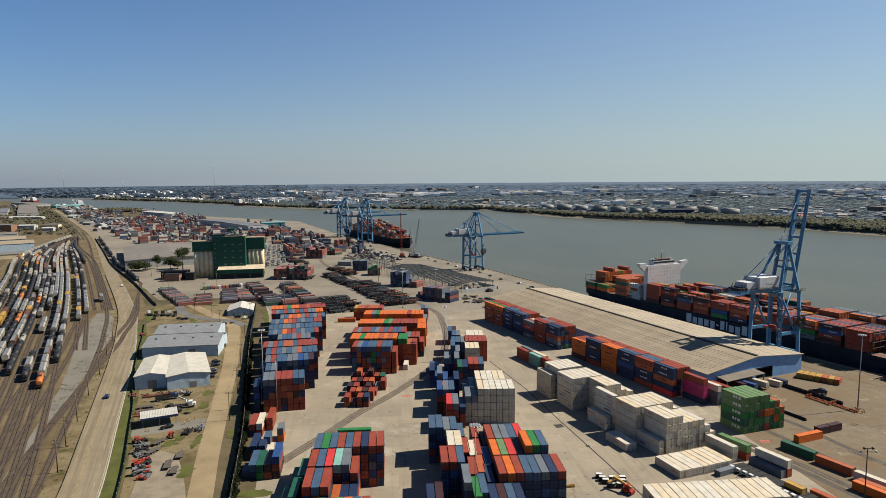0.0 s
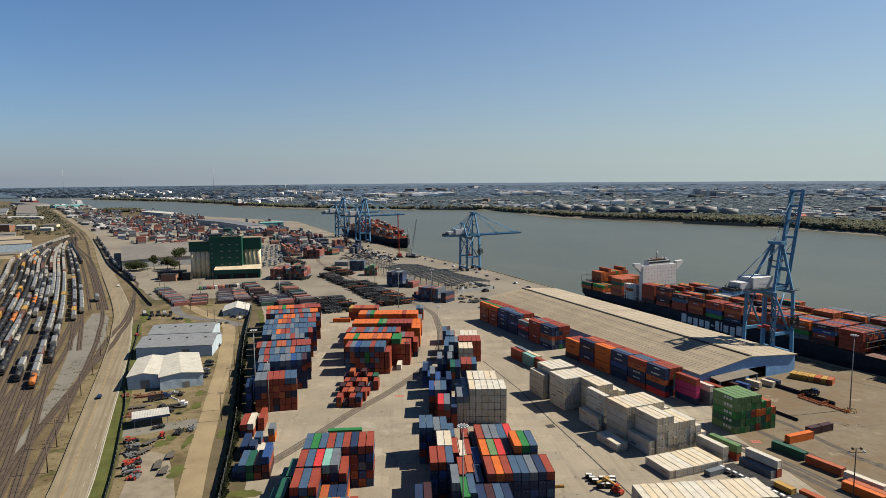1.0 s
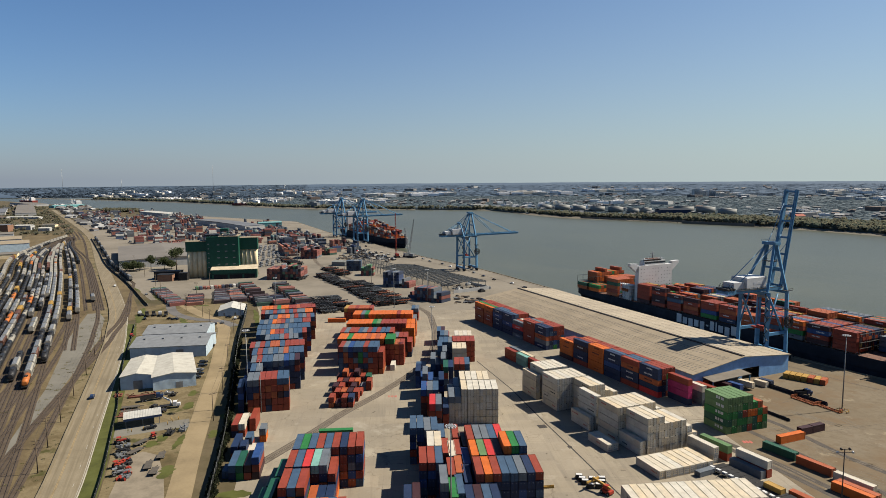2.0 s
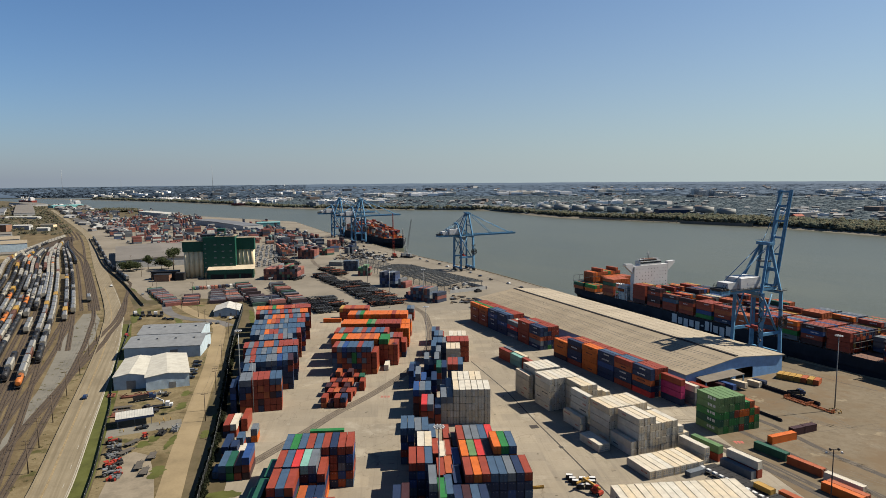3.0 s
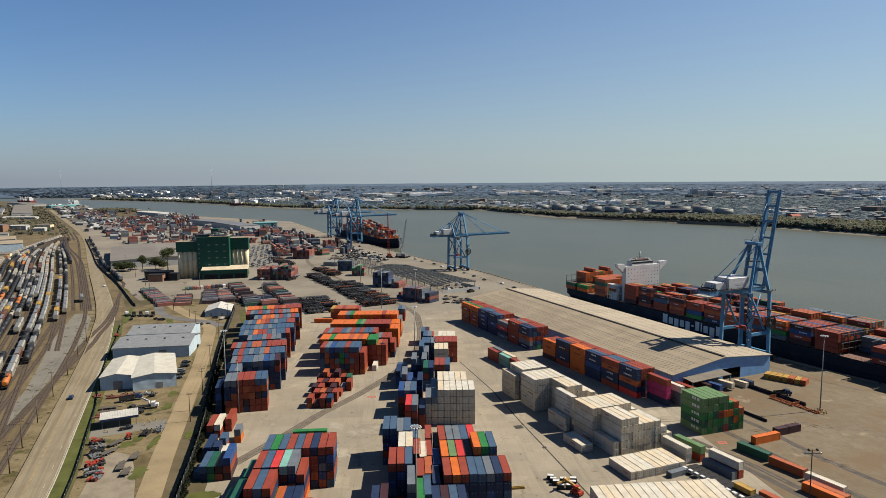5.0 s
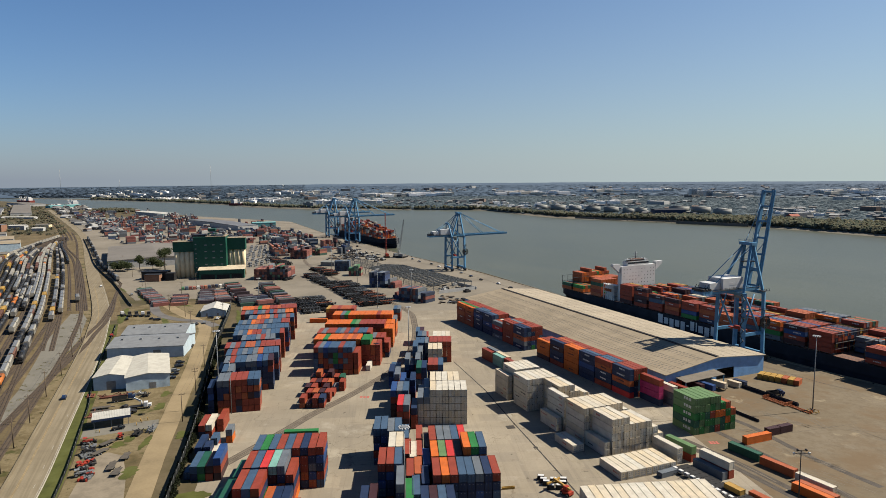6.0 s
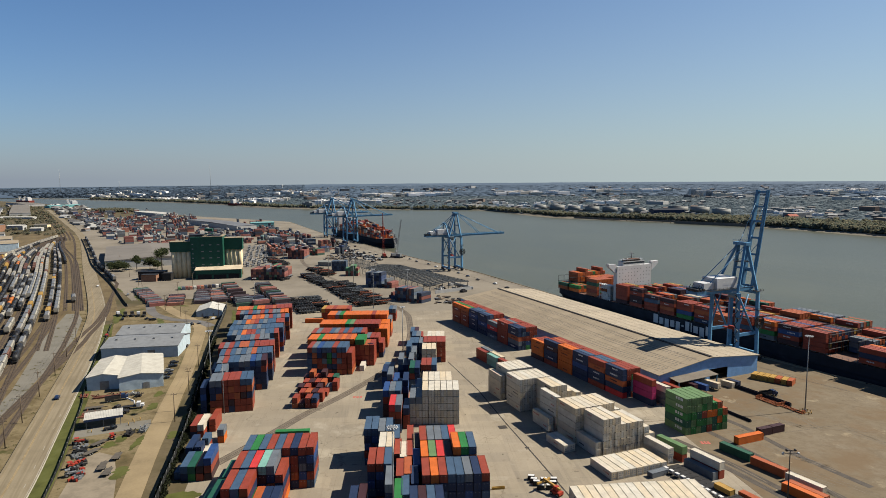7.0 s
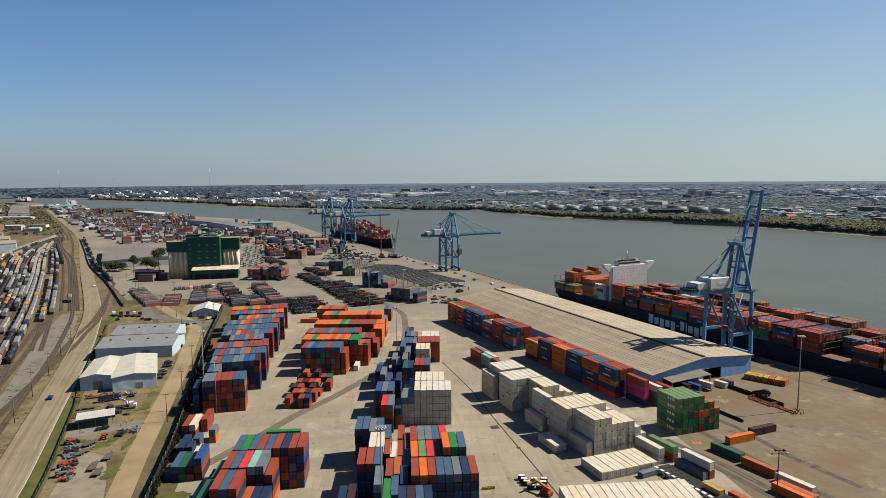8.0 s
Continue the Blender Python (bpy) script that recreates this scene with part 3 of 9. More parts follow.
ribbon(bm, [p for p in ROAD_LINE if p.y > 1080], -36.0, -12.0, 0.0, 0.04)
solid("ballast_far", bm, ballast, "brown ballast of the far railway tracks", "ground", kind="structure")
bm = bmesh.new()
ribbon(bm, ROAD_LINE[:140], -12.0, -6.4, 0.0, 0.045)
solid("ground_verge", bm, lot_dirt, "bare brown earth strip along the road barrier", "ground", kind="structure")
bm = bmesh.new()
ribbon(bm, [p for p in ROAD_LINE if 440 < p.y < 1080], 6.1, 13.6, 0.0, 0.047)
solid("ballast_siding", bm, ballast, "tan ballast between the far road and the fence", "ground", kind="structure")
track_infill = weathered("track_infill", (0.112, 0.092, 0.068), 0.92, 0.3, 0.4, 2, tone=0)
YARD_CURVE = curve_through([(-58.0, 215.0), (-45.0, 243.0), (-37.0, 262.0), (-23.0, 289.0), (-8.0, 326.0), (-1.5, 360.0), (-0.2, 395.0), (-2.5, 430.0), (-7.0, 463.0), (-22.4, 499.6), (-41.0, 539.0), (-64.0, 580.5), (-88.0, 625.0), (-110.4, 669.0), (-133.0, 718.0), (-150.0, 768.0), (-158.0, 815.0)], 4)
for off in (-1.08, 1.08):
    line = [p + s * off for p, s in zip(YARD_CURVE, sides(YARD_CURVE))]
    bm = bmesh.new()
    ribbon(bm, line, -1.02, 1.02, 0.04, 0.065)
    t = solid("yard_track", bm, track_infill, "track set flush into the concrete yard", "railway track", group="yard tracks")
    for s in (-0.72, 0.72):
        bm = bmesh.new()
        ribbon(bm, line, s - 0.13, s + 0.13, 0.05, 0.085)
        part("rail", bm, rail_steel, t)

# ---- shipping containers ----
BOX_MESH = {}
mark_pale = weathered("mark_pale", (0.30, 0.295, 0.28), 0.7, 1.0, 0.2, 5, tone=0)
W = 2.37


def box_mesh(L, T, kind):
    """Shared meshes of a container: body with posts and rails, one door leaf, one cooling unit."""
    key = (L, T, kind)
    if key in BOX_MESH:
        return BOX_MESH[key]
    bm = bmesh.new()
    h = W / 2
    if kind == "body":
        box(bm, -h + 0.07, h - 0.07, 0.08, L - 0.08, 0.16, T - 0.07)
        for x in (-h + 0.02, h - 0.16):
            for y in (0.01, L - 0.15):
                box(bm, x, x + 0.14, y, y + 0.14, 0, T)
            box(bm, x + 0.02, x + 0.12, 0.14, L - 0.14, 0.10, 0.22)
            box(bm, x + 0.02, x + 0.12, 0.14, L - 0.14, T - 0.13, T - 0.03)
        for y in (0.03, L - 0.13):
            box(bm, -h + 0.16, h - 0.16, y, y + 0.10, 0.10, 0.22)
            box(bm, -h + 0.16, h - 0.16, y, y + 0.10, T - 0.14, T - 0.03)
    elif kind == "door":
        box(bm, 0.015, h - 0.17, 0.03, 0.075, 0.22, T - 0.15)
        for x in (0.26, 0.74):
            box(bm, x, x + 0.06, -0.01, 0.04, 0.16, T - 0.10)
            box(bm, x - 0.02, x + 0.08, -0.02, 0.02, 0.92, 1.02, 1)
        for z in (0.5, T * 0.5, T - 0.55):
            box(bm, 0.05, h - 0.2, 0.012, 0.03, z, z + 0.06)
        box(bm, 0.44, 0.60, 0.005, 0.03, T - 0.62, T - 0.46, 2)
        box(bm, 0.0, 0.035, 0.02, 0.035, 0.2, T - 0.16, 1)
        box(bm, h - 0.20, h - 0.165, 0.02, 0.035, 0.2, T - 0.16, 1)
        for z in (0.0, T - 0.12):
            box(bm, h - 0.17, h - 0.015, -0.004, 0.16, z - 0.004, z + 0.124, 1)
    else:
        box(bm, -h + 0.18, h - 0.18, 0.03, 0.075, 0.24, T - 0.18)
        box(bm, -0.85, 0.85, 0.0, 0.03, 0.38, 0.85, 1)
        box(bm, -0.75, -0.2, 0.0, 0.03, 1.15, 1.6, 1)
        box(bm, 0.2, 0.75, 0.0, 0.03, 1.3, 1.5, 1)
        tube(bm, (-0.45, -0.01, 2.05), (-0.45, 0.03, 2.05), 0.26, 12, mi=1)
        tube(bm, (0.45, -0.01, 2.05), (0.45, 0.03, 2.05), 0.26, 12, mi=1)
    BOX_MESH[key] = mesh_of("container_" + kind, bm, BOX_PAINT["r"], unit_grey if kind == "unit" else dark_steel, mark_pale)
    return BOX_MESH[key]


def painted(name, me, mat, parent=None):
    ob = new(name, me)
    ob.material_slots[0].link = "OBJECT"
    ob.material_slots[0].material = mat
    ob.parent = parent
    return ob


FAR_PAINT = {}
for k, c in PAINT.items():
    m, nt, b = nodes_of("stack_paint_" + k, 0.5)
    rnd = nt.nodes.new("ShaderNodeNewGeometry").outputs["Random Per Island"]
    col = mixc(nt, ramp(nt, rnd, [(0, (0.0,) * 3), (1, (0.55,) * 3)]), c, ((0.42, 0.335, 0.215) if min(c) > 0.26 else tuple(min(1, v * 0.98 + 0.004) for v in c)))
    col = mixc(nt, ramp(nt, tex_noise(nt, world_xy(nt), 0.5, 5), [(0.38, (0.0,) * 3), (0.72, (0.6,) * 3)]), col, tuple(v * 0.55 for v in c))
    nt.links.new(col, b.inputs["Base Color"])
    FAR_PAINT[k] = m
JOINED = []
rng2 = random.Random(99)
COUNT = {}


def lettered(ob, L, T, side, mat, n, size, start):
    """A line of plain bars where the side carries large lettering that is not spelled out."""
    bm = bmesh.new()
    for i in range(n):
        y = start + i * size * 1.25
        box(bm, side * (W / 2 - 0.045) - 0.012, side * (W / 2 - 0.045) + 0.012, y, y + size * 0.8, T * 0.45, T * 0.45 + size)
        if ob.name.startswith("apron") or i == n - 1:
            part("lettering", bm, mat, ob)
            bm = bmesh.new()
    bm.free()


def container(x, y, z, yaw, colour, L=12.19, T=2.85, doors=False, place="stacked in the terminal yard", reefer=False, exposed=True, name=None):
    if ("apron" in place or "green block" in place) and not name:
        name = "apron_container"
    if place == "in the row along the warehouse" and exposed and not name:
        name = "stacked_container"
    name = name or ("refrigerated_container" if colour == "w" else "short_container" if L < 8 else "shipping_container")
    far = math.hypot(x - 12, y)
    if not exposed or far > (330 if name == "refrigerated_container" else 460 if name in ("stacked_container", "apron_container") else 400 if name == "short_container" else 300 if "green block" in place else 262) or COUNT.get(name, 0) >= 300:
        JOINED.append((x, y, z, yaw, colour, L, T))
        return None
    COUNT[name] = COUNT.get(name, 0) + 1
    mat = BOX_PAINT[colour]
    ob = painted(name, box_mesh(L, T, "body"), mat)
    ob.matrix_world = yawed(x, y, z, yaw)
    length = "twenty-foot" if L < 8 else "forty-foot"
    tagged(ob, f"{PAINT_WORDS[colour]} {length} steel container {place}", "shipping container", name.replace("_", " ") + "s of the terminal")
    if colour == "w" and "refrigerated" in place and rng2.random() < 0.6:
        lettered(ob, L, T, -1, line_red if rng2.random() < 0.45 else hull_black, rng2.choice((4, 5, 7)), 0.5, rng2.choice((1.6, 4.5, 7.5)))
    elif name == "stacked_container" and rng2.random() < 0.6:
        lettered(ob, L, T, -1, hull_black if colour in "oqd" else ship_white, rng2.choice((5, 6, 7)), 0.62, 3.8)
    elif "green block" in place and colour in "vge":
        lettered(ob, L, T, -1, ship_white, 4, 1.05, 1.4)
        ob.children[0].scale = (1, 1.55, 1)
    if doors and colour == "w" and reefer:
        painted("cooling_unit", box_mesh(L, T, "unit"), mat, ob)
    elif doors:
        for s in (1, -1):
            d = painted("door", box_mesh(L, T, "door"), mat, ob)
            if s < 0:
                d.matrix_local = Matrix.Diagonal((-1, 1, 1, 1))
    return ob


def join_boxes(name, rows, mats, label, grow=1.0):
    """Many containers far off in one mesh: boxes with sunk panels, coloured by slot."""
    t = bmesh.new()
    box(t, -0.5, 0.5, 0, 1, 0, 1)
    bmesh.ops.inset_individual(t, faces=list(t.faces), thickness=0.05, depth=-0.025)
    t.verts.index_update()
    tv = np.array([v.co[:] for v in t.verts])
    tf = [[v.index for v in f.verts] for f in t.faces]
    t.free()
    verts, faces, slots = [], [], []
    keys = list(mats)
    for k, (x, y, z, yaw, c, L, T) in enumerate(rows):
        cs, sn = math.cos(radians(yaw)), math.sin(radians(yaw))
        p = tv * (W - 0.04, L - 0.10, T - 0.16)
        q = np.empty_like(p)
        q[:, 0], q[:, 1], q[:, 2] = x + p[:, 0] * cs - p[:, 1] * sn, y + p[:, 0] * sn + p[:, 1] * cs, z + p[:, 2]
        verts.extend(q.tolist())
        faces.extend([i + k * len(tv) for i in f] for f in tf)
        slots.extend([keys.index(c)] * len(tf))
    me = bpy.data.meshes.new(name)
    me.from_pydata(verts, [], faces)
    for k in keys:
        me.materials.append(mats[k])
    me.polygons.foreach_set("material_index", slots)
    me.update()
    return tagged(new(name, me), label, "shipping containers", kind="stuff")


rng = random.Random(7)
rng3 = random.Random(77)
MIXES = {"mix": "rrrbblnqyokgrbl", "reds": "rrrqrkrb", "blues": "bbbnlbr", "orange": "oooqroor", "white": "w", "green": "vggvrqeo"}


def pile(x, y, yaw, colours, L=12.19, T=2.85, doors=False, reefer=False, place="stacked in the terminal yard", front=True):
    """One stack, colours from the ground up."""
    made = []
    for i, c in enumerate(colours):
        made.append(container(x + rng3.uniform(-0.05, 0.05), y + rng3.uniform(-0.14, 0.14), 0.05 + i * T, yaw + rng3.uniform(-0.25, 0.25), c, L, T, doors, place, reefer, front or i == len(colours) - 1))
    return made


def stack_row(x, y, yaw, tops, tiers, mix="mix", L=12.19, T=2.85, pitch=2.47, doors=False, reefer=False, place="stacked in the terminal yard", front=None):
    """Stacks side by side from the left front corner (x, y); tops: one letter a stack (a dot leaves a gap); tiers: a number or a digit a stack."""
    cx, sy = math.cos(radians(yaw)), math.sin(radians(yaw))
    front = doors if front is None else front
    made = []
    for i, c in enumerate(tops):
        n = tiers if isinstance(tiers, int) else int(tiers[i])
        if c == "." or not n:
            continue
        d = (i + 0.5) * pitch
        cols = [rng.choice(MIXES[mix]) for _ in range(n - 1)] + [c]
        made.append(pile(x + cx * d, y + sy * d, yaw, cols, L, T, doors, reefer, place, front or i in (0, len(tops) - 1)))
    return made

# near blocks
IN_NEAR = "in the dense near stacks"
stack_row(15.0, 178.0, 3.8, "rorllybr", 5, "blues", T=2.6, doors=True, place=IN_NEAR)
stack_row(14.2, 190.8, 3.8, "ovskogl", "5555666", "mix", T=2.6, doors=True, place=IN_NEAR)
stack_row(13.3, 203.6, 3.8, "ryyls", 5, "mix", T=2.6, doors=True, place=IN_NEAR)
stack_row(12.0, 165.2, 3.8, "bklb", 4, "blues", T=2.6, doors=True, place=IN_NEAR)
for y, c in ((178.5, "b"), (191.0, "n"), (204.0, "k")):
    pile(12.9, y, 3.8, "bb" + "k" + c, T=2.6, doors=True, place=IN_NEAR)
stack_row(-1.8, 185.7, 3.0, "rrl", 5, "blues", T=2.6, doors=True, place=IN_NEAR)
stack_row(0.2, 198.4, 3.0, "wwr", "554", "blues", T=2.6, doors=True, place=IN_NEAR)
stack_row(-6.2, 213.0, 3.0, "ll", 5, "blues", T=2.6, doors=True, place=IN_NEAR)
stack_row(-1.2, 211.2, 3.0, "yll", "554", "blues", T=2.6, doors=True, place=IN_NEAR)
for x, y, cs in ((5.9, 172.8, "bbrby"), (8.6, 170.0, "bbrg"), (8.1, 183.4, "brrr"), (10.5, 172.0, "kbll"), (10.5, 185.0, "brrq"), (10.4, 197.8, "brrr"), (9.8, 211.0, "bbrr"), (8.4, 196.6, "bbkw"), (-4.5, 171.0, "kkb"), (-2.0, 172.0, "kbk")):
    pile(x, y, 3.2, cs, T=2.6, doors=True, place=IN_NEAR)

stack_row(-42.3, 195.4, 4.6, "lglrlrbrr", "555555555", "mix", T=2.7, doors=True, place=IN_NEAR)
stack_row(-41.4, 182.6, 4.6, "rlstyr", "555554", "mix", T=2.7, doors=True, place=IN_NEAR)
stack_row(-40.3, 169.6, 4.6, "rlrqbb", "555333", "mix", T=2.7, doors=True, place=IN_NEAR)
stack_row(-40.0, 156.6, 4.6, "rrgrvolr", "44444444", "mix", T=2.7, doors=True, place=IN_NEAR)
stack_row(-46.8, 169.2, 4.6, "ee", "34", "mix", T=2.7, doors=True, place=IN_NEAR)
stack_row(-47.0, 182.2, 4.6, "ee", "34", "mix", T=2.7, doors=True, place=IN_NEAR)
pile(-43.2, 196.0, 4.6, "bkb", T=2.7, doors=True, place=IN_NEAR)
pile(-27.4, 225.6, 94.6, "kgg", T=2.7, place=IN_NEAR)

# white refrigerated block and the mixed stacks beside it
stack_row(12.4, 249.4, 0.8, "wwwwww", 5, "white", doors=True, reefer=False, pitch=2.48, place="in the tall white block")
stack_row(12.1, 262.0, 0.8, "wwwww", 5, "white", pitch=2.48, place="in the tall white block")
stack_row(7.4, 249.4, 0.8, "yy", "44", "white", pitch=2.48, doors=True, place="beside the tall white block")
stack_row(7.0, 262.0, 0.8, "yl", "34", "blues", pitch=2.48, place="beside the tall white block")
IN_MID = "in the narrow middle row of stacks"
stack_row(-4.1, 258.0, 1.0, "nyl", "444", "reds", doors=True, place=IN_MID)
stack_row(-0.2, 241.0, 1.0, "sy", "44", "reds", doors=True, place=IN_MID)
stack_row(5.0, 245.0, 1.0, "b", "3", "reds", place=IN_MID)
stack_row(-4.2, 280.0, 1.0, "yn", "43", "blues", place=IN_MID)
stack_row(-2.6, 271.0, 1.0, "ql", "33", "blues", place=IN_MID, L=6.06)
stack_row(0.6, 271.5, 1.0, "bb", "34", "blues", place=IN_MID)
stack_row(-8.0, 294.0, 1.0, "bn", "32", "blues", place=IN_MID)
stack_row(-8.5, 307.0, 1.0, "lb", "22", "blues", place=IN_MID)
stack_row(10.2, 294.5, 0, "rrl", "444", "blues", doors=True, place=IN_MID)
stack_row(5.0, 290.0, 0, "eb", "44", "blues", place=IN_MID)
stack_row(-1.2, 304.0, 0, "yby", "434", "blues", place=IN_MID)
stack_row(9.6, 322.0, 0, "www", 4, "white", place=IN_MID)
stack_row(2.0, 317.0, 0, "ly", "54", "blues", place=IN_MID)
stack_row(9.5, 337.0, 0, "rrrrr", 4, "reds", place=IN_MID)
stack_row(2.6, 335.0, 0, "lly", "444", "blues", place=IN_MID)
stack_row(11.3, 361.0, 0, "wwww", 3, "white", place=IN_MID)
stack_row(3.0, 350.0, 0, "ly.", "443", "blues", place=IN_MID)
stack_row(1.0, 372.0, 0, "lkr", "332", "mix", place=IN_MID)

# long block by the fence
IN_LONG = "in the long block of stacks"
LONG = [(-77.2, 262.6, "yyrrrll", "5555555", "reds"), (-80.0, 276.4, "ly", "55", "blues"), (-83.6, 289.5, "yrllyynlk", "555555555", "blues"),
        (-87.0, 302.5, "lrlylyqlll", "5555555555", "blues"), (-92.0, 315.5, "ryrlqqlrrrr", "55555555555", "reds"), (-88.8, 331.5, "yllyryyl", "55555554", "blues"),
        (-96.5, 342.0, "lylorrlyllr", "55555555555", "reds"), (-99.6, 354.5, "lllyylylllll", "555555555555", "blues"), (-102.2, 368.0, "lyloqrlyllrr", "555555555555", "mix"),
        (-100.2, 382.0, "yloqoyrlyrl", "55555555555", "mix"), (-109.2, 396.0, "rylrlyrlryyoo", "5555555555555", "mix"), (-112.8, 410.0, "oooqgoorrqrrrr", "55555555555555", "reds"),
        (-114.0, 424.0, "rroorrqqr", "444444444", "reds")]
for x, y, tops, tiers, mix in LONG:
    stack_row(x, y, 12.5, tops, tiers, mix, doors=y < 295, place=IN_LONG)
for i in range(7):
    x, y = -79.6 - 0.16 * 13 * i * 1.15, 263.0 + 13.2 * i
    pile(x - 0.4, y, 12.5, "bbnb"[: 4 - (i % 2)], place=IN_LONG)

# orange block
IN_ORANGE = "in the orange and red block"
stack_row(-47.6, 316.0, 0.0, "rynllrll", 5, "mix", doors=True, place=IN_ORANGE)
stack_row(-27.6, 316.5, 0.0, "r", "4", "reds", doors=True, place=IN_ORANGE)
stack_row(-25.6, 331.5, 0.0, "ggqr", "5544", "reds", place=IN_ORANGE)
stack_row(-50.8, 332.5, 0.0, "oogoooqoqo", "5555555555", "reds", place=IN_ORANGE)
stack_row(-51.9, 347.0, 0.0, "ryrrlyrlrllryrrr", "5555555555554443", "reds", place=IN_ORANGE)
stack_row(-51.4, 368.0, 0.0, "oooooogvrrrrrroo", "5555555555555544", "orange", place=IN_ORANGE)
stack_row(-52.0, 381.0, 0.0, "oooooogvrrrrrroo", "4444444444444444", "orange", place=IN_ORANGE)
stack_row(-51.4, 393.5, 0.0, "ooygoooooooroooy", "5555555555555554", "orange", place=IN_ORANGE)
stack_row(-64.2, 440.0, 0.0, "dqqrqqqr", 3, "reds", place=IN_ORANGE)
pile(-62.1, 434.4, 90.0, "o", place="lying behind the orange and red block")
stack_row(-17.4, 438.0, 0.0, "ly", "33", "blues", place=IN_ORANGE)
# low stacks of rusty short boxes
IN_LOW = "in the low rust-stained stacks"
for x0, y0, tops, tiers in ((-44.4, 268.6, "rkrb", "2122"), (-43.2, 276.0, "rqkr", "2222"), (-45.4, 283.4, "krqkr", "22121"), (-44.6, 290.6, "rkrqyr", "222212"), (-45.8, 298.2, "kqrkre", "232322")):
    stack_row(x0, y0, 0.0, tops, tiers, "reds", L=6.06, T=2.3, pitch=2.75, doors=True, place=IN_LOW)
pile(-21.0, 322.0, 0.0, "w", T=2.9, place="standing alone beside the orange block")

# corner cluster by the fence
IN_CORNER = "in the corner cluster by the fence"
for x, y, cs, L in ((-74.4, 237.0, "br", 12.19), (-71.8, 237.5, "rw", 12.19), (-69.4, 243.5, "rr", 12.19), (-68.0, 217.0, "qb", 12.19), (-65.2, 224.5, "rl", 6.06), (-65.0, 217.0, "rb", 6.06), (-62.6, 214.0, "w", 12.19), (-61.4, 202.0, "ge", 12.19), (-58.8, 202.2, "rk", 12.19), (-56.2, 202.4, "krn", 12.19), (-63.9, 202.0, "bl", 12.19), (-66.4, 203.0, "l", 6.06), (-62.4, 232.6, "oy", 6.06)):
    pile(x, y, 8.0, cs, L=L, T=2.6, doors=True, place=IN_CORNER)

# refrigerated stacks
IN_WHITE = "in the white refrigerated stacks"
stack_row(52.8, 262.8, 22.0, "wwwwww", "555555", "white", T=2.75, doors=True, place=IN_WHITE)
stack_row(49.4, 277.4, 22.0, "wwwww", "555555", "white", T=2.75, doors=True, place=IN_WHITE)
stack_row(46.0, 277.2, 22.0, "w", "4", "white", T=2.75, doors=True, place=IN_WHITE)
stack_row(64.8, 254.6, 22.0, "wwww", "5554", "white", T=2.7, doors=True, place=IN_WHITE)
stack_row(76.4, 263.4, 22.0, "www", "321", "white", T=2.7, doors=True, place=IN_WHITE)
stack_row(64.4, 242.0, 22.0, "www", "543", "white", T=2.7, doors=True, place=IN_WHITE)
stack_row(61.4, 241.2, 22.0, "w", "2", "white", T=2.7, doors=True, place=IN_WHITE)
stack_row(69.4, 229.4, 22.0, "wwwwwwww", "55555554", "white", T=2.7, doors=True, place=IN_WHITE)
stack_row(77.2, 219.0, 22.0, "wwwwwww", "5554444", "white", T=2.65, doors=True, place=IN_WHITE)
stack_row(74.4, 218.2, 22.0, "w", "2", "white", T=2.65, doors=True, place=IN_WHITE)
stack_row(93.4, 225.4, 22.0, "ww", "32", "white", T=2.7, doors=True, reefer=True, place=IN_WHITE)
stack_row(63.8, 221.6, 22.0, "ww", "11", "white", doors=True, reefer=True, place=IN_WHITE)
stack_row(75.4, 200.4, 21.0, "wwwwwwwww", 1, "white", doors=True, reefer=True, place=IN_WHITE)
stack_row(60.1, 173.9, 6.0, "wwwwwwwwwwwwwwww", 2, "white", doors=True, reefer=True, place=IN_WHITE)
stack_row(97.6, 212.0, 24.0, "w", 2, "white", doors=True, reefer=True, place=IN_WHITE)
pile(104.0, 214.0, 27.0, "rv", place="beside the white refrigerated stacks")
pile(111.5, 201.5, 27.0, "rw", place="beside the white refrigerated stacks")
pile(109.0, 200.5, 27.0, "y", place="beside the white refrigerated stacks")

# green block, loose boxes on the apron
stack_row(112.8, 236.6, 20.0, "vvvvvgqq", "55555443", "green", doors=True, place="in the green block")
stack_row(126.0, 213.5, 29.0, "e", 1, doors=True, place="standing alone on the apron")
stack_row(131.5, 201.3, 29.0, "q", 1, doors=True, place="standing alone on the apron")
stack_row(137.0, 189.0, 29.0, "w", 1, doors=True, place="standing alone on the apron")
stack_row(132.4, 182.4, 29.0, "oq", 1, doors=True, place="standing alone on the apron")
pile(139.6, 233.2, 112.0, "o", doors=True, place="standing alone on the apron")
pile(145.8, 238.6, 112.0, "k", L=6.06, doors=True, place="standing alone on the apron")
pile(151.6, 241.0, 112.0, "k", L=6.06, doors=True, place="standing alone on the apron")
for i in range(7):
    pile(170.4 + 1.97 * i, 304.4 - 1.77 * i, -42.0, "d" if i not in (4, 6) else "q", L=6.06, T=2.6, place="in a low line on the quay apron")

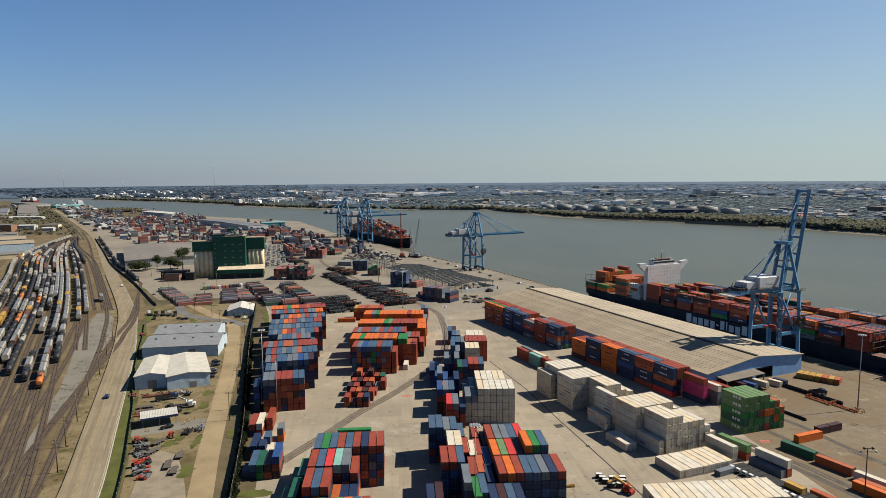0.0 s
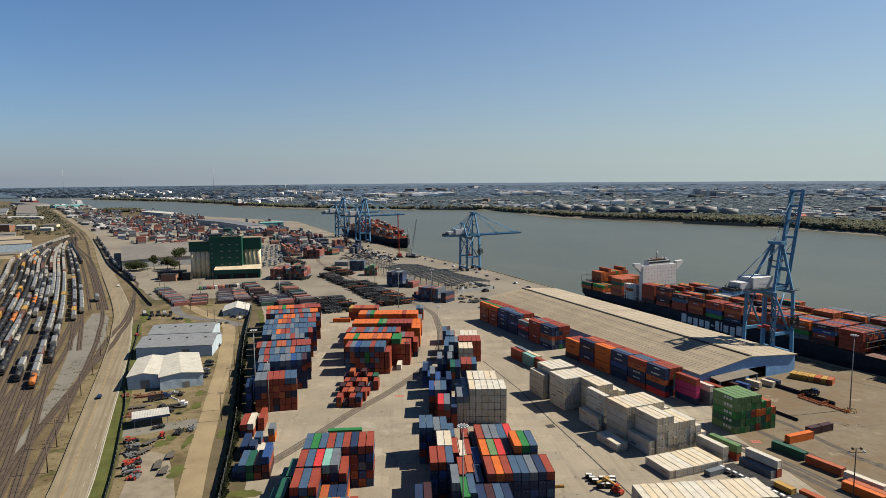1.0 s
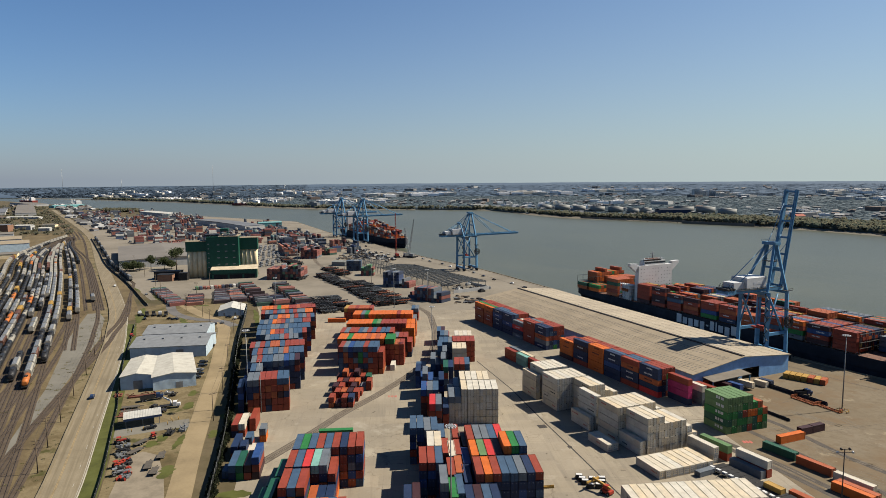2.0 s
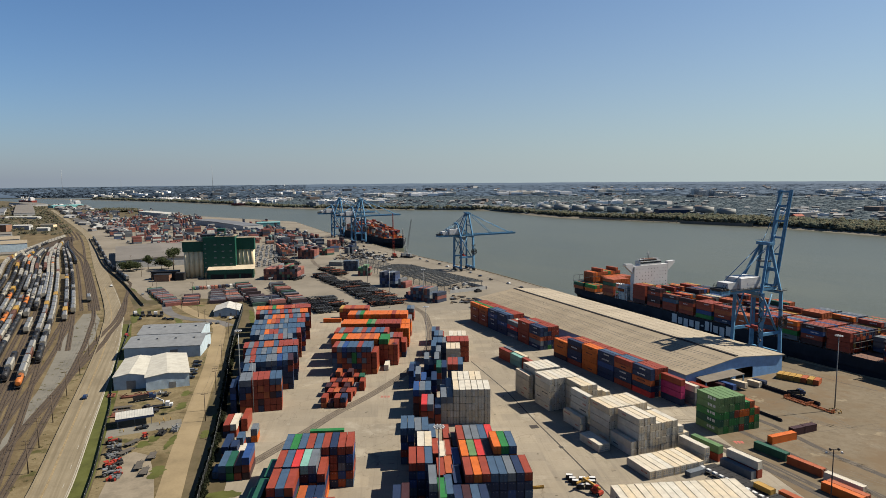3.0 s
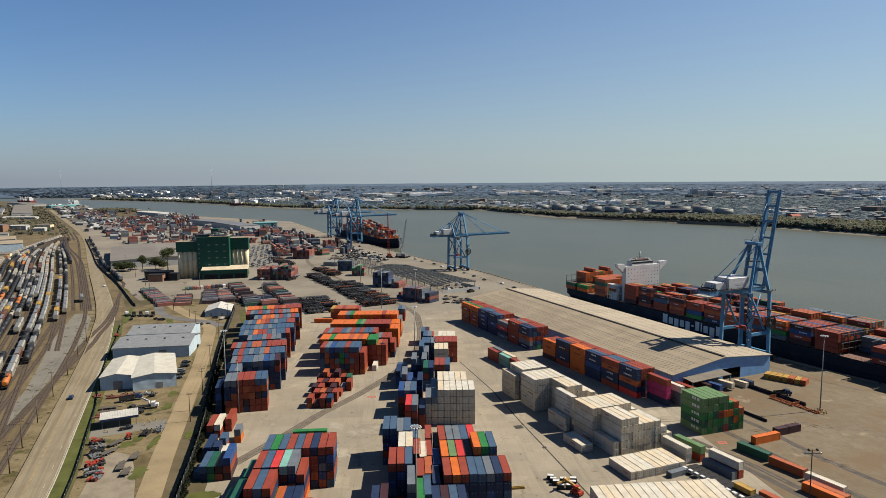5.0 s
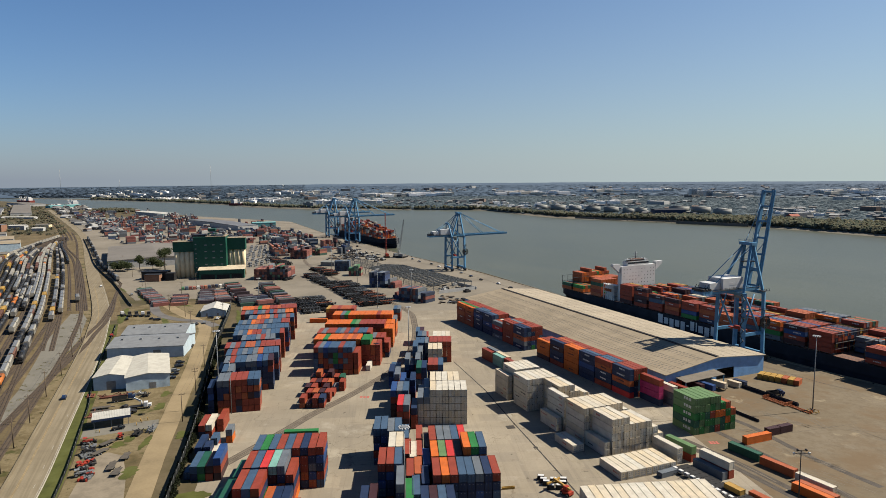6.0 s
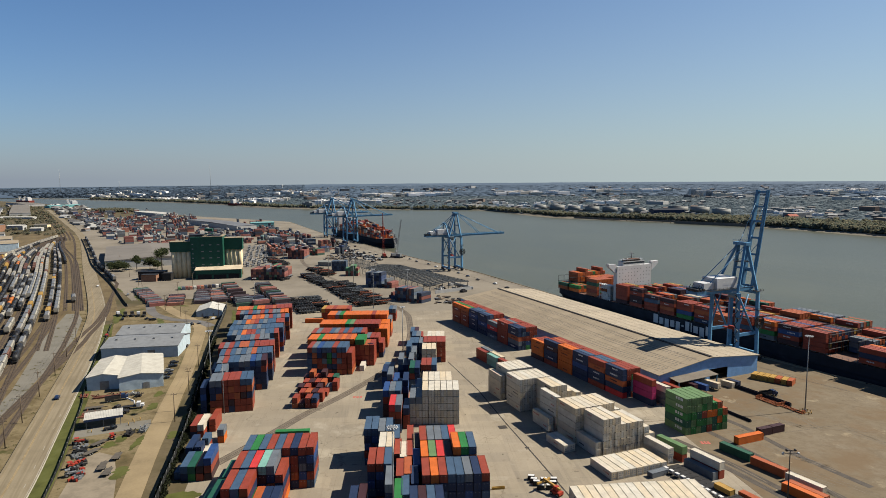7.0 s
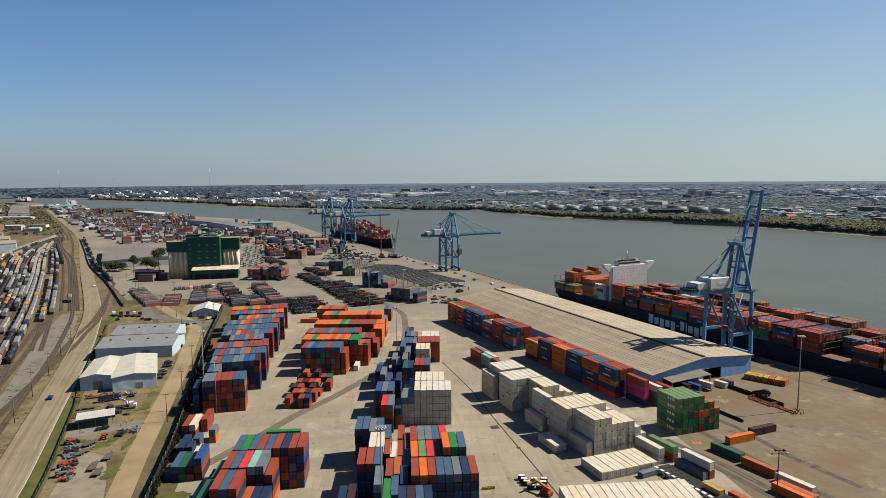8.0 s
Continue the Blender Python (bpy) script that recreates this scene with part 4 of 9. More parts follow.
# double row along the warehouse
IN_SHED = "in the row along the warehouse"
for i in range(14):
    s = 12.7 * i
    x, y = 100.0 - 0.415 * s, 278.0 + 0.905 * s
    if i == 6:
        continue
    tops = ["lrr", "rll", "rlr", "oor", "brq", "qrr", "", "lbr", "rry", "brw", "blr", "bll", "ogr", "ogr"][i]
    n = [5, 5, 5, 5, 5, 4, 0, 5, 5, 4, 5, 5, 5, 5][i]
    pile(x + 1.1, y + 0.5, 24.0, ("sbqbb", "rbbqr", "bbnbb", "ooooo", "rbbkb", "kooo", "", "byqbb", "rrrrr", "ybsyw", "bbnbb", "bbbnb", "qrrqo", "qrqro")[i][:n], T=2.6, place=IN_SHED)
    stack_row(x + 2.26, y + 1.0, 24.0, tops[1:] + ("r" if i < 7 else "rr"), n, ["mix", "reds", "mix", "orange", "mix", "reds", "reds", "mix", "reds", "mix", "blues", "mix", "reds", "orange"][i], T=2.6, doors=i in (0, 7), place=IN_SHED)
for x, y, cs in ((111.0, 269.0, "bmmr"), (117.0, 268.6, "yyw"), (121.0, 268.9, "rr"), (49.0, 325.0, "tt"), (51.6, 326.2, "yw"), (44.5, 334.5, "rr"), (54.5, 314.5, "rr"), (47.2, 337.0, "ry")):
    pile(x, y, 24.0, cs, place="near the warehouse wall")


# ---- long warehouse on the quay ----
SHED = yawed(120.0, 290.0, 0, 24.0)
shed = thing("warehouse", SHED, "long low quay warehouse with tan metal roof and blue gable", "warehouse")
SW, SL, EW, EE, RX, RZ = 63.0, 212.0, 7.0, 9.0, 32.0, 11.6
bm = bmesh.new()
box(bm, 0, 0.4, 0, SL, 0.05, EW)
part("side_wall", bm, blue_wall, shed)
bm = bmesh.new()
box(bm, SW - 0.4, SW, 0, SL, 0.05, EE)
part("side_wall", bm, blue_wall, shed)
for y0 in (0.0, SL - 0.4):
    bm = bmesh.new()
    if y0 == 0.0:
        for x0, x1, zb in ((0.4, 8.0, 0.05), (8.0, 28.0, 5.2), (28.0, 31.5, 0.05), (31.5, 43.0, 5.6), (43.0, SW - 0.4, 0.05)):
            def roof_at(x):
                return EW + (RZ - EW) * x / RX if x < RX else RZ + (EE - RZ) * (x - RX) / (SW - RX)
            xs = [x0] + ([RX] if x0 < RX < x1 else []) + [x1]
            out = [(x, roof_at(x) - 0.05) for x in xs]
            lo = [bm.verts.new((x, y0, zb)) for x in (x0, x1)] + [bm.verts.new((x, y0, z)) for x, z in out[::-1]]
            hi = [bm.verts.new((v.co.x, y0 + 0.4, v.co.z)) for v in lo]
            bm.faces.new(lo)
            bm.faces.new(hi[::-1])
            for i in range(len(lo)):
                j = (i + 1) % len(lo)
                bm.faces.new((lo[j], lo[i], hi[i], hi[j]))
    else:
        vs = [(0.4, 0.05), (SW - 0.4, 0.05), (SW - 0.4, EE), (RX, RZ - 0.05), (0.4, EW)]
        lo = [bm.verts.new((x, y0, z)) for x, z in vs]
        bm.faces.new(lo)
    part("gable_wall", bm, blue_wall, shed, "sky-blue corrugated gable with open door bays")
# roof_tan lightened: the sunward slope's extra brightness is in the colour
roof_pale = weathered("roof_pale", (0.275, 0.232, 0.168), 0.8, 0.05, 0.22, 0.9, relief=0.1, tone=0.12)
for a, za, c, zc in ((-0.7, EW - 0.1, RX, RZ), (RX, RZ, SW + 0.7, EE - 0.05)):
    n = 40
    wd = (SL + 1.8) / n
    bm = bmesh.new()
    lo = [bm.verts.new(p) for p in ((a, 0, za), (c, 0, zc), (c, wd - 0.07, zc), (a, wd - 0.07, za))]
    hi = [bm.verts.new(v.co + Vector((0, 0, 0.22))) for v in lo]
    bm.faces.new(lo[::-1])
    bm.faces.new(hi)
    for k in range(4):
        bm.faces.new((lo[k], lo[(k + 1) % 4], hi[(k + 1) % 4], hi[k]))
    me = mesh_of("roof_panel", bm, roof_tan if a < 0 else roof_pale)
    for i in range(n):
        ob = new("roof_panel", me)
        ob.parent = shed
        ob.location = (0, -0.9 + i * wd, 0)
bm = bmesh.new()
box(bm, RX - 0.75, RX + 0.75, 0.0, SL, RZ + 0.1, RZ + 0.55)
part("ridge_vent", bm, joint_dark, shed, "dark open ridge vent")
light_panel = weathered("roof_panel_light", (0.30, 0.265, 0.205), 0.7, 0.3, 0.2, 2, tone=0.1)
dark_panel = weathered("roof_panel_worn", (0.135, 0.115, 0.09), 0.8, 0.3, 0.25, 2, tone=0.2)
slope_w, slope_e = (RZ - EW + 0.1) / (RX + 0.7), (RZ - EE + 0.05) / (SW + 0.7 - RX)
def roof_patches(lines, n, half, long, mat, label):
    bm = bmesh.new()
    for line in lines:
        for i in range(n):
            y0 = 3.0 + i * (SL - 8) / n
            zc = (EW - 0.1 + (line + 0.7) * slope_w if line < RX else RZ - (line - RX) * slope_e) + 0.235
            dz = half * (slope_w if line < RX else -slope_e)
            bm.faces.new([bm.verts.new((line + dx, y, zc + dzz)) for dx, y, dzz in ((-half, y0, -dz), (half, y0, dz), (half, y0 + long, dz), (-half, y0 + long, -dz))])
    tagged(part("roof_patch", bm, mat, shed, label), label, kind="stuff")


roof_patches((5.0, 7.6, 13.4, 16.0, 22.4, 25.0), 88, 0.95, 0.75, dark_panel, "rows of small dark translucent roof patches")
roof_patches((40.0, 47.0, 54.0), 22, 0.5, 2.2, light_panel, "rows of pale roof patches")
for x_ in (3.0, 9.6, 17.0, 24.4, 37.0, 44.0, 51.0, 58.0):
    bm = bmesh.new()
    zc = (EW - 0.1 + (x_ + 0.7) * slope_w if x_ < RX else RZ - (x_ - RX) * slope_e) + 0.2
    box(bm, x_ - 0.06, x_ + 0.06, -0.6, SL + 0.6, zc, zc + 0.06)
    part("roof_seam", bm, dark_panel, shed)
bm = bmesh.new()
vs = [bm.verts.new(p) for p in ((6.0, -6.5, 4.2), (30.0, -6.5, 5.0), (30.0, 0.0, 5.6), (6.0, 0.0, 4.8))]
hi = [bm.verts.new(v.co + Vector((0, 0, 0.25))) for v in vs]
bm.faces.new(vs[::-1])
bm.faces.new(hi)
for k in range(4):
    bm.faces.new((vs[k], vs[(k + 1) % 4], hi[(k + 1) % 4], hi[k]))
part("canopy", bm, dark_panel, shed, "sloping canopy over the loading bay")
for x in (6.3, 14.0, 22.0, 29.5):
    bm = bmesh.new()
    box(bm, x - 0.2, x + 0.2, -6.3, -5.9, 0.05, 4.2 + (x - 6) * 0.033)
    part("canopy_post", bm, crane_blue, shed)
# block fills the shed; the interior's shade is its near-black colour
bm = bmesh.new()
box(bm, 0.5, SW - 0.5, 25, SL - 0.6, 0.06, 6.8)
part("inside", bm, void_dark, shed, "black block filling the warehouse in place of its interior shade")

# ---- ship-to-shore cranes ----
def quay_crane(x, y, yaw, boom_up, label, k=1.0):
    c = thing("gantry_crane", yawed(x, y, 0, yaw) @ Matrix.Diagonal((k, k, k, 1)), label, "crane", "quay cranes")
    G_, GZ = 7.5, 37.0
    for sx in (-G_, G_):
        for sy in (-9.0, 9.0):
            bm = bmesh.new()
            beam(bm, (sx, sy, 3.2), (sx * 0.96, sy * 0.93, GZ), 2.0, 1.6)
            leg = part("leg", bm, crane_blue, c)
            bm = bmesh.new()
            for w in (-2.4, -0.8, 0.8, 2.4):
                box(bm, sx - 0.5, sx + 0.5, sy + w - 0.6, sy + w + 0.6, 1.0, 1.9)
                tube(bm, (sx - 0.3, sy + w, 0.65), (sx + 0.3, sy + w, 0.65), 0.55, 12)
            box(bm, sx - 0.6, sx + 0.6, sy - 3.0, sy + 3.0, 1.8, 2.5)
            part("bogie", bm, dark_steel, c)
        bm = bmesh.new()
        box(bm, sx - 0.75, sx + 0.75, -10, 10, 2.4, 4.2)
        part("sill_beam", bm, crane_blue, c)
        bm = bmesh.new()
        box(bm, sx - 0.6, sx + 0.6, -8.4, 8.4, GZ - 1.6, GZ)
        part("top_tie", bm, crane_blue, c)
    for sy in (-8.8, 8.8):
        bm = bmesh.new()
        box(bm, -G_, G_, sy - 0.6, sy + 0.6, 14.0, 15.6)
        part("portal_beam", bm, crane_blue, c)
        bm = bmesh.new()
        tube(bm, (-G_, sy, GZ - 1), (G_ * 0.6, sy, 15.5), 0.55, 8)
        part("brace", bm, crane_blue, c)
        bm = bmesh.new()
        tube(bm, (-G_, sy * 0.98, 15.5), (0.0, sy * 0.96, GZ - 1), 0.42, 8)
        part("brace", bm, crane_blue, c)
    for sy in (-3.2, 3.2):
        bm = bmesh.new()
        box(bm, -31, 9.0, sy - 0.55, sy + 0.55, GZ - 0.1, GZ + 1.9)
        part("girder", bm, crane_blue, c)
    bm = bmesh.new()
    for xx in (-30.5, -22, -12, -2, 7.5):
        box(bm, xx - 0.4, xx + 0.4, -3.2, 3.2, GZ + 0.2, GZ + 1.4)
    part("cross_tie", bm, crane_blue, c)
    # apex frame
    for sy in (-1, 1):
        bm = bmesh.new()
        beam(bm, (G_ - 0.5, 8.0 * sy, GZ), (4.5, 2.6 * sy, 62), 1.5, 1.3)
        part("apex_leg", bm, crane_blue, c)
        bm = bmesh.new()
        beam(bm, (-6.8, 7.6 * sy, GZ), (3.2, 2.6 * sy, 61), 1.2, 1.0)
        part("apex_back_leg", bm, crane_blue, c)
        bm = bmesh.new()
        if boom_up:
            tube(bm, (3.2, 2.4 * sy, 61), (-27, 3.2 * sy, GZ + 2), 0.22, 6)
        else:
            tube(bm, (3.2, 2.0 * sy, 60), (-4, 3.0 * sy, GZ + 2), 0.35, 6)
        part("backstay", bm, crane_blue, c)
    if not boom_up:
        for sy in (-1, 1):
            bm = bmesh.new()
            beam(bm, (-7.0, 7.8 * sy, GZ), (-9.0, 2.6 * sy, 51), 1.1, 1.0)
            part("rear_frame_leg", bm, crane_blue, c)
            bm = bmesh.new()
            beam(bm, (-9.0, 2.6 * sy, 51), (5.5, 3.0 * sy, GZ + 1), 0.9, 0.8)
            part("rear_frame_strut", bm, crane_blue, c)
            bm = bmesh.new()
            tube(bm, (-9.0, 2.4 * sy, 51), (3.2, 2.4 * sy, 61), 0.3, 6)
            part("tie_rod", bm, crane_blue, c)
            bm = bmesh.new()
            tube(bm, (-9.0, 2.4 * sy, 51), (-29.5, 3.2 * sy, GZ + 2), 0.3, 6)
            part("tie_rod", bm, crane_blue, c)
        bm = bmesh.new()
        box(bm, -10.2, -7.8, -3.4, 3.4, 50.6, 51.6)
        for yy in (-3.4, 0, 3.4):
            box(bm, -10.1, -10.0, yy - 0.05, yy + 0.05, 51.6, 52.7)
        box(bm, -10.1, -10.0, -3.4, 3.4, 52.6, 52.7)
        part("rear_frame_platform", bm, crane_blue, c)
    bm = bmesh.new()
    box(bm, 2.0, 6.0, -4.2, 4.2, 61, 62.6)
    for xx in (1.8, 6.1):
        for yy in (-4.2, 0, 4.2):
            box(bm, xx - 0.05, xx + 0.05, yy - 0.05, yy + 0.05, 62.6, 63.7)
        box(bm, xx - 0.05, xx + 0.05, -4.2, 4.2, 63.6, 63.7)
    part("apex_platform", bm, crane_blue, c)
    bm = bmesh.new()
    box(bm, 5.2, 6.2, -5.5, 5.5, 48, 49)
    part("apex_tie", bm, crane_blue, c)
    # service platforms on the legs and at the hinge
    for px, py, pz, pw in ((G_ - 1.0, -8.6, GZ + 0.2, 2.4), (G_ - 1.0, 8.6, GZ + 0.2, 2.4), (5.0, 0.0, 52.0, 3.6), (G_, -9.0, 27.0, 1.8), (-G_, -9.0, 24.0, 1.8)):
        bm = bmesh.new()
        box(bm, px - pw, px + pw, py - pw * 0.8, py + pw * 0.8, pz, pz + 0.15)
        for ex in (-1, 0, 1):
            for ey in (-1, 1):
                box(bm, px + ex * pw - 0.06, px + ex * pw + 0.06, py + ey * pw * 0.8 - 0.06, py + ey * pw * 0.8 + 0.06, pz, pz + 1.2)
        for ey in (-1, 1):
            box(bm, px - pw, px + pw, py + ey * pw * 0.8 - 0.05, py + ey * pw * 0.8 + 0.05, pz + 1.1, pz + 1.2)
        part("service_platform", bm, dark_steel, c)
    # boom
    hinge = Vector((9.2, 0, GZ + 0.8))
    a = radians(80 if boom_up else 0.5)
    way, up = Vector((math.cos(a), 0, math.sin(a))), Vector((-math.sin(a), 0, math.cos(a)))
    LB = 53.0
    turn = Matrix(((way.x, 0, up.x, hinge.x), (0, 1, 0, 0), (way.z, 0, up.z, hinge.z), (0, 0, 0, 1)))
    bm = bmesh.new()
    for sy in (-3.0, 3.0):
        box(bm, 0, LB, sy - 0.45, sy + 0.45, -1.0, 1.0)
    for d in (1, 9, 18, 27, 36, 44, LB - 1.0):
        box(bm, d - 0.5, d + 0.5, -2.6, 2.6, -0.5, 0.6)
    for sy in (-3.9, 3.9):
        box(bm, 0, LB, sy - 0.04, sy + 0.04, 1.7, 1.8)
        box(bm, 0, LB, sy - 0.4, sy + 0.4, 0.5, 0.6)
        for d in range(0, 53, 4):
            box(bm, d, d + 0.08, sy - 0.04, sy + 0.04, 0.6, 1.75)
    bm.transform(turn)
    part("boom", bm, crane_blue, c)
    for d in (24.0, 46.0):
        for sy in (-2.8, 2.8):
            bm = bmesh.new()
            p = turn @ Vector((d, sy, 0.9))
            if boom_up:
                mid_ = (Vector((5, sy, 62)) + p) / 2 + Vector((-3.0, 0, -6.0))
                tube(bm, (5, sy, 62), mid_, 0.16, 6)
                tube(bm, mid_, p, 0.16, 6)
            else:
                tube(bm, (5, sy, 62), p, 0.3, 6)
            part("forestay", bm, crane_blue, c)
    # machinery house and platforms
    bm = bmesh.new()
    vs = box(bm, -19, -4.5, -5.0, 5.0, GZ + 2.2, GZ + 8.0)
    bmesh.ops.bevel(bm, geom=list(bm.edges), offset=0.15, segments=1, affect="EDGES")
    box(bm, -26.5, -19.6, -3.6, 3.6, GZ + 2.2, GZ + 5.8)
    house = part("machinery_house", bm, crane_grey, c, "white machinery house")
    bm = bmesh.new()
    box(bm, -14, -8, -5.06, -5.0, GZ + 4.2, GZ + 5.6)
    part("panel", bm, letter_grey, house)
    bm = bmesh.new()
    for yy in (-5.8, 5.8):
        box(bm, -27, 8, yy - 0.5, yy + 0.5, GZ + 1.9, GZ + 2.05)
        box(bm, -27, 8, yy + 0.45 * (1 if yy > 0 else -1), yy + 0.5 * (1 if yy > 0 else -1), GZ + 3.0, GZ + 3.1)
        for d in range(-27, 9, 3):
            box(bm, d, d + 0.08, yy - 0.04, yy + 0.04, GZ + 2.0, GZ + 3.1)
    part("walkway", bm, dark_steel, c)
    bm = bmesh.new()
    for d in (-30.5, -28.5, -26.5):
        tube(bm, (d, -4.0, GZ + 2.4), (d, 4.0, GZ + 2.4), 0.7, 10)
        beam(bm, (d, -3.0, GZ + 2), (d + 1.5, -3.0, GZ + 5.0), 0.2)
        beam(bm, (d, 3.0, GZ + 2), (d + 1.5, 3.0, GZ + 5.0), 0.2)
    part("rope_sheaves", bm, dark_steel, c)
    bm = bmesh.new()
    box(bm, -2.2, 1.0, -2.2, 2.2, GZ - 4.2, GZ - 1.2)
    part("operator_cab", bm, grey_steel, c)
    # cable reel on a waterside leg
    bm = bmesh.new()
    RX_, RY_, RZ_ = G_ + 1.2, -9.6, 20.5
    for i in range(16):
        t0 = i * math.tau / 16
        tube(bm, (RX_ - 1.0, RY_ - 0.3, RZ_), (RX_ - 1.0 + 3.2 * math.cos(t0), RY_ - 0.3, RZ_ + 3.2 * math.sin(t0)), 0.09, 5)
        t1 = (i + 1) * math.tau / 16
        for rr in (3.3, 2.5, 1.7):
            beam(bm, (RX_ - 1.0 + rr * math.cos(t0), RY_ - 0.3, RZ_ + rr * math.sin(t0)), (RX_ - 1.0 + rr * math.cos(t1), RY_ - 0.3, RZ_ + rr * math.sin(t1)), 0.5, 0.35)
    part("cable_reel", bm, dark_steel, c, "large dark spoked cable reel")
    # stairs up one landside leg
    bm = bmesh.new()
    for i in range(12):
        z0 = 4.0 + i * 2.7
        s = 1 if i % 2 else -1
        beam(bm, (-G_ - 1.2, -9.0 - 1.2 * s, z0), (-G_ - 1.2, -9.0 + 1.2 * s, z0 + 2.7), 0.5, 0.12)
        box(bm, -G_ - 1.7, -G_ - 0.6, -9.0 + 1.2 * s - 0.4, -9.0 + 1.2 * s + 0.4, z0 + 2.6, z0 + 2.7)
    part("stair", bm, dark_steel, c)
    # spreader hanging under the girder
    bm = bmesh.new()
    sx = -1.0
    for yy in (-2.0, 2.0):
        beam(bm, (sx, yy, GZ - 1), (sx, yy, 16.4), 0.12)
    box(bm, sx - 1.0, sx + 1.0, -5.5, 5.5, 15.6, 16.2)
    box(bm, sx - 0.8, sx + 0.8, -2.2, 2.2, 16.2, 17.4)
    part("spreader", bm, machine_red, c, "red container spreader")
    return c


quay_crane(177.5, 343.5, 25.0, True, "blue ship-to-shore gantry crane with its boom raised")
quay_crane(29.0, 683.0, 23.5, False, "blue ship-to-shore gantry crane with its boom lowered", 0.98)
quay_crane(-122.0, 975.0, 25.0, False, "blue gantry crane working the moored container ship", 1.08)
quay_crane(-171.0, 1080.0, 25.0, False, "blue gantry crane working the moored container ship", 1.05)

# ---- ships ----
SHIP_BOXES = []


def ship_hull(x, y, yaw, L, B, depth, label, paint, z0=-3.0):
    """Stern at the origin, bow along +x, near side at y=0 going to B."""
    m = Matrix.Translation((x, y, z0)) @ pose(0, 0, 0, 0, 0, yaw)
    ship = thing("container_ship", m, label, "ship")
    bm = bmesh.new()
    st = [0, 0.015, 0.05, 0.15, 0.5, 0.78, 0.88, 0.94, 0.975, 1.0]
    half = [0.78, 0.86, 0.95, 1.0, 1.0, 1.0, 0.88, 0.64, 0.36, 0.03]
    low = [0.55, 0.65, 0.8, 0.96, 1.0, 0.95, 0.62, 0.33, 0.12, 0.02]
    rise = [0, 0, 0, 0, 0, 0, 0.6, 1.8, 2.8, 3.5]
    rings = []
    for s, h, lw, r in zip(st, half, low, rise):
        c = B / 2
        xs = s * L
        rings.append([bm.verts.new(p) for p in ((xs - (0.012 * L if s == 1 else 0), c - lw * c, -1), (xs, c - (lw * 0.5 + h * 0.5) * c, 4), (xs, c - h * c, depth * 0.55), (xs, c - h * c, depth + r), (xs, c + h * c, depth + r), (xs, c + h * c, depth * 0.55), (xs, c + (lw * 0.5 + h * 0.5) * c, 4), (xs - (0.012 * L if s == 1 else 0), c + lw * c, -1))])
    for a, b_ in zip(rings, rings[1:]):
        for i in range(7):
            f = bm.faces.new((a[i], b_[i], b_[i + 1], a[i + 1]))
            f.material_index = 1 if i == 3 else (2 if i in (0, 6) else 0)
    bm.faces.new(rings[0])
    bm.faces.new(rings[-1][::-1])
    part("hull", bm, (paint, deck_brown, paint), ship)
    bm = bmesh.new()
    for yy in (0.4, B - 0.4):
        for i in range(int(L * 0.78 / 3)):
            box(bm, 4 + i * 3.0, 4.08 + i * 3.0, yy - 0.04, yy + 0.04, depth, depth + 1.1)
        for z in (0.6, 1.1):
            box(bm, 4, 4 + L * 0.78, yy - 0.03, yy + 0.03, depth + z - 0.05, depth + z)
    part("deck_rail", bm, grey_steel, ship)
    return ship, m


ship, SM = ship_hull(112.0, 525.0, -63.8, 345.0, 40.0, 10.5, "large container ship with dark navy hull moored at the quay", hull_black)
B1 = 40.0
# superstructure near the stern
bm = bmesh.new()
box(bm, 66, 70, 4, 36, 10.5, 36)
house = part("superstructure", bm, ship_white, ship, "white accommodation block with rows of portholes")
for fl in range(6):
    for i in range(11):
        yy = 6.0 + i * 2.8
        if (i * 7 + fl * 3) % 5 != 1:
            bm = bmesh.new()
            box(bm, 69.99, 70.04, yy, yy + 0.5, 20.6 + fl * 2.5, 21.25 + fl * 2.5)
            part("porthole", bm, glass_dark, house)
bm = bmesh.new()
for s in (-1, 1):
    y0 = 20 + s * 17
    y1 = 20 + s * 23.5
    vs = [(66.5, y0, 31), (69.5, y0, 31), (69.5, y0, 37.6), (66.5, y0, 37.6), (66.5, y1, 36.2), (69.5, y1, 36.2), (69.5, y1, 38.0), (66.5, y1, 38.0)]
    q = [bm.verts.new(v) for v in vs]
    for f in ((0, 1, 5, 4), (3, 2, 1, 0), (4, 5, 6, 7), (2, 3, 7, 6), (1, 2, 6, 5), (0, 4, 7, 3)):
        bm.faces.new([q[i] for i in f])
part("bridge_wing", bm, ship_white, ship)
bm = bmesh.new()
box(bm, 64.0, 69.4, 10, 30, 36, 39.0)
bridge = part("wheelhouse", bm, ship_white, ship)
bm = bmesh.new()
box(bm, 69.38, 69.44, 10, 30, 37.2, 38.5)
part("bridge_window", bm, glass_dark, bridge)
bm = bmesh.new()
tube(bm, (66.5, 20, 39.0), (66.5, 20, 46), 0.35, 8)
for z, w in ((43, 5), (45.0, 3.5)):
    box(bm, 66.3, 66.7, 20 - w * 0.6, 20 + w * 0.6, z - 1, z - 0.75)
for yy in (12, 16, 25, 28):
    tube(bm, (66.5, yy, 39.0), (66.5, yy, 41.0), 0.6, 10, 0.4)
box(bm, 64, 69.4, 10, 30, 40.2, 40.3)
for yy in np.linspace(10, 30, 11):
    box(bm, 69.2, 69.3, yy - 0.05, yy + 0.05, 39.0, 40.3)
part("radar_mast", bm, grey_steel, ship)
bm = bmesh.new()
box(bm, 65.0, 68.5, 14, 26, 39.0, 40.6)
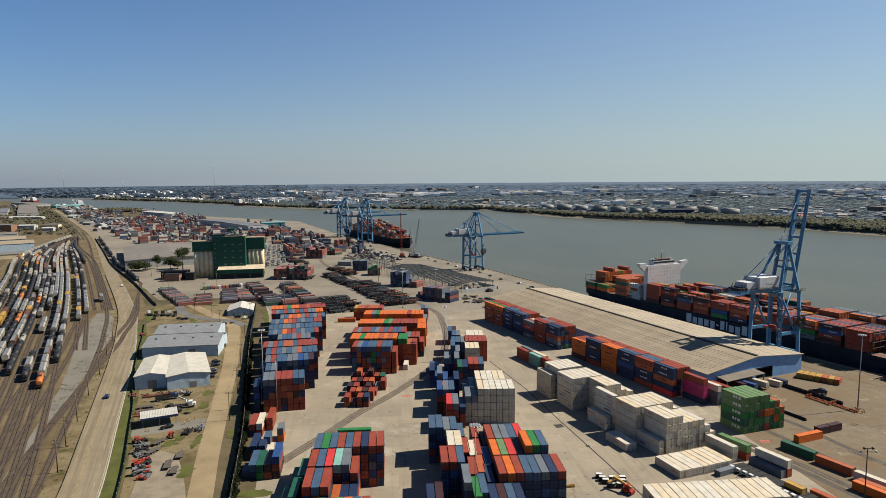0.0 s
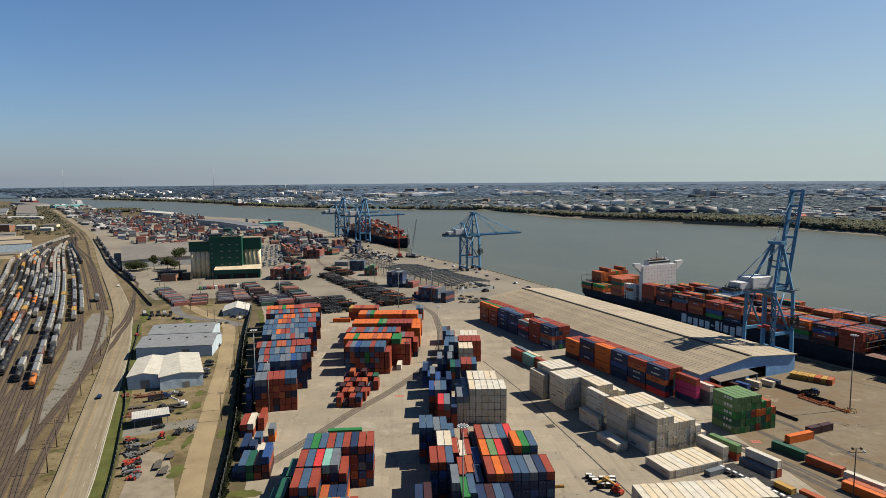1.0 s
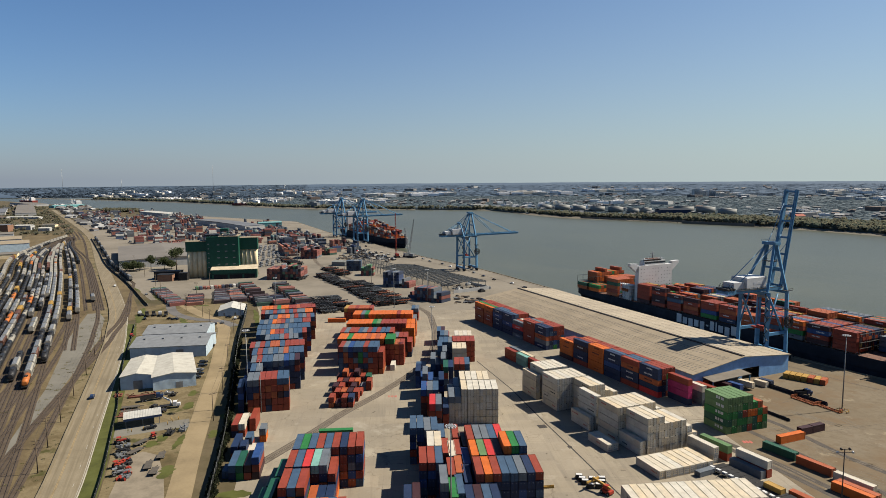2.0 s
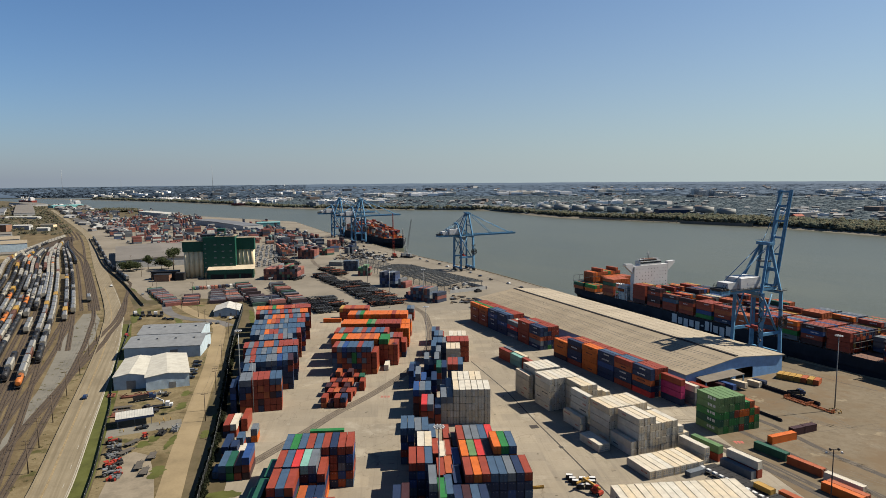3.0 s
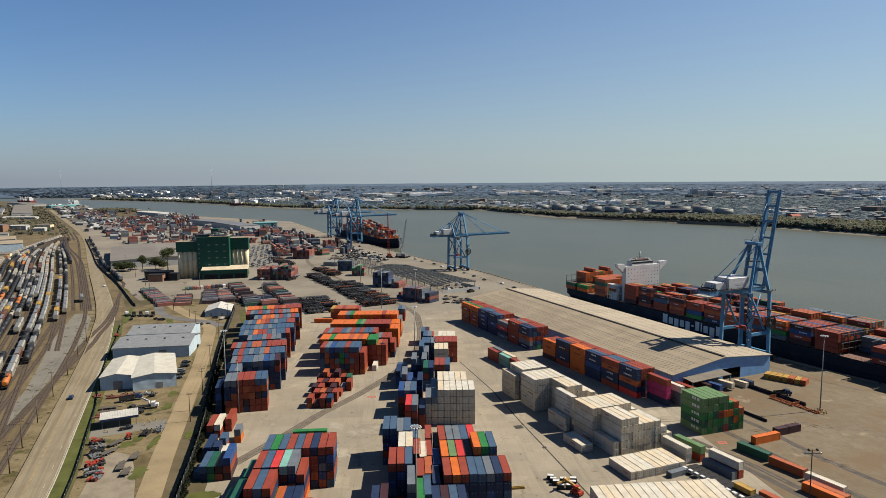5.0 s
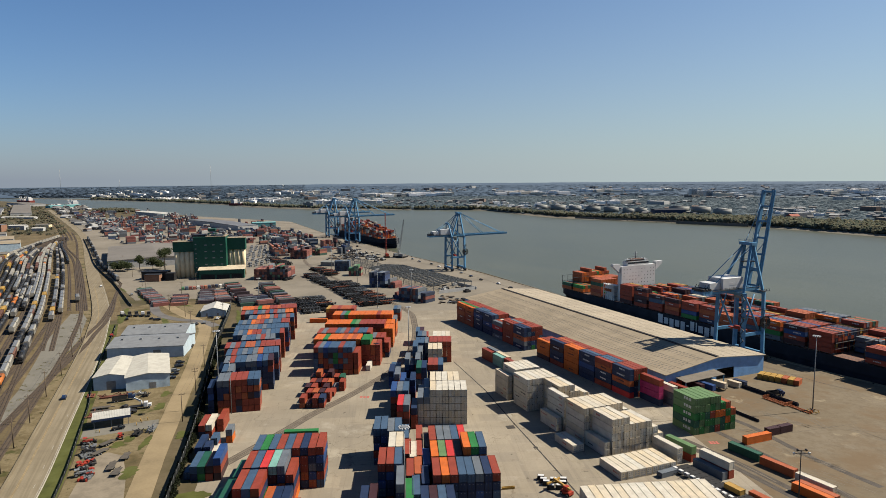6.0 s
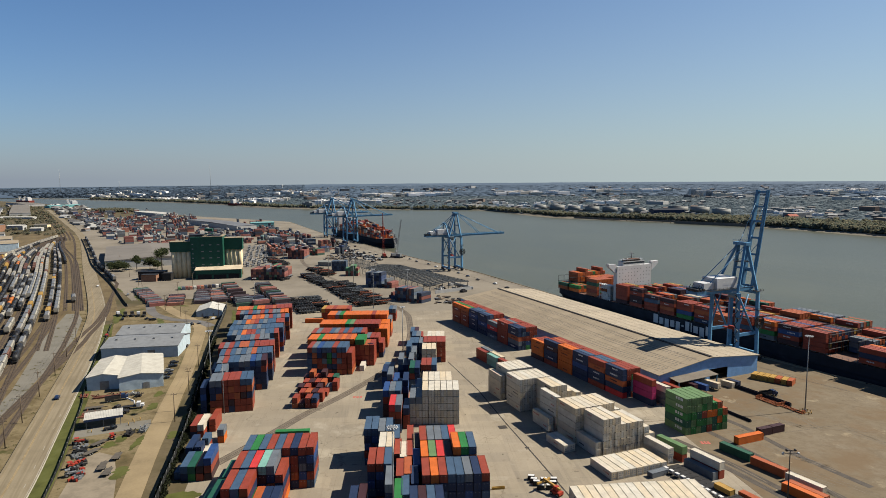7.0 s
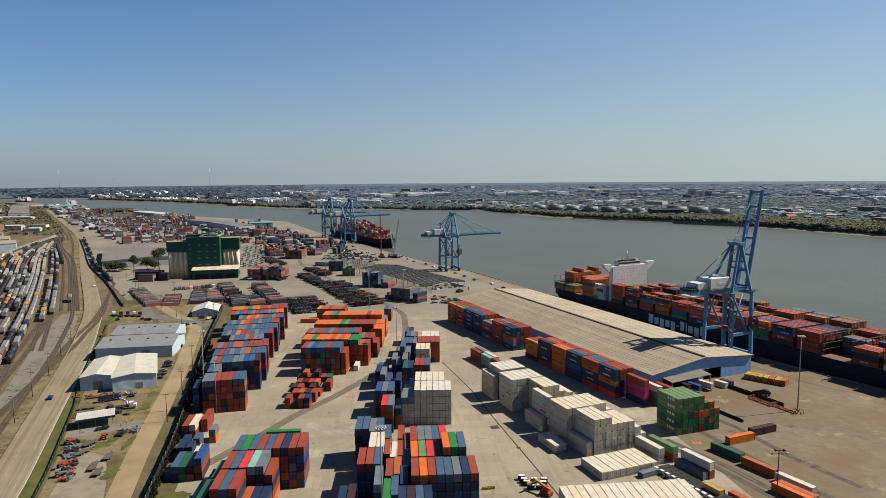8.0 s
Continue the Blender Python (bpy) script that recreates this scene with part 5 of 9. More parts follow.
part("bridge_top", bm, deck_brown, ship, "tan-brown deck equipment on the bridge roof")
bm = bmesh.new()
box(bm, 56, 65, 14, 26, 10.5, 30)
tube(bm, (61, 20, 30), (61, 20, 36), 2.6, 14, 2.3)
part("funnel", bm, hull_black, ship)
bm = bmesh.new()
box(bm, 57, 64, 1.2, 8, 10.5, 21)
for z in (13.2, 16.0, 19.0, 21.5):
    box(bm, 54.5, 66.5, 0.3, 5, z - 0.15, z + 0.1)
for i in range(6):
    box(bm, 54.6 + i * 2.3, 54.9 + i * 2.3, 0.3, 0.6, 10.5, 22.6)
for z in (14.2, 17.0, 20.0, 22.5):
    box(bm, 54.5, 66.5, 0.3, 0.4, z - 0.05, z + 0.05)
part("lifeboat_deck", bm, ship_white, ship)
bm = bmesh.new()
tube(bm, (57.0, 0.9, 17.6), (63.5, 0.9, 17.6), 1.1, 10)
part("lifeboat", bm, rust_orange, ship, "orange enclosed lifeboat")
# large plain letter shapes on the hull side
bm = bmesh.new()
x = 111.0
for wd, ht, lo in ((5.0, 8, 0), (4.4, 6, 0), (4.4, 8, -2), (4.4, 6, 0), (4.4, 8, -2), (2.8, 1.4, 2.6), (4.0, 8, 0), (1.8, 8, 0), (4.4, 6, 0), (4.4, 8, -2), (4.6, 8, 0)):
    ht = ht * 0.72
    z = 4.0 + lo * 0.7
    box(bm, x, x + wd - 0.9, -0.12, 0.02, z, z + ht)
    x += wd + 0.35
part("hull_lettering", bm, letter_grey, ship, "row of large plain pale-grey painted blocks")
# lashing bridges between the bays and boxes on deck
srng = random.Random(11)
bays = [(4, "22555555"), (18.5, "22244444"), (40, "55522222")]
bays += [(73 + i * 14.4, p) for i, p in enumerate(("55444444", "54444455", "43445555", "33344445", "44334455", "43333444", "33444455", "44444433", "44445555", "44444555", "44444555", "00033444", "33223344", "44444444", "44455555", "55544444", "44444444"))]
deck_boxes = []
for s, prof in bays:
    bm = bmesh.new()
    for yy in np.linspace(1.2, B1 - 1.2, 8):
        box(bm, s - 1.0, s - 0.8, yy - 0.12, yy + 0.12, 10.5, 21)
    for z in (13.5, 16.5, 20.8):
        box(bm, s - 1.3, s - 0.5, 1, B1 - 1, z, z + 0.15)
    part("lashing_bridge", bm, dark_steel, ship)
    for r in range(15):
        yy = 1.3 + r * 2.55
        n = int(prof[min(7, r // 2)]) + (srng.random() < 0.04)
        if r % 4 == 0:
            group = srng.choice("rqorkqkrqbqrrkyo")
        for k in range(n):
            c = srng.choice("qorqorge" if s < 50 else "rrqkbrokqyrwkendgyolr") if srng.random() < 0.5 else ("q" if s < 50 else group)
            p = SM @ Vector((s + 12.3, yy, 11.1 + k * 2.6))
            deck_boxes.append((p, c, r <= 1 or k == n - 1, s, 26.2))
for p, c, shown, s, yw in deck_boxes:
    if shown and COUNT.get("deck_container", 0) < 290 and s > 60:
        COUNT["deck_container"] = COUNT.get("deck_container", 0) + 1
        ob = painted("deck_container", box_mesh(12.19, 2.6, "body"), BOX_PAINT[c])
        ob.matrix_world = yawed(p.x, p.y, p.z, yw)
        tagged(ob, f"{PAINT_WORDS[c]} forty-foot container lashed on the ship's deck", "shipping container", "containers on the ship")
        if s > 80 and srng.random() < 0.4:
            lettered(ob, 12.19, 2.6, -1, ship_white if c in "rbkneoqsm" else hull_black, srng.choice((5, 6)), 0.6, srng.choice((2.5, 5.0)))
    else:
        SHIP_BOXES.append((p.x, p.y, p.z, yw, c, 12.19, 2.6))

# second ship further along the quay
ship2, SM2 = ship_hull(-187.0, 1163.0, -64.0, 275.0, 34.0, 11.5, "dark container ship moored further along the quay", hull_black)
bm = bmesh.new()
box(bm, 40, 52, 2, 32, 11.5, 34)
box(bm, 44, 50, -2, 36, 33, 36)
part("superstructure", bm, ship_white, ship2, "white accommodation block")
for i in range(13):
    s = 58 + i * 14.2
    top = (4, 5, 6, 7, 7, 6, 6, 5, 5, 4, 4, 4, 3)[i]
    for r in range(12):
        for k in range(top + srng.choice((0, 0, 1, -1))):
            p = SM2 @ Vector((s + 12.2, 2.2 + r * 2.6, 12.1 + k * 2.6))
            SHIP_BOXES.append((p.x, p.y, p.z, 26.0, srng.choice("rrqoryqokbrwyrwk"), 12.19, 2.6))
join_boxes("deck_cargo", SHIP_BOXES, FAR_PAINT, "mixed red, orange and blue containers stacked on ship decks")

# ---- rail cars ----
def bogies(parent, L):
    for yy in (2.2, L - 2.2):
        bm = bmesh.new()
        for d in (-0.9, 0.9):
            for xx in (-0.75, 0.75):
                tube(bm, (xx - 0.07, yy + d, 0.45), (xx + 0.07, yy + d, 0.45), 0.45, 10)
            tube(bm, (-0.75, yy + d, 0.45), (0.75, yy + d, 0.45), 0.08, 6)
        for xx in (-0.95, 0.95):
            box(bm, xx - 0.1, xx + 0.1, yy - 1.3, yy + 1.3, 0.4, 0.8)
        part("bogie", bm, dark_steel, parent)


def hopper_car(mat, label, L=17.0):
    c = thing("hopper_car", Matrix(), label, "railway wagon", "parked rail cars")
    bm = bmesh.new()
    sec = [(-1.0, 1.0), (-1.55, 1.7), (-1.6, 4.0), (-1.1, 4.65), (1.1, 4.65), (1.6, 4.0), (1.55, 1.7), (1.0, 1.0)]
    ends = [(0.5, 0.55), (1.6, 1.0), (L - 1.6, 1.0), (L - 0.5, 0.55)]
    rings = [[bm.verts.new((x * (1 if z > 1.8 else k ** 0.3), y, z if z > 1.8 else 1.0 + (1 - k) * 1.6)) for x, z in sec] for y, k in ends]
    for a, b_ in zip(rings, rings[1:]):
        for i in range(8):
            bm.faces.new((a[i], a[(i + 1) % 8], b_[(i + 1) % 8], b_[i]))
    bm.faces.new(rings[0])
    bm.faces.new(rings[-1][::-1])
    for i in range(11):
        y = 1.8 + i * (L - 3.6) / 10
        for s in (-1, 1):
            box(bm, s * 1.6 - 0.06, s * 1.6 + 0.06, y - 0.07, y + 0.07, 1.7, 4.0)
    part("body", bm, mat, c)
    bm = bmesh.new()
    box(bm, -0.45, 0.45, 1.5, L - 1.5, 4.66, 4.82)
    for s in (-0.75, 0.75):
        box(bm, s - 0.22, s + 0.22, 0.6, L - 0.6, 4.75, 4.82)
    part("roof_walk", bm, grey_steel, c)
    bm = bmesh.new()
    box(bm, -1.3, 1.3, 0.0, L, 0.85, 1.1)
    part("frame", bm, dark_steel, c)
    bogies(c, L)
    return c


def tank_car(mat, label, L=16.0):
    c = thing("tank_car", Matrix(), label, "railway wagon", "parked rail cars")
    bm = bmesh.new()
    tube(bm, (0, 0.9, 2.75), (0, L - 0.9, 2.75), 1.5, 16)
    tube(bm, (0, 0.9, 2.75), (0, 0.45, 2.75), 1.5, 16, 0.9)
    tube(bm, (0, L - 0.9, 2.75), (0, L - 0.45, 2.75), 1.5, 16, 0.9)
    part("tank", bm, mat, c)
    bm = bmesh.new()
    tube(bm, (0, L / 2, 4.2), (0, L / 2, 4.75), 0.55, 10)
    box(bm, -0.9, 0.9, L / 2 - 1.2, L / 2 + 1.2, 4.28, 4.36)
    for s in (-0.9, 0.9):
        box(bm, s - 0.04, s + 0.04, L / 2 - 1.2, L / 2 + 1.2, 4.9, 4.98)
        box(bm, s - 0.04, s + 0.04, L / 2 - 1.2, L / 2 - 1.1, 4.3, 4.95)
        box(bm, s - 0.04, s + 0.04, L / 2 + 1.1, L / 2 + 1.2, 4.3, 4.95)
    part("dome_platform", bm, dark_steel, c)
    bm = bmesh.new()
    box(bm, -1.3, 1.3, 0, L, 0.9, 1.25)
    part("frame", bm, dark_steel, c)
    bogies(c, L)
    return c


def box_car(mat, label, L=17.0):
    c = thing("box_car", Matrix(), label, "railway wagon", "parked rail cars")
    bm = bmesh.new()
    box(bm, -1.5, 1.5, 0.4, L - 0.4, 1.1, 4.5)
    lo = [bm.verts.new(p) for p in ((-1.55, 0.3, 4.5), (0, 0.3, 4.75), (1.55, 0.3, 4.5), (-1.55, L - 0.3, 4.5), (0, L - 0.3, 4.75), (1.55, L - 0.3, 4.5))]
    bm.faces.new((lo[0], lo[1], lo[4], lo[3]))
    bm.faces.new((lo[1], lo[2], lo[5], lo[4]))
    for i in range(12):
        y = 0.8 + i * (L - 1.6) / 11
        for s in (-1, 1):
            box(bm, s * 1.5 - 0.06, s * 1.5 + 0.06, y - 0.06, y + 0.06, 1.1, 4.5)
    part("body", bm, mat, c)
    for s in (-1, 1):
        bm = bmesh.new()
        box(bm, s * 1.58 - 0.05, s * 1.58 + 0.05, L / 2 - 1.6, L / 2 + 1.6, 1.2, 4.3)
        part("sliding_door", bm, mat, c)
    bm = bmesh.new()
    box(bm, -1.3, 1.3, 0, L, 0.85, 1.1)
    part("frame", bm, dark_steel, c)
    bogies(c, L)
    return c


hopper_white = weathered("hopper_white", (0.25, 0.234, 0.195), 0.65, 0.4, 0.4, 3, tone=0.2)
box_mustard = weathered("boxcar_mustard", (0.294, 0.175, 0.0385), 0.7, 0.4, 0.3, 3, tone=0.2)
CARS = {
    "h": hopper_car(hopper_grey, "grey covered hopper wagon standing in the rail yard"),
    "w": hopper_car(hopper_white, "off-white covered hopper wagon standing in the rail yard"),
    "n": hopper_car(hopper_brown, "brown covered hopper wagon standing in the rail yard"),
    "t": tank_car(tank_black, "black cylindrical tank wagon standing in the rail yard"),
    "g": tank_car(hopper_white, "white cylindrical tank wagon standing in the rail yard"),
    "o": tank_car(tank_orange, "rust-stained orange tank wagon standing in the rail yard"),
    "x": box_car(box_mustard, "mustard-yellow boxcar standing in the rail yard"),
    "r": box_car(hopper_brown, "rust-brown boxcar standing in the rail yard"),
}
CAR_LEN = {"h": 17.0, "w": 17.0, "n": 17.0, "t": 16.0, "g": 16.0, "o": 16.0, "x": 17.0, "r": 17.0}
# per track: start in y, end in y, and the mix of wagons
STRINGS = [
    (-52, 470, 1105, "rxwhwhhwhhhwwhhhhwwh"), (-45, 400, 985, "tttttgtttwttttthtttt"), (-38, 360, 900, "tgttxxrttttgwhhtttt"), (-32.5, 318, 860, "tthwwtttthwhootxttg"),
    (-27.5, 330, 900, "hwttttoohwwttttttttt"), (-23, 336, 520, "wtnwwhnrx"), (-23, 560, 880, "hhwwntwhhw"), (-18.8, 311, 905, "ttttgttttgttooghtttthwtttnnn"), (-15, 445, 700, "htttghht"), (-10.5, 304, 350, "twt"), (-10.5, 405, 432, "ww"), (-10.5, 470, 640, "ththhwtth"), (-10.5, 690, 900, "nnnwwhh"),
    (-7.2, 520, 960, "whwwwwwhwwwhwwwwwhww"), (-3.3, 291, 900, "owwnwtthwwnhxwwwwwhwwnwwwhww"), (1.8, 327, 990, "tthtwthwwhhwxwwwwwhwwnhhwwwww"),
    (10, 440, 640, "hxnthhhthw"), (10, 665, 900, "httththtt"), (15, 458, 960, "wwwhhthtttttthttthttt"), (20.5, 745, 985, "ttttttttttt"), (26.5, 506, 520, "h"),
]
n_cars, far_cars = 0, []
for off, y0, y1, mix in STRINGS:
    line = track_line(off)
    pts = line
    dist = [0.0]
    for a, b_ in zip(pts, pts[1:]):
        dist.append(dist[-1] + (b_ - a).length)

    def at(d):
        for k in range(len(dist) - 1):
            if dist[k + 1] >= d:
                f = (d - dist[k]) / (dist[k + 1] - dist[k])
                return pts[k].lerp(pts[k + 1], f)
        return None
    d = next(dist[k] for k in range(len(pts)) if pts[k].y >= y0)
    j = 0
    while True:
        kind = mix[j % len(mix)]
        L = CAR_LEN[kind]
        p, q = at(d), at(d + L)
        if p is None or q is None or p.y > y1:
            break
        yaw = math.degrees(math.atan2(-(q.x - p.x), q.y - p.y))
        if p.y < 640 and n_cars < 235:
            copy_thing(CARS[kind], yawed(p.x, p.y, 0.33, yaw))
            n_cars += 1
        else:
            far_cars.append((p.x, p.y, yaw, kind, L))
        d += L + 0.9
        j += 1
# a line of black tank wagons beside the far road fence
SIDING = curve_through([(-290.0, 606.0), (-375.0, 732.0), (-463.0, 880.0), (-581.0, 1077.0)], 16.8)
lay_track("railway_track", SIDING, "siding track beside the far road fence", "rail yard tracks", z=0.06)
for i, (p, q) in enumerate(zip(SIDING[1:-1], SIDING[2:])):
    if i % 9 != 4:
        w_ = q - p
        copy_thing(CARS["t" if i % 4 else "h"], yawed(p.x, p.y, 0.35, math.degrees(math.atan2(w_.y, w_.x)) - 90))
for c in CARS.values():
    for o in (*c.children_recursive, c):
        bpy.data.objects.remove(o)
bm = bmesh.new()
car_mats = [hopper_grey, hopper_white, hopper_brown, tank_black, tank_orange, box_mustard, dark_steel]
slot = {"h": 0, "w": 1, "n": 2, "t": 3, "g": 1, "o": 4, "x": 5, "r": 2}
for x, y, yaw, kind, L in far_cars:
    m = yawed(x, y, 0.33, yaw)
    if kind in "tgo":
        tube(bm, m @ Vector((0, 0.6, 2.75)), m @ Vector((0, L - 0.6, 2.75)), 1.5, 8, mi=slot[kind])
    else:
        box(bm, -1.55, 1.55, 0.6, L - 0.6, 1.1, 4.0, slot[kind], m)
        box(bm, -1.05, 1.05, 0.9, L - 0.9, 4.0, 4.6, slot[kind], m)
    box(bm, -1.2, 1.2, 0, L, 0.3, 1.1, 6, m)
solid("far_rail_cars", bm, tuple(car_mats), "long strings of hopper and tank wagons far down the yard", "railway wagons", kind="stuff")

# ---- metal sheds on the lot ----
def gable_shed(name, x, y, yaw, w, d, eave, ridge, ridge_along_x, wall, roof, label, doors=()):
    """Walls, two roof slabs and door leaves; the ridge runs along the depth or along the width."""
    s = thing(name, yawed(x, y, 0, yaw), label, "shed")
    bm = bmesh.new()
    if ridge_along_x:
        prof = [(0, 0), (d, 0), (d, eave), (d / 2, ridge), (0, eave)]
        a = [bm.verts.new((0, p, z)) for p, z in prof]
        b_ = [bm.verts.new((w, p, z)) for p, z in prof]
    else:
        prof = [(0, 0), (w, 0), (w, eave), (w / 2, ridge), (0, eave)]
        a = [bm.verts.new((p, 0, z)) for p, z in prof]
        b_ = [bm.verts.new((p, d, z)) for p, z in prof]
    bm.faces.new(a)
    bm.faces.new(b_[::-1])
    for i in (0, 1, 4):
        j = (i + 1) % 5
        bm.faces.new((a[j], a[i], b_[i], b_[j]))
    part("wall", bm, wall, s)
    for k in (0, 1):
        bm = bmesh.new()
        o = 0.5
        if ridge_along_x:
            y0, z0 = (-o, eave - o * (ridge - eave) / (d / 2)) if k == 0 else (d + o, eave - o * (ridge - eave) / (d / 2))
            q = [(-o, y0, z0), (w + o, y0, z0), (w + o, d / 2, ridge), (-o, d / 2, ridge)]
        else:
            x0, z0 = (-o, eave - o * (ridge - eave) / (w / 2)) if k == 0 else (w + o, eave - o * (ridge - eave) / (w / 2))
            q = [(x0, -o, z0), (w / 2, -o, ridge), (w / 2, d + o, ridge), (x0, d + o, z0)]
        lo = [bm.verts.new(Vector(p) + Vector((0, 0, 0.02))) for p in q]
        hi = [bm.verts.new(Vector(p) + Vector((0, 0, 0.22))) for p in q]
        bm.faces.new(lo[::-1])
        bm.faces.new(hi)
        for i in range(4):
            j = (i + 1) % 4
            bm.faces.new((lo[i], lo[j], hi[j], hi[i]))
        bmesh.ops.recalc_face_normals(bm, faces=bm.faces)
        part("roof_slope", bm, roof, s)
    for x0, x1, z1 in doors:
        bm = bmesh.new()
        box(bm, x0, x1, -0.08, 0.0, 0.05, z1)
        part("door", bm, grey_steel, s)
    return s


gable_shed("metal_shed", -146.0, 293.0, 17.0, 13.8, 33.0, 6.4, 7.7, False, wall_bluegrey, roof_cream, "blue-grey metal shed with a white gabled roof", ((5.5, 9.5, 4.2),))
gable_shed("metal_shed", -130.6, 292.5, 24.0, 19.0, 38.0, 6.4, 7.6, False, wall_bluegrey, roof_cream, "wide blue-grey metal shed with a white gabled roof", ((10, 13, 3),))
shed_a = gable_shed("metal_shed", -167.0, 345.5, 9.0, 40.0, 29.0, 6.4, 9.0, True, wall_bluegrey, roof_grey, "grey-roofed blue metal workshop", ((24, 28, 4.5),))
shed_b = gable_shed("metal_shed", -174.0, 376.0, 9.0, 36.0, 27.0, 6.4, 9.0, True, wall_bluegrey, roof_grey, "grey-roofed metal workshop behind the first", ())
for owner, w_, d_ in ((shed_a, 40.0, 29.0), (shed_b, 36.0, 27.0)):
    for i in range(4):
        bm = bmesh.new()
        x = w_ * (i + 0.5) / 4
        box(bm, x - 0.5, x + 0.5, d_ * 0.36 - 0.7, d_ * 0.36 + 0.7, 7.6, 9.1)
        part("roof_vent", bm, grey_steel, owner)
gable_shed("office_building", -157.0, 455.5, 14.0, 17.5, 24.0, 3.6, 6.2, False, wall_bluegrey, roof_white, "small blue office building with a pale gabled roof", ((3.5, 4.7, 2.3), (11, 12.2, 2.3)))
# open canopy
can = thing("carport", yawed(-120.6, 246.5, 0, 26.0), "open carport with white ribbed roof and blue fascia", "carport")
bm = bmesh.new()
for i in range(24):
    box(bm, -0.8 + i * 0.58, -0.8 + i * 0.58 + 0.5, -0.5, 8.6, 4.0, 4.12)
box(bm, -0.8, 13.1, -0.5, 8.6, 3.92, 4.0)
part("roof", bm, roof_white, can)
bm = bmesh.new()
box(bm, -0.8, 13.1, -0.6, -0.5, 3.2, 4.05)
box(bm, 13.1, 13.2, -0.5, 8.6, 3.2, 4.05)
part("fascia", bm, BOX_PAINT["b"], can)
for x in (0, 6.1, 12.2):
    for y in (0.2, 8.0):
        bm = bmesh.new()
        box(bm, x - 0.1, x + 0.1, y - 0.1, y + 0.1, 0.04, 3.95)
        part("post", bm, grey_steel, can)
# yellow posts beside the carport
for x, y in ((-117.0, 243.5), (-113.3, 245.5), (-105.8, 250.5), (-105.0, 253.5), (-106.5, 255.5), (-103.8, 256.2)):
    bm = bmesh.new()
    tube(bm, (x, y, 0.03), (x, y, 1.3), 0.14, 8)
    solid("bollard", bm, BOX_PAINT["d"], "short yellow steel safety post", "bollard", group="safety posts")

# ---- vehicles ----
def wheelset(parent, places, r=0.4, w=0.25):
    for x, y in places:
        bm = bmesh.new()
        tube(bm, (x - w / 2, y, r), (x + w / 2, y, r), r, 12)
        wl = part("wheel", bm, rubber, parent)
        bm = bmesh.new()
        tube(bm, (x - w / 2 - 0.01, y, r), (x + w / 2 + 0.01, y, r), r * 0.55, 10)
        part("rim", bm, grey_steel, wl)


def car(x, y, yaw, mat, label, pickup=False):
    c = thing("pickup_truck" if pickup else "car", yawed(x, y, 0.1, yaw), label, "pickup" if pickup else "car", "parked vehicles")
    bm = bmesh.new()
    box(bm, -0.92, 0.92, -2.3, 2.4, 0.45, 1.0)
    bmesh.ops.bevel(bm, geom=list(bm.edges), offset=0.12, segments=2, affect="EDGES")
    a, b_ = (0.0, 1.6) if pickup else (-1.9, 1.2)
    q = [bm.verts.new(p) for p in ((-0.85, a, 0.98), (0.85, a, 0.98), (0.85, b_, 0.98), (-0.85, b_, 0.98), (-0.68, a + 0.35, 1.62), (0.68, a + 0.35, 1.62), (0.68, b_ - 0.6, 1.62), (-0.68, b_ - 0.6, 1.62))]
    for f in CUBE_F[1:]:
        bm.faces.new([q[i] for i in f])
    body = part("body", bm, mat, c)
    for s in (-1, 1):
        bm = bmesh.new()
        vs = [bm.verts.new((s * xx, yy, z)) for xx, yy, z in ((0.845, a + 0.2, 1.05), (0.845, b_ - 0.2, 1.05), (0.715, b_ - 0.55, 1.55), (0.715, a + 0.4, 1.55))]
        bm.faces.new(vs)
        part("side_window", bm, glass_dark, body)
    bm = bmesh.new()
    vs = [bm.verts.new(p) for p in ((-0.75, b_ + 0.01, 1.04), (0.75, b_ + 0.01, 1.04), (0.62, b_ - 0.53, 1.56), (-0.62, b_ - 0.53, 1.56))]
    bm.faces.new(vs)
    part("windscreen", bm, glass_dark, body)
    if pickup:
        bm = bmesh.new()
        box(bm, -0.75, 0.75, -2.2, -0.15, 0.99, 1.02)
        part("cargo_bed", bm, dark_steel, c)
    wheelset(c, ((-0.82, -1.5), (0.82, -1.5), (-0.82, 1.5), (0.82, 1.5)), 0.36, 0.22)
    return c


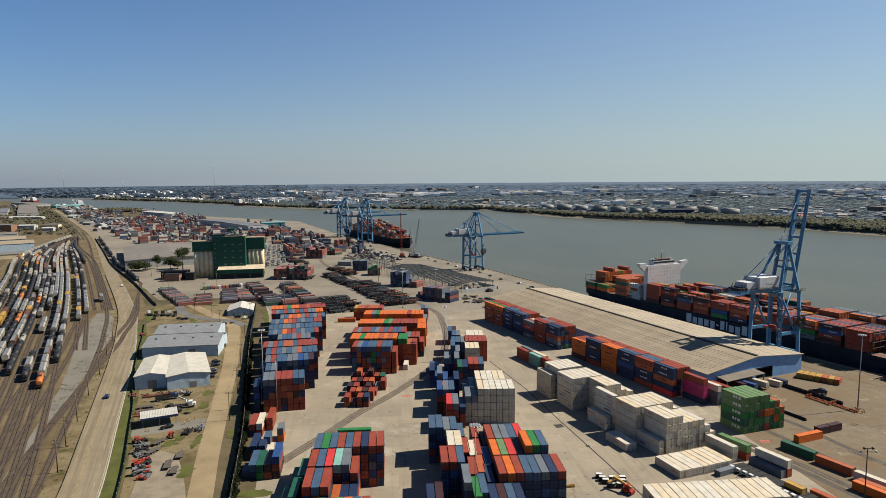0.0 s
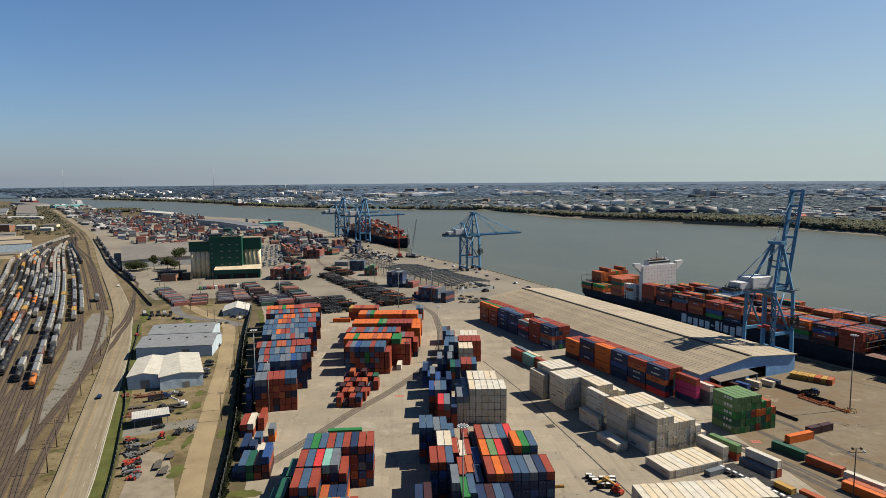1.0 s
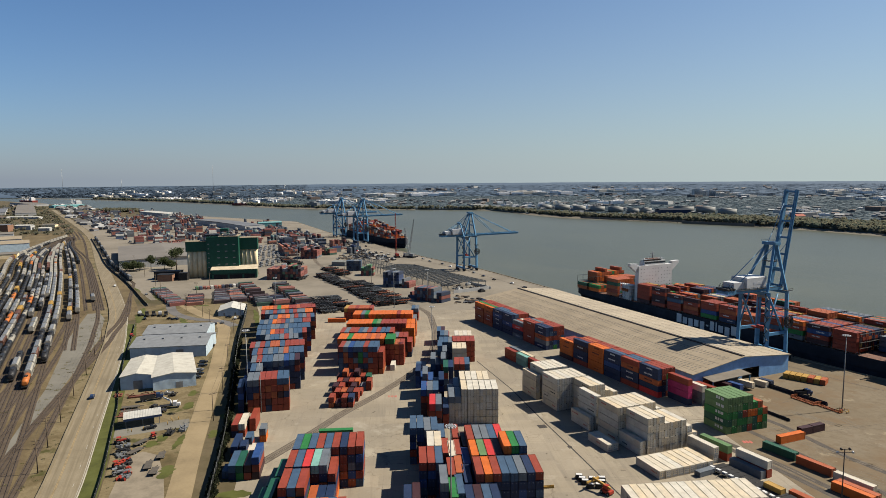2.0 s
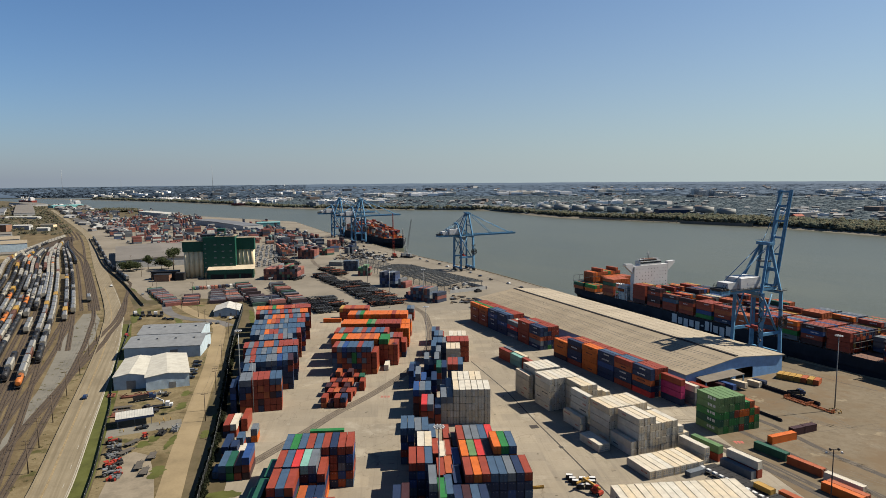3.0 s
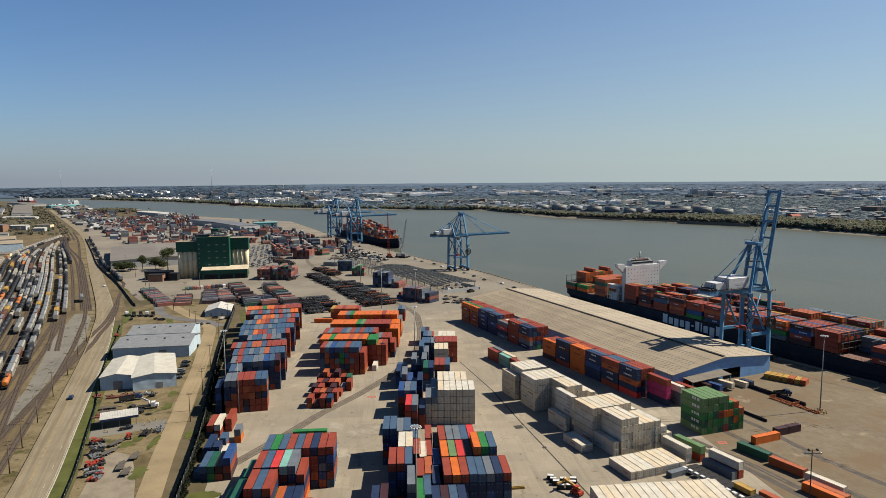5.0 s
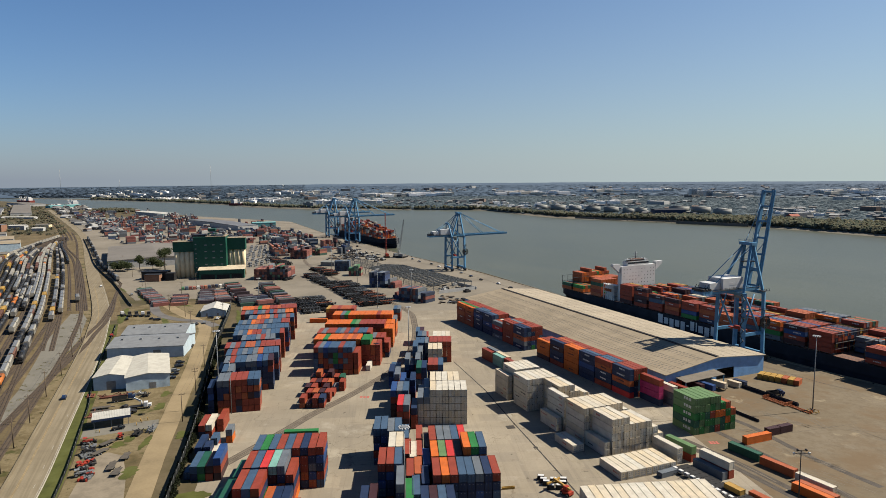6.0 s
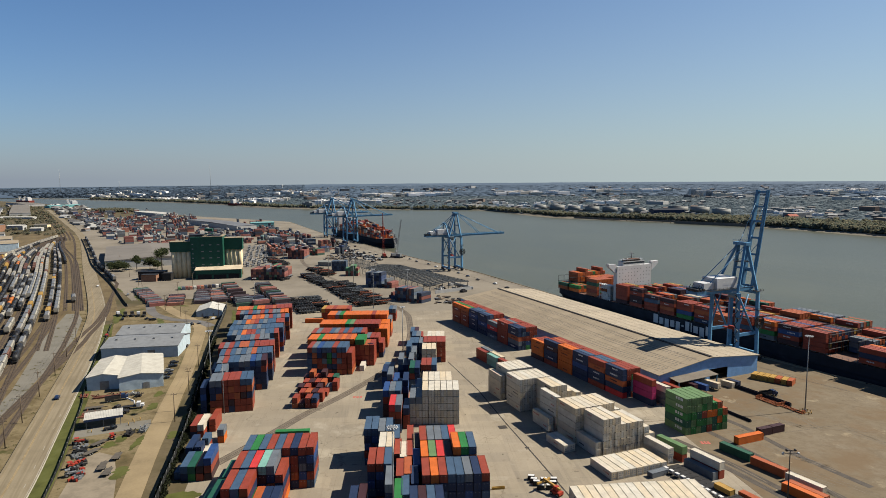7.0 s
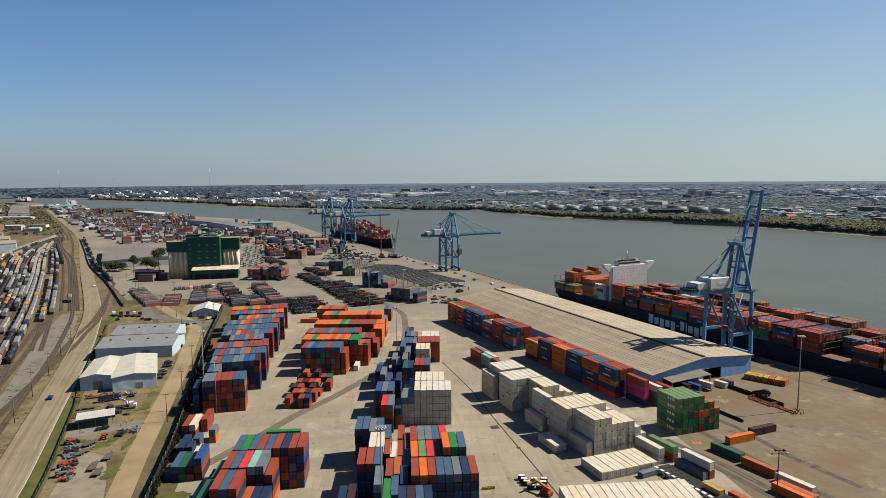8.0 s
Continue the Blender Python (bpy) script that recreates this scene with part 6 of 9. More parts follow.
car_black = weathered("car_black", (0.0105, 0.0119, 0.0154), 0.25, 1, 0.2, 6, tone=0.2)
car_blue = weathered("car_blue", (0.014, 0.028, 0.07), 0.25, 1, 0.2, 6, tone=0.2)
car_white = weathered("car_white", (0.49, 0.49, 0.483), 0.3, 1, 0.15, 6, tone=0.1)
car_red = weathered("car_red", (0.28, 0.021, 0.021), 0.3, 1, 0.2, 6, tone=0.1)
car_grey = weathered("car_grey", (0.154, 0.161, 0.168), 0.3, 1, 0.2, 6, tone=0.3)
for x, y, yaw, mat, lab, pk in (
    (-154.0, 283.0, 22, car_blue, "dark blue car on the concrete road", False), (-111.0, 246.5, -55, car_black, "black pickup truck beside the carport", True),
    (-118.5, 317.0, -68, car_black, "black pickup truck by the white shed", True), (-117.5, 311.0, -68, car_black, "dark pickup truck by the white shed", True), (-120.5, 323.0, -68, car_grey, "dark grey car by the white shed", False),
    (-122.0, 331.5, -60, car_black, "black car by the white shed", False), (-124.0, 338.0, -60, car_black, "black car near the workshop", False), (-131.0, 372.0, 10, car_black, "black car beside the workshop wall", False),
    (-118.5, 268.0, -50, car_blue, "dark blue car behind the carport", False), (-155.0, 428.0, 60, car_black, "black car by the lot gate", False), (-151.0, 430.0, 60, car_black, "black car by the lot gate", False),
    (-146.5, 434.0, 20, car_grey, "grey car near the office", False), (-142.0, 447.0, 10, car_white, "white car in front of the office", False), (-139.5, 449.5, 10, car_black, "black car in front of the office", False), (-148.0, 450.5, 80, car_black, "black car in front of the office", False),
    (-188.0, 447.0, 80, car_black, "black pickup in the lot corner", True), (-183.5, 445.0, 85, car_black, "black car in the lot corner", False), (-206.0, 447.0, 30, car_black, "dark car in the lot corner", False),
    (-192.0, 399.0, 40, car_red, "red pickup beside the workshop", True), (-250.0, 545.0, 28, car_grey, "grey car far along the road", False), (-216.0, 350.0, 30, car_black, "dark truck parked on the access strip", True),
    (-300.0, 590.0, 28, car_white, "white car far along the road", False),
):
    car(x, y, yaw, mat, lab, pk)


def truck(x, y, yaw, cab, body, label, L=8.5, dump=False):
    c = thing("truck", yawed(x, y, 0.1, yaw), label, "truck", "parked vehicles")
    bm = bmesh.new()
    box(bm, -1.15, 1.15, L - 2.6, L - 0.9, 0.9, 2.9)
    box(bm, -0.95, 0.95, L - 0.9, L + 0.4, 0.8, 2.0)
    bmesh.ops.bevel(bm, geom=list(bm.edges), offset=0.1, segments=1, affect="EDGES")
    cb = part("cab", bm, cab, c)
    bm = bmesh.new()
    box(bm, -1.0, 1.0, L - 0.91, L - 0.87, 2.05, 2.75)
    part("windscreen", bm, glass_dark, cb)
    bm = bmesh.new()
    box(bm, -0.5, 0.5, 0, L - 1, 0.75, 1.05)
    part("chassis", bm, dark_steel, c)
    bm = bmesh.new()
    if dump:
        box(bm, -1.2, 1.2, 0, L - 2.9, 1.1, 1.25)
        for xx in (-1.2, 1.1):
            box(bm, xx, xx + 0.1, 0, L - 2.9, 1.25, 2.4)
        box(bm, -1.1, 1.1, L - 3.0, L - 2.9, 1.25, 2.7)
        box(bm, -1.1, 1.1, 0, 0.1, 1.25, 2.3)
    else:
        box(bm, -1.2, 1.2, 0, L - 2.9, 1.1, 1.35)
    part("bed", bm, body, c)
    wheelset(c, [(s * 0.95, yy) for s in (-1, 1) for yy in (0.9, 2.2, L - 0.6)], 0.5, 0.35)
    return c


truck(-129.5, 277.5, -60, car_blue, dark_steel, "dark blue dump truck on the dirt lot", 9.0, True)
boom_truck = truck(-117.0, 268.5, -72, car_white, dark_steel, "white flatbed truck with a folded crane boom", 8.0)
bm = bmesh.new()
tube(bm, (0.0, 4.6, 1.3), (0.0, 4.6, 3.4), 0.3, 8)
beam(bm, (0.0, 4.6, 3.3), (-0.4, 1.6, 4.9), 0.35, 0.45)
beam(bm, (-0.4, 1.6, 4.9), (-0.5, 3.9, 3.0), 0.28, 0.34)
part("crane_boom", bm, ship_white, boom_truck, "white folding crane boom")
truck(-112.5, 264.0, 70, dark_steel, dark_steel, "black flatbed truck on the dirt lot", 7.5)
for x, y, yaw, mat in ((-213.0, 458.0, 40, car_white), (-208.0, 456.0, 30, dark_steel), (-203.5, 457.0, 30, dark_steel), (-199.0, 456.0, 25, car_white), (-195.0, 455.5, 20, dark_steel)):
    truck(x, y, yaw, mat, dark_steel, "lorry parked in the corner lot", 8)


def tractor(x, y, yaw, mat, label):
    c = thing("tractor", yawed(x, y, 0.05, yaw), label, "tractor", "farm machines")
    bm = bmesh.new()
    box(bm, -0.4, 0.4, 0.3, 2.2, 0.9, 1.5)
    box(bm, -0.6, 0.6, -0.9, 0.3, 0.8, 1.2)
    for s in (-0.95, 0.75):
        box(bm, s, s + 0.25, -1.2, 0.1, 1.35, 1.5)
    part("body", bm, mat, c)
    bm = bmesh.new()
    for xx in (-0.6, 0.55):
        for yy in (-0.9, 0.25):
            box(bm, xx, xx + 0.06, yy, yy + 0.06, 1.2, 2.4)
    box(bm, -0.75, 0.75, -1.1, 0.45, 2.4, 2.5)
    part("canopy", bm, mat, c)
    bm = bmesh.new()
    for s in (-0.45, 0.4):
        beam(bm, (s, 1.2, 1.2), (s, 3.2, 0.6), 0.12)
    box(bm, -0.9, 0.9, 3.1, 3.5, 0.2, 0.8)
    part("loader_bucket", bm, dark_steel, c)
    wheelset(c, ((-0.8, -0.6), (0.8, -0.6)), 0.75, 0.4)
    wheelset(c, ((-0.7, 1.8), (0.7, 1.8)), 0.45, 0.3)
    return c


for x, y, yaw, mat, lab in ((-116.0, 232.5, -60, machine_red, "orange-red compact tractor with loader"), (-111.5, 223.5, -70, dark_steel, "black tractor among stored machines"), (-106.8, 212.0, -40, machine_red, "orange-red tractor with canopy"),
                            (-104.0, 206.0, -60, grey_steel, "grey tractor with canopy"), (-105.5, 237.0, 20, machine_red, "orange-red tractor on the dirt lot")):
    tractor(x, y, yaw, mat, lab)


def trailer(x, y, yaw, mat, label, L=8.0, w=2.4, deck=0.9, rails=False):
    c = thing("flatbed_trailer", yawed(x, y, 0.05, yaw), label, "trailer", "trailers")
    bm = bmesh.new()
    box(bm, -w / 2, w / 2, 0, L, deck, deck + 0.08)
    part("deck", bm, mat, c)
    bm = bmesh.new()
    for s in (-0.5, 0.5):
        box(bm, s - 0.08, s + 0.08, 0, L, deck - 0.25, deck)
        beam(bm, (s, L, deck - 0.15), (0, L + 1.8, deck - 0.25), 0.12)
    if rails:
        for s in (-w / 2, w / 2 - 0.06):
            box(bm, s, s + 0.06, 0, L, deck + 0.5, deck + 0.56)
    part("frame", bm, dark_steel, c)
    wheelset(c, [(s * (w / 2 - 0.2), yy) for s in (-1, 1) for yy in (L * 0.3, L * 0.3 + 0.95)], 0.4, 0.25)
    return c


wood_grey = weathered("worn_planks", (0.085, 0.074, 0.060), 0.9, 0.8, 0.3, 5, tone=0.3)
for x, y, yaw, L in ((-95.3, 209.0, 14, 6.5), (-94.6, 217.3, 10, 5.5), (-91.7, 205.0, 9, 5.5), (-107.5, 221.0, -24, 6.0), (-109.0, 229.0, -24, 6.0), (-131.0, 263.5, -70, 7.0), (-133.0, 268.0, -70, 7.0)):
    trailer(x, y, yaw, wood_grey, "worn plank-decked flatbed trailer on the dirt lot", L)
scrap_dull = weathered("scrap_dull", (0.135, 0.048, 0.030), 0.85, 0.6, 0.5, 4, tone=0.3)
# rusty steel bundles and skips
for x, y, yaw, w, d, h, mat, nm, lab in ((-137.5, 283.0, -72, 2.6, 13.0, 2.0, scrap_dull, "steel_skip", "long rust-red steel skip by the shed"), (-142.5, 283.5, 20, 3.0, 5.0, 1.4, scrap_dull, "scrap_pile", "rusty scrap metal heap on the lot"), (-124.0, 287.0, -60, 2.2, 5.0, 1.5, grey_steel, "steel_skip", "grey steel skip beside the shed door"),
                                          (-118.0, 284.5, 10, 2.0, 2.0, 2.2, dark_steel, "generator", "dark generator set by the shed door"), (-128.5, 258.5, 0, 3.5, 5.5, 1.3, scrap_dull, "scrap_pile", "rusty scrap metal heap beside the carport"), (-101.0, 239.0, 0, 2.6, 4.5, 2.3, dark_steel, "machine_crate", "dark machine frame stored on the lot"), (-97.0, 243.0, 10, 2.4, 4.0, 2.4, grey_steel, "machine_crate", "grey machine frame stored on the lot")):
    bm = bmesh.new()
    r_ = random.Random(int(x * 7))
    box(bm, -w / 2, w / 2, 0, d, 0.03, h * 0.35)
    for i in range(14):
        a0 = Vector((r_.uniform(-w / 2, w / 2), r_.uniform(0, d), h * r_.uniform(0.3, 0.6)))
        beam(bm, a0, a0 + Vector((r_.uniform(-1, 1), r_.uniform(-2.5, 2.5), h * r_.uniform(0.05, 0.5))), 0.25, 0.3)
    solid(nm, bm, mat, lab, "scrap" if "scrap" in nm else "container", yawed(x, y, 0.04, yaw))

# machine rows along the verge
rest = random.Random(21)
bm = bmesh.new()
for i in range(46):
    f = i / 46
    x0, y0 = -100.0 - 17 * f + rest.uniform(-1.2, 2.6), 202.0 + 34 * f
    m = yawed(x0, y0, 0.04, rest.uniform(0, 180))
    mi = rest.choice((0, 1, 1, 1, 2, 2, 2, 2, 3, 1))
    for k in range(4):
        a0 = Vector((rest.uniform(-0.8, 0.8), rest.uniform(-1.1, 1.1), rest.uniform(0.0, 0.5)))
        box(bm, a0.x - 0.3, a0.x + 0.3, a0.y - 0.5, a0.y + 0.5, 0.0, a0.z + 0.5, mi, m)
solid("stored_implements", bm, (machine_red, grey_steel, dark_steel, wood_grey), "row of small grey and orange farm implements along the fence", "implements", kind="stuff")

# ---- fences ----
def fence(name, pts, h, mat, label, step=3.0, post=None, infill=True):
    line = curve_through(pts, step)
    f = thing(name, pose(line[0].x, line[0].y, 0), label, "fence")
    inv = Matrix.Translation((-line[0].x, -line[0].y, 0))
    if infill:
        bm = bmesh.new()
        ribbon(bm, line, -0.03, 0.03, 0.05, h)
        bm.transform(inv)
        part("panel", bm, mat, f)
    for p in line:
        bm = bmesh.new()
        tube(bm, (p.x, p.y, 0.0), (p.x, p.y, h + 0.15), 0.06, 6)
        bm.transform(inv)
        part("post", bm, post or grey_steel, f)
    return f


screen_dark = weathered("screen_mesh", (0.0084, 0.0091, 0.0084), 0.9, 0.5, 0.4, 4, tone=0)
fence("screen_fence", [(-65.0, 183.0), (-67.0, 191.0), (-75.0, 225.0), (-81.0, 248.0), (-91.5, 286.0), (-104.5, 331.0), (-121.0, 391.0), (-141.0, 470.0), (-150.0, 500.0)], 3.8, screen_dark, "tall fence covered with black screen mesh", 4.0)
fence("screen_fence", [(-99.0, 180.0), (-103.0, 191.0), (-111.0, 211.6), (-126.0, 246.8), (-137.0, 272.4), (-147.5, 294.0), (-169.0, 342.7), (-190.0, 395.0), (-205.0, 430.0)], 1.4, screen_dark, "low fence with black screen along the verge", 4.0)
fence("screen_fence", [(-226.0, 495.0), (-231.0, 502.0), (-297.0, 606.0), (-382.0, 732.0), (-470.0, 880.0), (-588.0, 1077.0)], 2.0, screen_dark, "long dark fence beside the far road", 9.0)

# ---- poles, masts and wires ----
def mast(x, y, h, ring=True, label="tall steel light mast with a ring of floodlights"):
    t = thing("light_mast", pose(x, y, 0.03), label, "street lamp", "yard light masts")
    bm = bmesh.new()
    tube(bm, (0, 0, 0), (0, 0, h), 0.28, 8, 0.13)
    tube(bm, (0, 0, 0), (0, 0, 0.8), 0.6, 10, 0.5)
    part("pole", bm, grey_steel, t)
    bm = bmesh.new()
    tube(bm, (0, 0, h - 0.15), (0, 0, h + 0.1), 1.0, 12)
    hd = part("head_ring", bm, grey_steel, t)
    for i in range(10 if ring else 4):
        a = i * math.tau / (10 if ring else 4)
        bm = bmesh.new()
        r = 1.35
        tube(bm, (r * math.cos(a), r * math.sin(a), h - 0.3), (r * math.cos(a), r * math.sin(a), h + 0.05), 0.30, 8, 0.2)
        part("floodlight", bm, lamp_white, hd)
    return t


for x, y, h in ((-79.0, 270.0, 34.0), (172.0, 262.0, 32.0), (7.6, 167.0, 32.0), (-1.0, 338.0, 30.0), (-32.7, 482.0, 30.0), (-95.0, 640.0, 30.0), (-8.0, 505.0, 26.0), (-60.0, 570.0, 28.0), (-160.0, 720.0, 30.0), (-230.0, 900.0, 32.0), (-122.0, 480.0, 24.0)):
    mast(x, y, h)
slim = thing("light_mast", pose(-71.5, 263.0, 0.05), "slim grey steel pole beside the stacks", "street lamp", "yard light masts")
bm = bmesh.new()
tube(bm, (0, 0, 0), (0, 0, 23.0), 0.16, 8, 0.09)
part("pole", bm, grey_steel, slim)
bm = bmesh.new()
box(bm, -0.5, 0.5, -0.12, 0.12, 22.8, 23.05)
part("lamp_head", bm, grey_steel, slim)
ap = thing("light_mast", pose(119.6, 176.7, 0.05), "thin dark pole with floodlights on crossarms on the apron", "street lamp", "yard light masts")
bm = bmesh.new()
tube(bm, (0, 0, 0), (0, 0, 20.6), 0.2, 8, 0.13)
part("pole", bm, dark_steel, ap)
for z, w_ in ((19.4, 2.4), (20.4, 1.4)):
    bm = bmesh.new()
    box(bm, -w_, w_, -0.06, 0.06, z, z + 0.14)
    arm_ = part("crossarm", bm, dark_steel, ap)
    for s_ in (-1, 1):
        bm = bmesh.new()
        tube(bm, (s_ * (w_ - 0.2), -0.1, z + 0.45), (s_ * (w_ - 0.2), -0.55, z + 0.2), 0.3, 8, 0.36)
        part("floodlight", bm, lamp_white if z < 20 else dark_steel, arm_)
yb = thing("barrier", pose(171.0, 259.8, 0.07), "yellow safety guard round the mast foot", "barrier")
bm = bmesh.new()
for k in range(8):
    a = k * math.tau / 8
    tube(bm, (2.2 * math.cos(a), 2.2 * math.sin(a), 0), (2.2 * math.cos(a), 2.2 * math.sin(a), 1.1), 0.15, 6)
    b2 = (k + 1) * math.tau / 8
    tube(bm, (2.2 * math.cos(a), 2.2 * math.sin(a), 0.8), (2.2 * math.cos(b2), 2.2 * math.sin(b2), 0.8), 0.1, 6)
part("guard_rail", bm, BOX_PAINT["d"], yb)


def power_pole(x, y, h, yaw, arms=1):
    t = thing("utility_pole", yawed(x, y, 0, yaw), "weathered wooden utility pole with crossarm", "utility pole", "roadside poles")
    bm = bmesh.new()
    tube(bm, (0, 0, 0), (0, 0, h), 0.2, 7, 0.13)
    part("pole", bm, wood_pole, t)
    for k in range(arms):
        bm = bmesh.new()
        box(bm, -1.3, 1.3, -0.07, 0.07, h - 0.7 - k * 1.2, h - 0.55 - k * 1.2)
        for s in (-1.2, -0.6, 0.6, 1.2):
            tube(bm, (s, 0, h - 0.55 - k * 1.2), (s, 0, h - 0.3 - k * 1.2), 0.06, 6)
        part("crossarm", bm, wood_pole, t)
    return t


POLES = [[(-131.5, 208.0), (-141.0, 229.0), (-151.0, 254.0), (-164.0, 286.0), (-176.0, 318.0), (-190.0, 352.0), (-204.0, 386.0)],
         [(-88.8, 254.5), (-97.0, 290.0), (-108.6, 332.0), (-125.0, 392.0), (-139.0, 450.0), (-160.0, 500.0)],
         [(-215.0, 505.0), (-238.0, 546.0), (-262.0, 590.0), (-300.0, 650.0), (-352.0, 735.0)],
         [(-150.0, 420.0), (-168.0, 455.0), (-190.0, 480.0), (-205.0, 540.0), (-212.0, 590.0)]]
for line in POLES:
    for x, y in line:
        power_pole(x, y, 12.0, 25, 1 + (int(x) % 2))
    for (x0, y0), (x1, y1) in zip(line, line[1:]):
        bm = bmesh.new()
        for s in (-1.1, 1.1):
            prev = None
            for k in range(7):
                f = k / 6
                p = Vector((x0 + (x1 - x0) * f + s * 0.9, y0 + (y1 - y0) * f, 11.6 - 3.2 * f * (1 - f)))
                if prev is not None:
                    tube(bm, prev, p, 0.03, 4, caps=False)
                prev = p
        solid("power_line", bm, dark_steel, "pair of thin sagging overhead wires", "cable", group="overhead wires")

# ---- grain elevator ----
silo = thing("grain_elevator", yawed(-230.6, 634.0, 0, 12.0) @ Matrix.Diagonal((0.93, 0.93, 0.93, 1)), "dark green grain elevator with cream concrete silos", "grain elevator")
for i in range(4):
    bm = bmesh.new()
    tube(bm, (-18.0 + i * 5.1, 10, 0), (-18.0 + i * 5.1, 10, 28.5), 2.75, 20)
    tube(bm, (-18.0 + i * 5.1, 16, 0), (-18.0 + i * 5.1, 16, 28.5), 2.75, 16)
    part("silo", bm, silo_cream, silo)
for i in range(4):
    bm = bmesh.new()
    tube(bm, (36.0 + i * 4.4, 20, 0), (36.0 + i * 4.4, 20, 28.5), 2.4, 20)
    part("silo", bm, silo_cream, silo)
bm = bmesh.new()
box(bm, -21.5, 0.5, 6.5, 20, 28.5, 39)
part("headhouse", bm, silo_green, silo)
bm = bmesh.new()
box(bm, 33, 52, 16.5, 30, 28.5, 41)
part("headhouse", bm, silo_green, silo)
bm = bmesh.new()
box(bm, 0, 33, 3, 30, 0, 44)
tower = part("tower", bm, silo_green, silo, "dark green metal-clad tower")
bm = bmesh.new()
box(bm, -2, 12, 8, 26, 44.0, 46.0)
box(bm, 16, 30, 6, 26, 44.0, 45.0)
part("roof_deck", bm, dark_steel, silo)
bm = bmesh.new()
for x in (15.0, 22.0):
    for y in (8.0, 15.0):
        beam(bm, (x, y, 44), (x, y, 52), 0.5)
box(bm, 14, 23, 7, 16, 47, 47.4)
box(bm, 14.5, 22.5, 7.5, 15.5, 50, 52.5)
part("leg_tower", bm, silo_green, silo)
for x, w, zs in ((11.0, 2.6, range(14, 42, 7)), (19.0, 2.6, range(14, 42, 7)), (27.0, 2.6, range(14, 42, 7)), (1.5, 1.5, range(6, 41, 5))):
    for z in zs:
        bm = bmesh.new()
        box(bm, x, x + w, 2.9, 3.0, z, z + 1.0)
        part("louvre_window", bm, grey_steel, tower)
bm = bmesh.new()
box(bm, 6, 52, -8, 3, 0, 9.6)
annex = part("loading_shed", bm, silo_green, silo)
bm = bmesh.new()
vs = [bm.verts.new(p) for p in ((5, -9, 9.7), (53, -9, 9.7), (53, 6, 12.4), (5, 6, 12.4))]
hi = [bm.verts.new(v.co + Vector((0, 0, 0.3))) for v in vs]
bm.faces.new(vs[::-1])
bm.faces.new(hi)
for k in range(4):
    bm.faces.new((vs[k], vs[(k + 1) % 4], hi[(k + 1) % 4], hi[k]))
part("shed_roof", bm, weathered("shed_roof_cream", (0.40, 0.335, 0.235), 0.8, 0.15, 0.3, 2, tone=0), silo, "cream sloping roof")
# flat near-black panels and strip paint the bays' shade on the wall
bm = bmesh.new()
for x0, x1 in ((8, 22), (24, 37), (39, 50)):
    box(bm, x0, x1, -8.1, -8.0, 0.05, 4.6)
box(bm, 6, 52, -8.15, -8.0, 5.0, 5.5)
part("bay_opening", bm, void_dark, annex)
for x0, x1, y0, y1, z in ((-22, 0, 6, 20.5, 39.0), (33, 52.5, 16, 30.5, 41.0), (12.5, 33.3, 2.7, 30.3, 44.0)):
    bm = bmesh.new()
    box(bm, x0, x1, y0, y1, z, z + 0.5)
    part("roof_slab", bm, roof_tan, silo, "weathered tan roof slab")
bm = bmesh.new()
for k in range(9):
    for yy in (2.6, 30.2):
        beam(bm, (k * 4.1, yy, 44), (k * 4.1, yy, 45.2), 0.12)
for yy in (2.6, 30.2):
    beam(bm, (0, yy, 45.2), (33, yy, 45.2), 0.12)
part("roof_railing", bm, grey_steel, silo)

# low brick and dark sheds near the elevator
def block(name, x, y, yaw, w, d, h, wall, roof, label, category="building", pitch=0.0, group=""):
    s = thing(name, yawed(x, y, 0, yaw), label, category, group)
    bm = bmesh.new()
    box(bm, 0, w, 0, d, 0, h)
    part("wall", bm, wall, s)
    bm = bmesh.new()
    if pitch:
        vs = [(-0.4, -0.4, h), (w + 0.4, -0.4, h), (w + 0.4, d / 2, h + pitch), (-0.4, d / 2, h + pitch), (w + 0.4, d + 0.4, h), (-0.4, d + 0.4, h)]
        q = [bm.verts.new(Vector(v) + Vector((0, 0, 0.05))) for v in vs]
        bm.faces.new((q[0], q[1], q[2], q[3]))
        bm.faces.new((q[3], q[2], q[4], q[5]))
        bm.faces.new((q[0], q[3], q[5]))
        bm.faces.new((q[1], q[4], q[2]))
    else:
        box(bm, -0.3, w + 0.3, -0.3, d + 0.3, h, h + 0.4)
    part("roof", bm, roof, s)
    return s


block("brick_building", -272.0, 616.0, 5, 14, 8, 6.5, brick_mat, dark_steel, "small brick building with a dark roof")
block("utility_shed", -280.0, 627.0, 5, 25, 10, 8, dark_steel, dark_steel, "dark metal utility shed by the elevator")
block("utility_shed", -254.0, 622.0, 5, 8, 8, 7, dark_steel, dark_steel, "dark metal utility shed by the elevator")
big_wall = weathered("wall_pale", (0.325, 0.325, 0.312), 0.8, 0.2, 0.2, 2, tone=0.1)
slate_dull = weathered("slate_dull", (0.14, 0.145, 0.135), 0.8, 0.3, 0.25, 2, tone=0.1)
big_roof = weathered("roof_greige", (0.125, 0.113, 0.098), 0.85, 0.03, 0.2, 0.6, tone=0.1)
bm = bmesh.new()
W0 = thing("big_warehouse", yawed(-354.0, 706.0, 0, 27.0), "very large flat warehouse with a pale grey-brown roof", "warehouse")
box(bm, 0, 105, 0, 175, 0, 9)
part("wall", bm, big_wall, W0)
bm = bmesh.new()
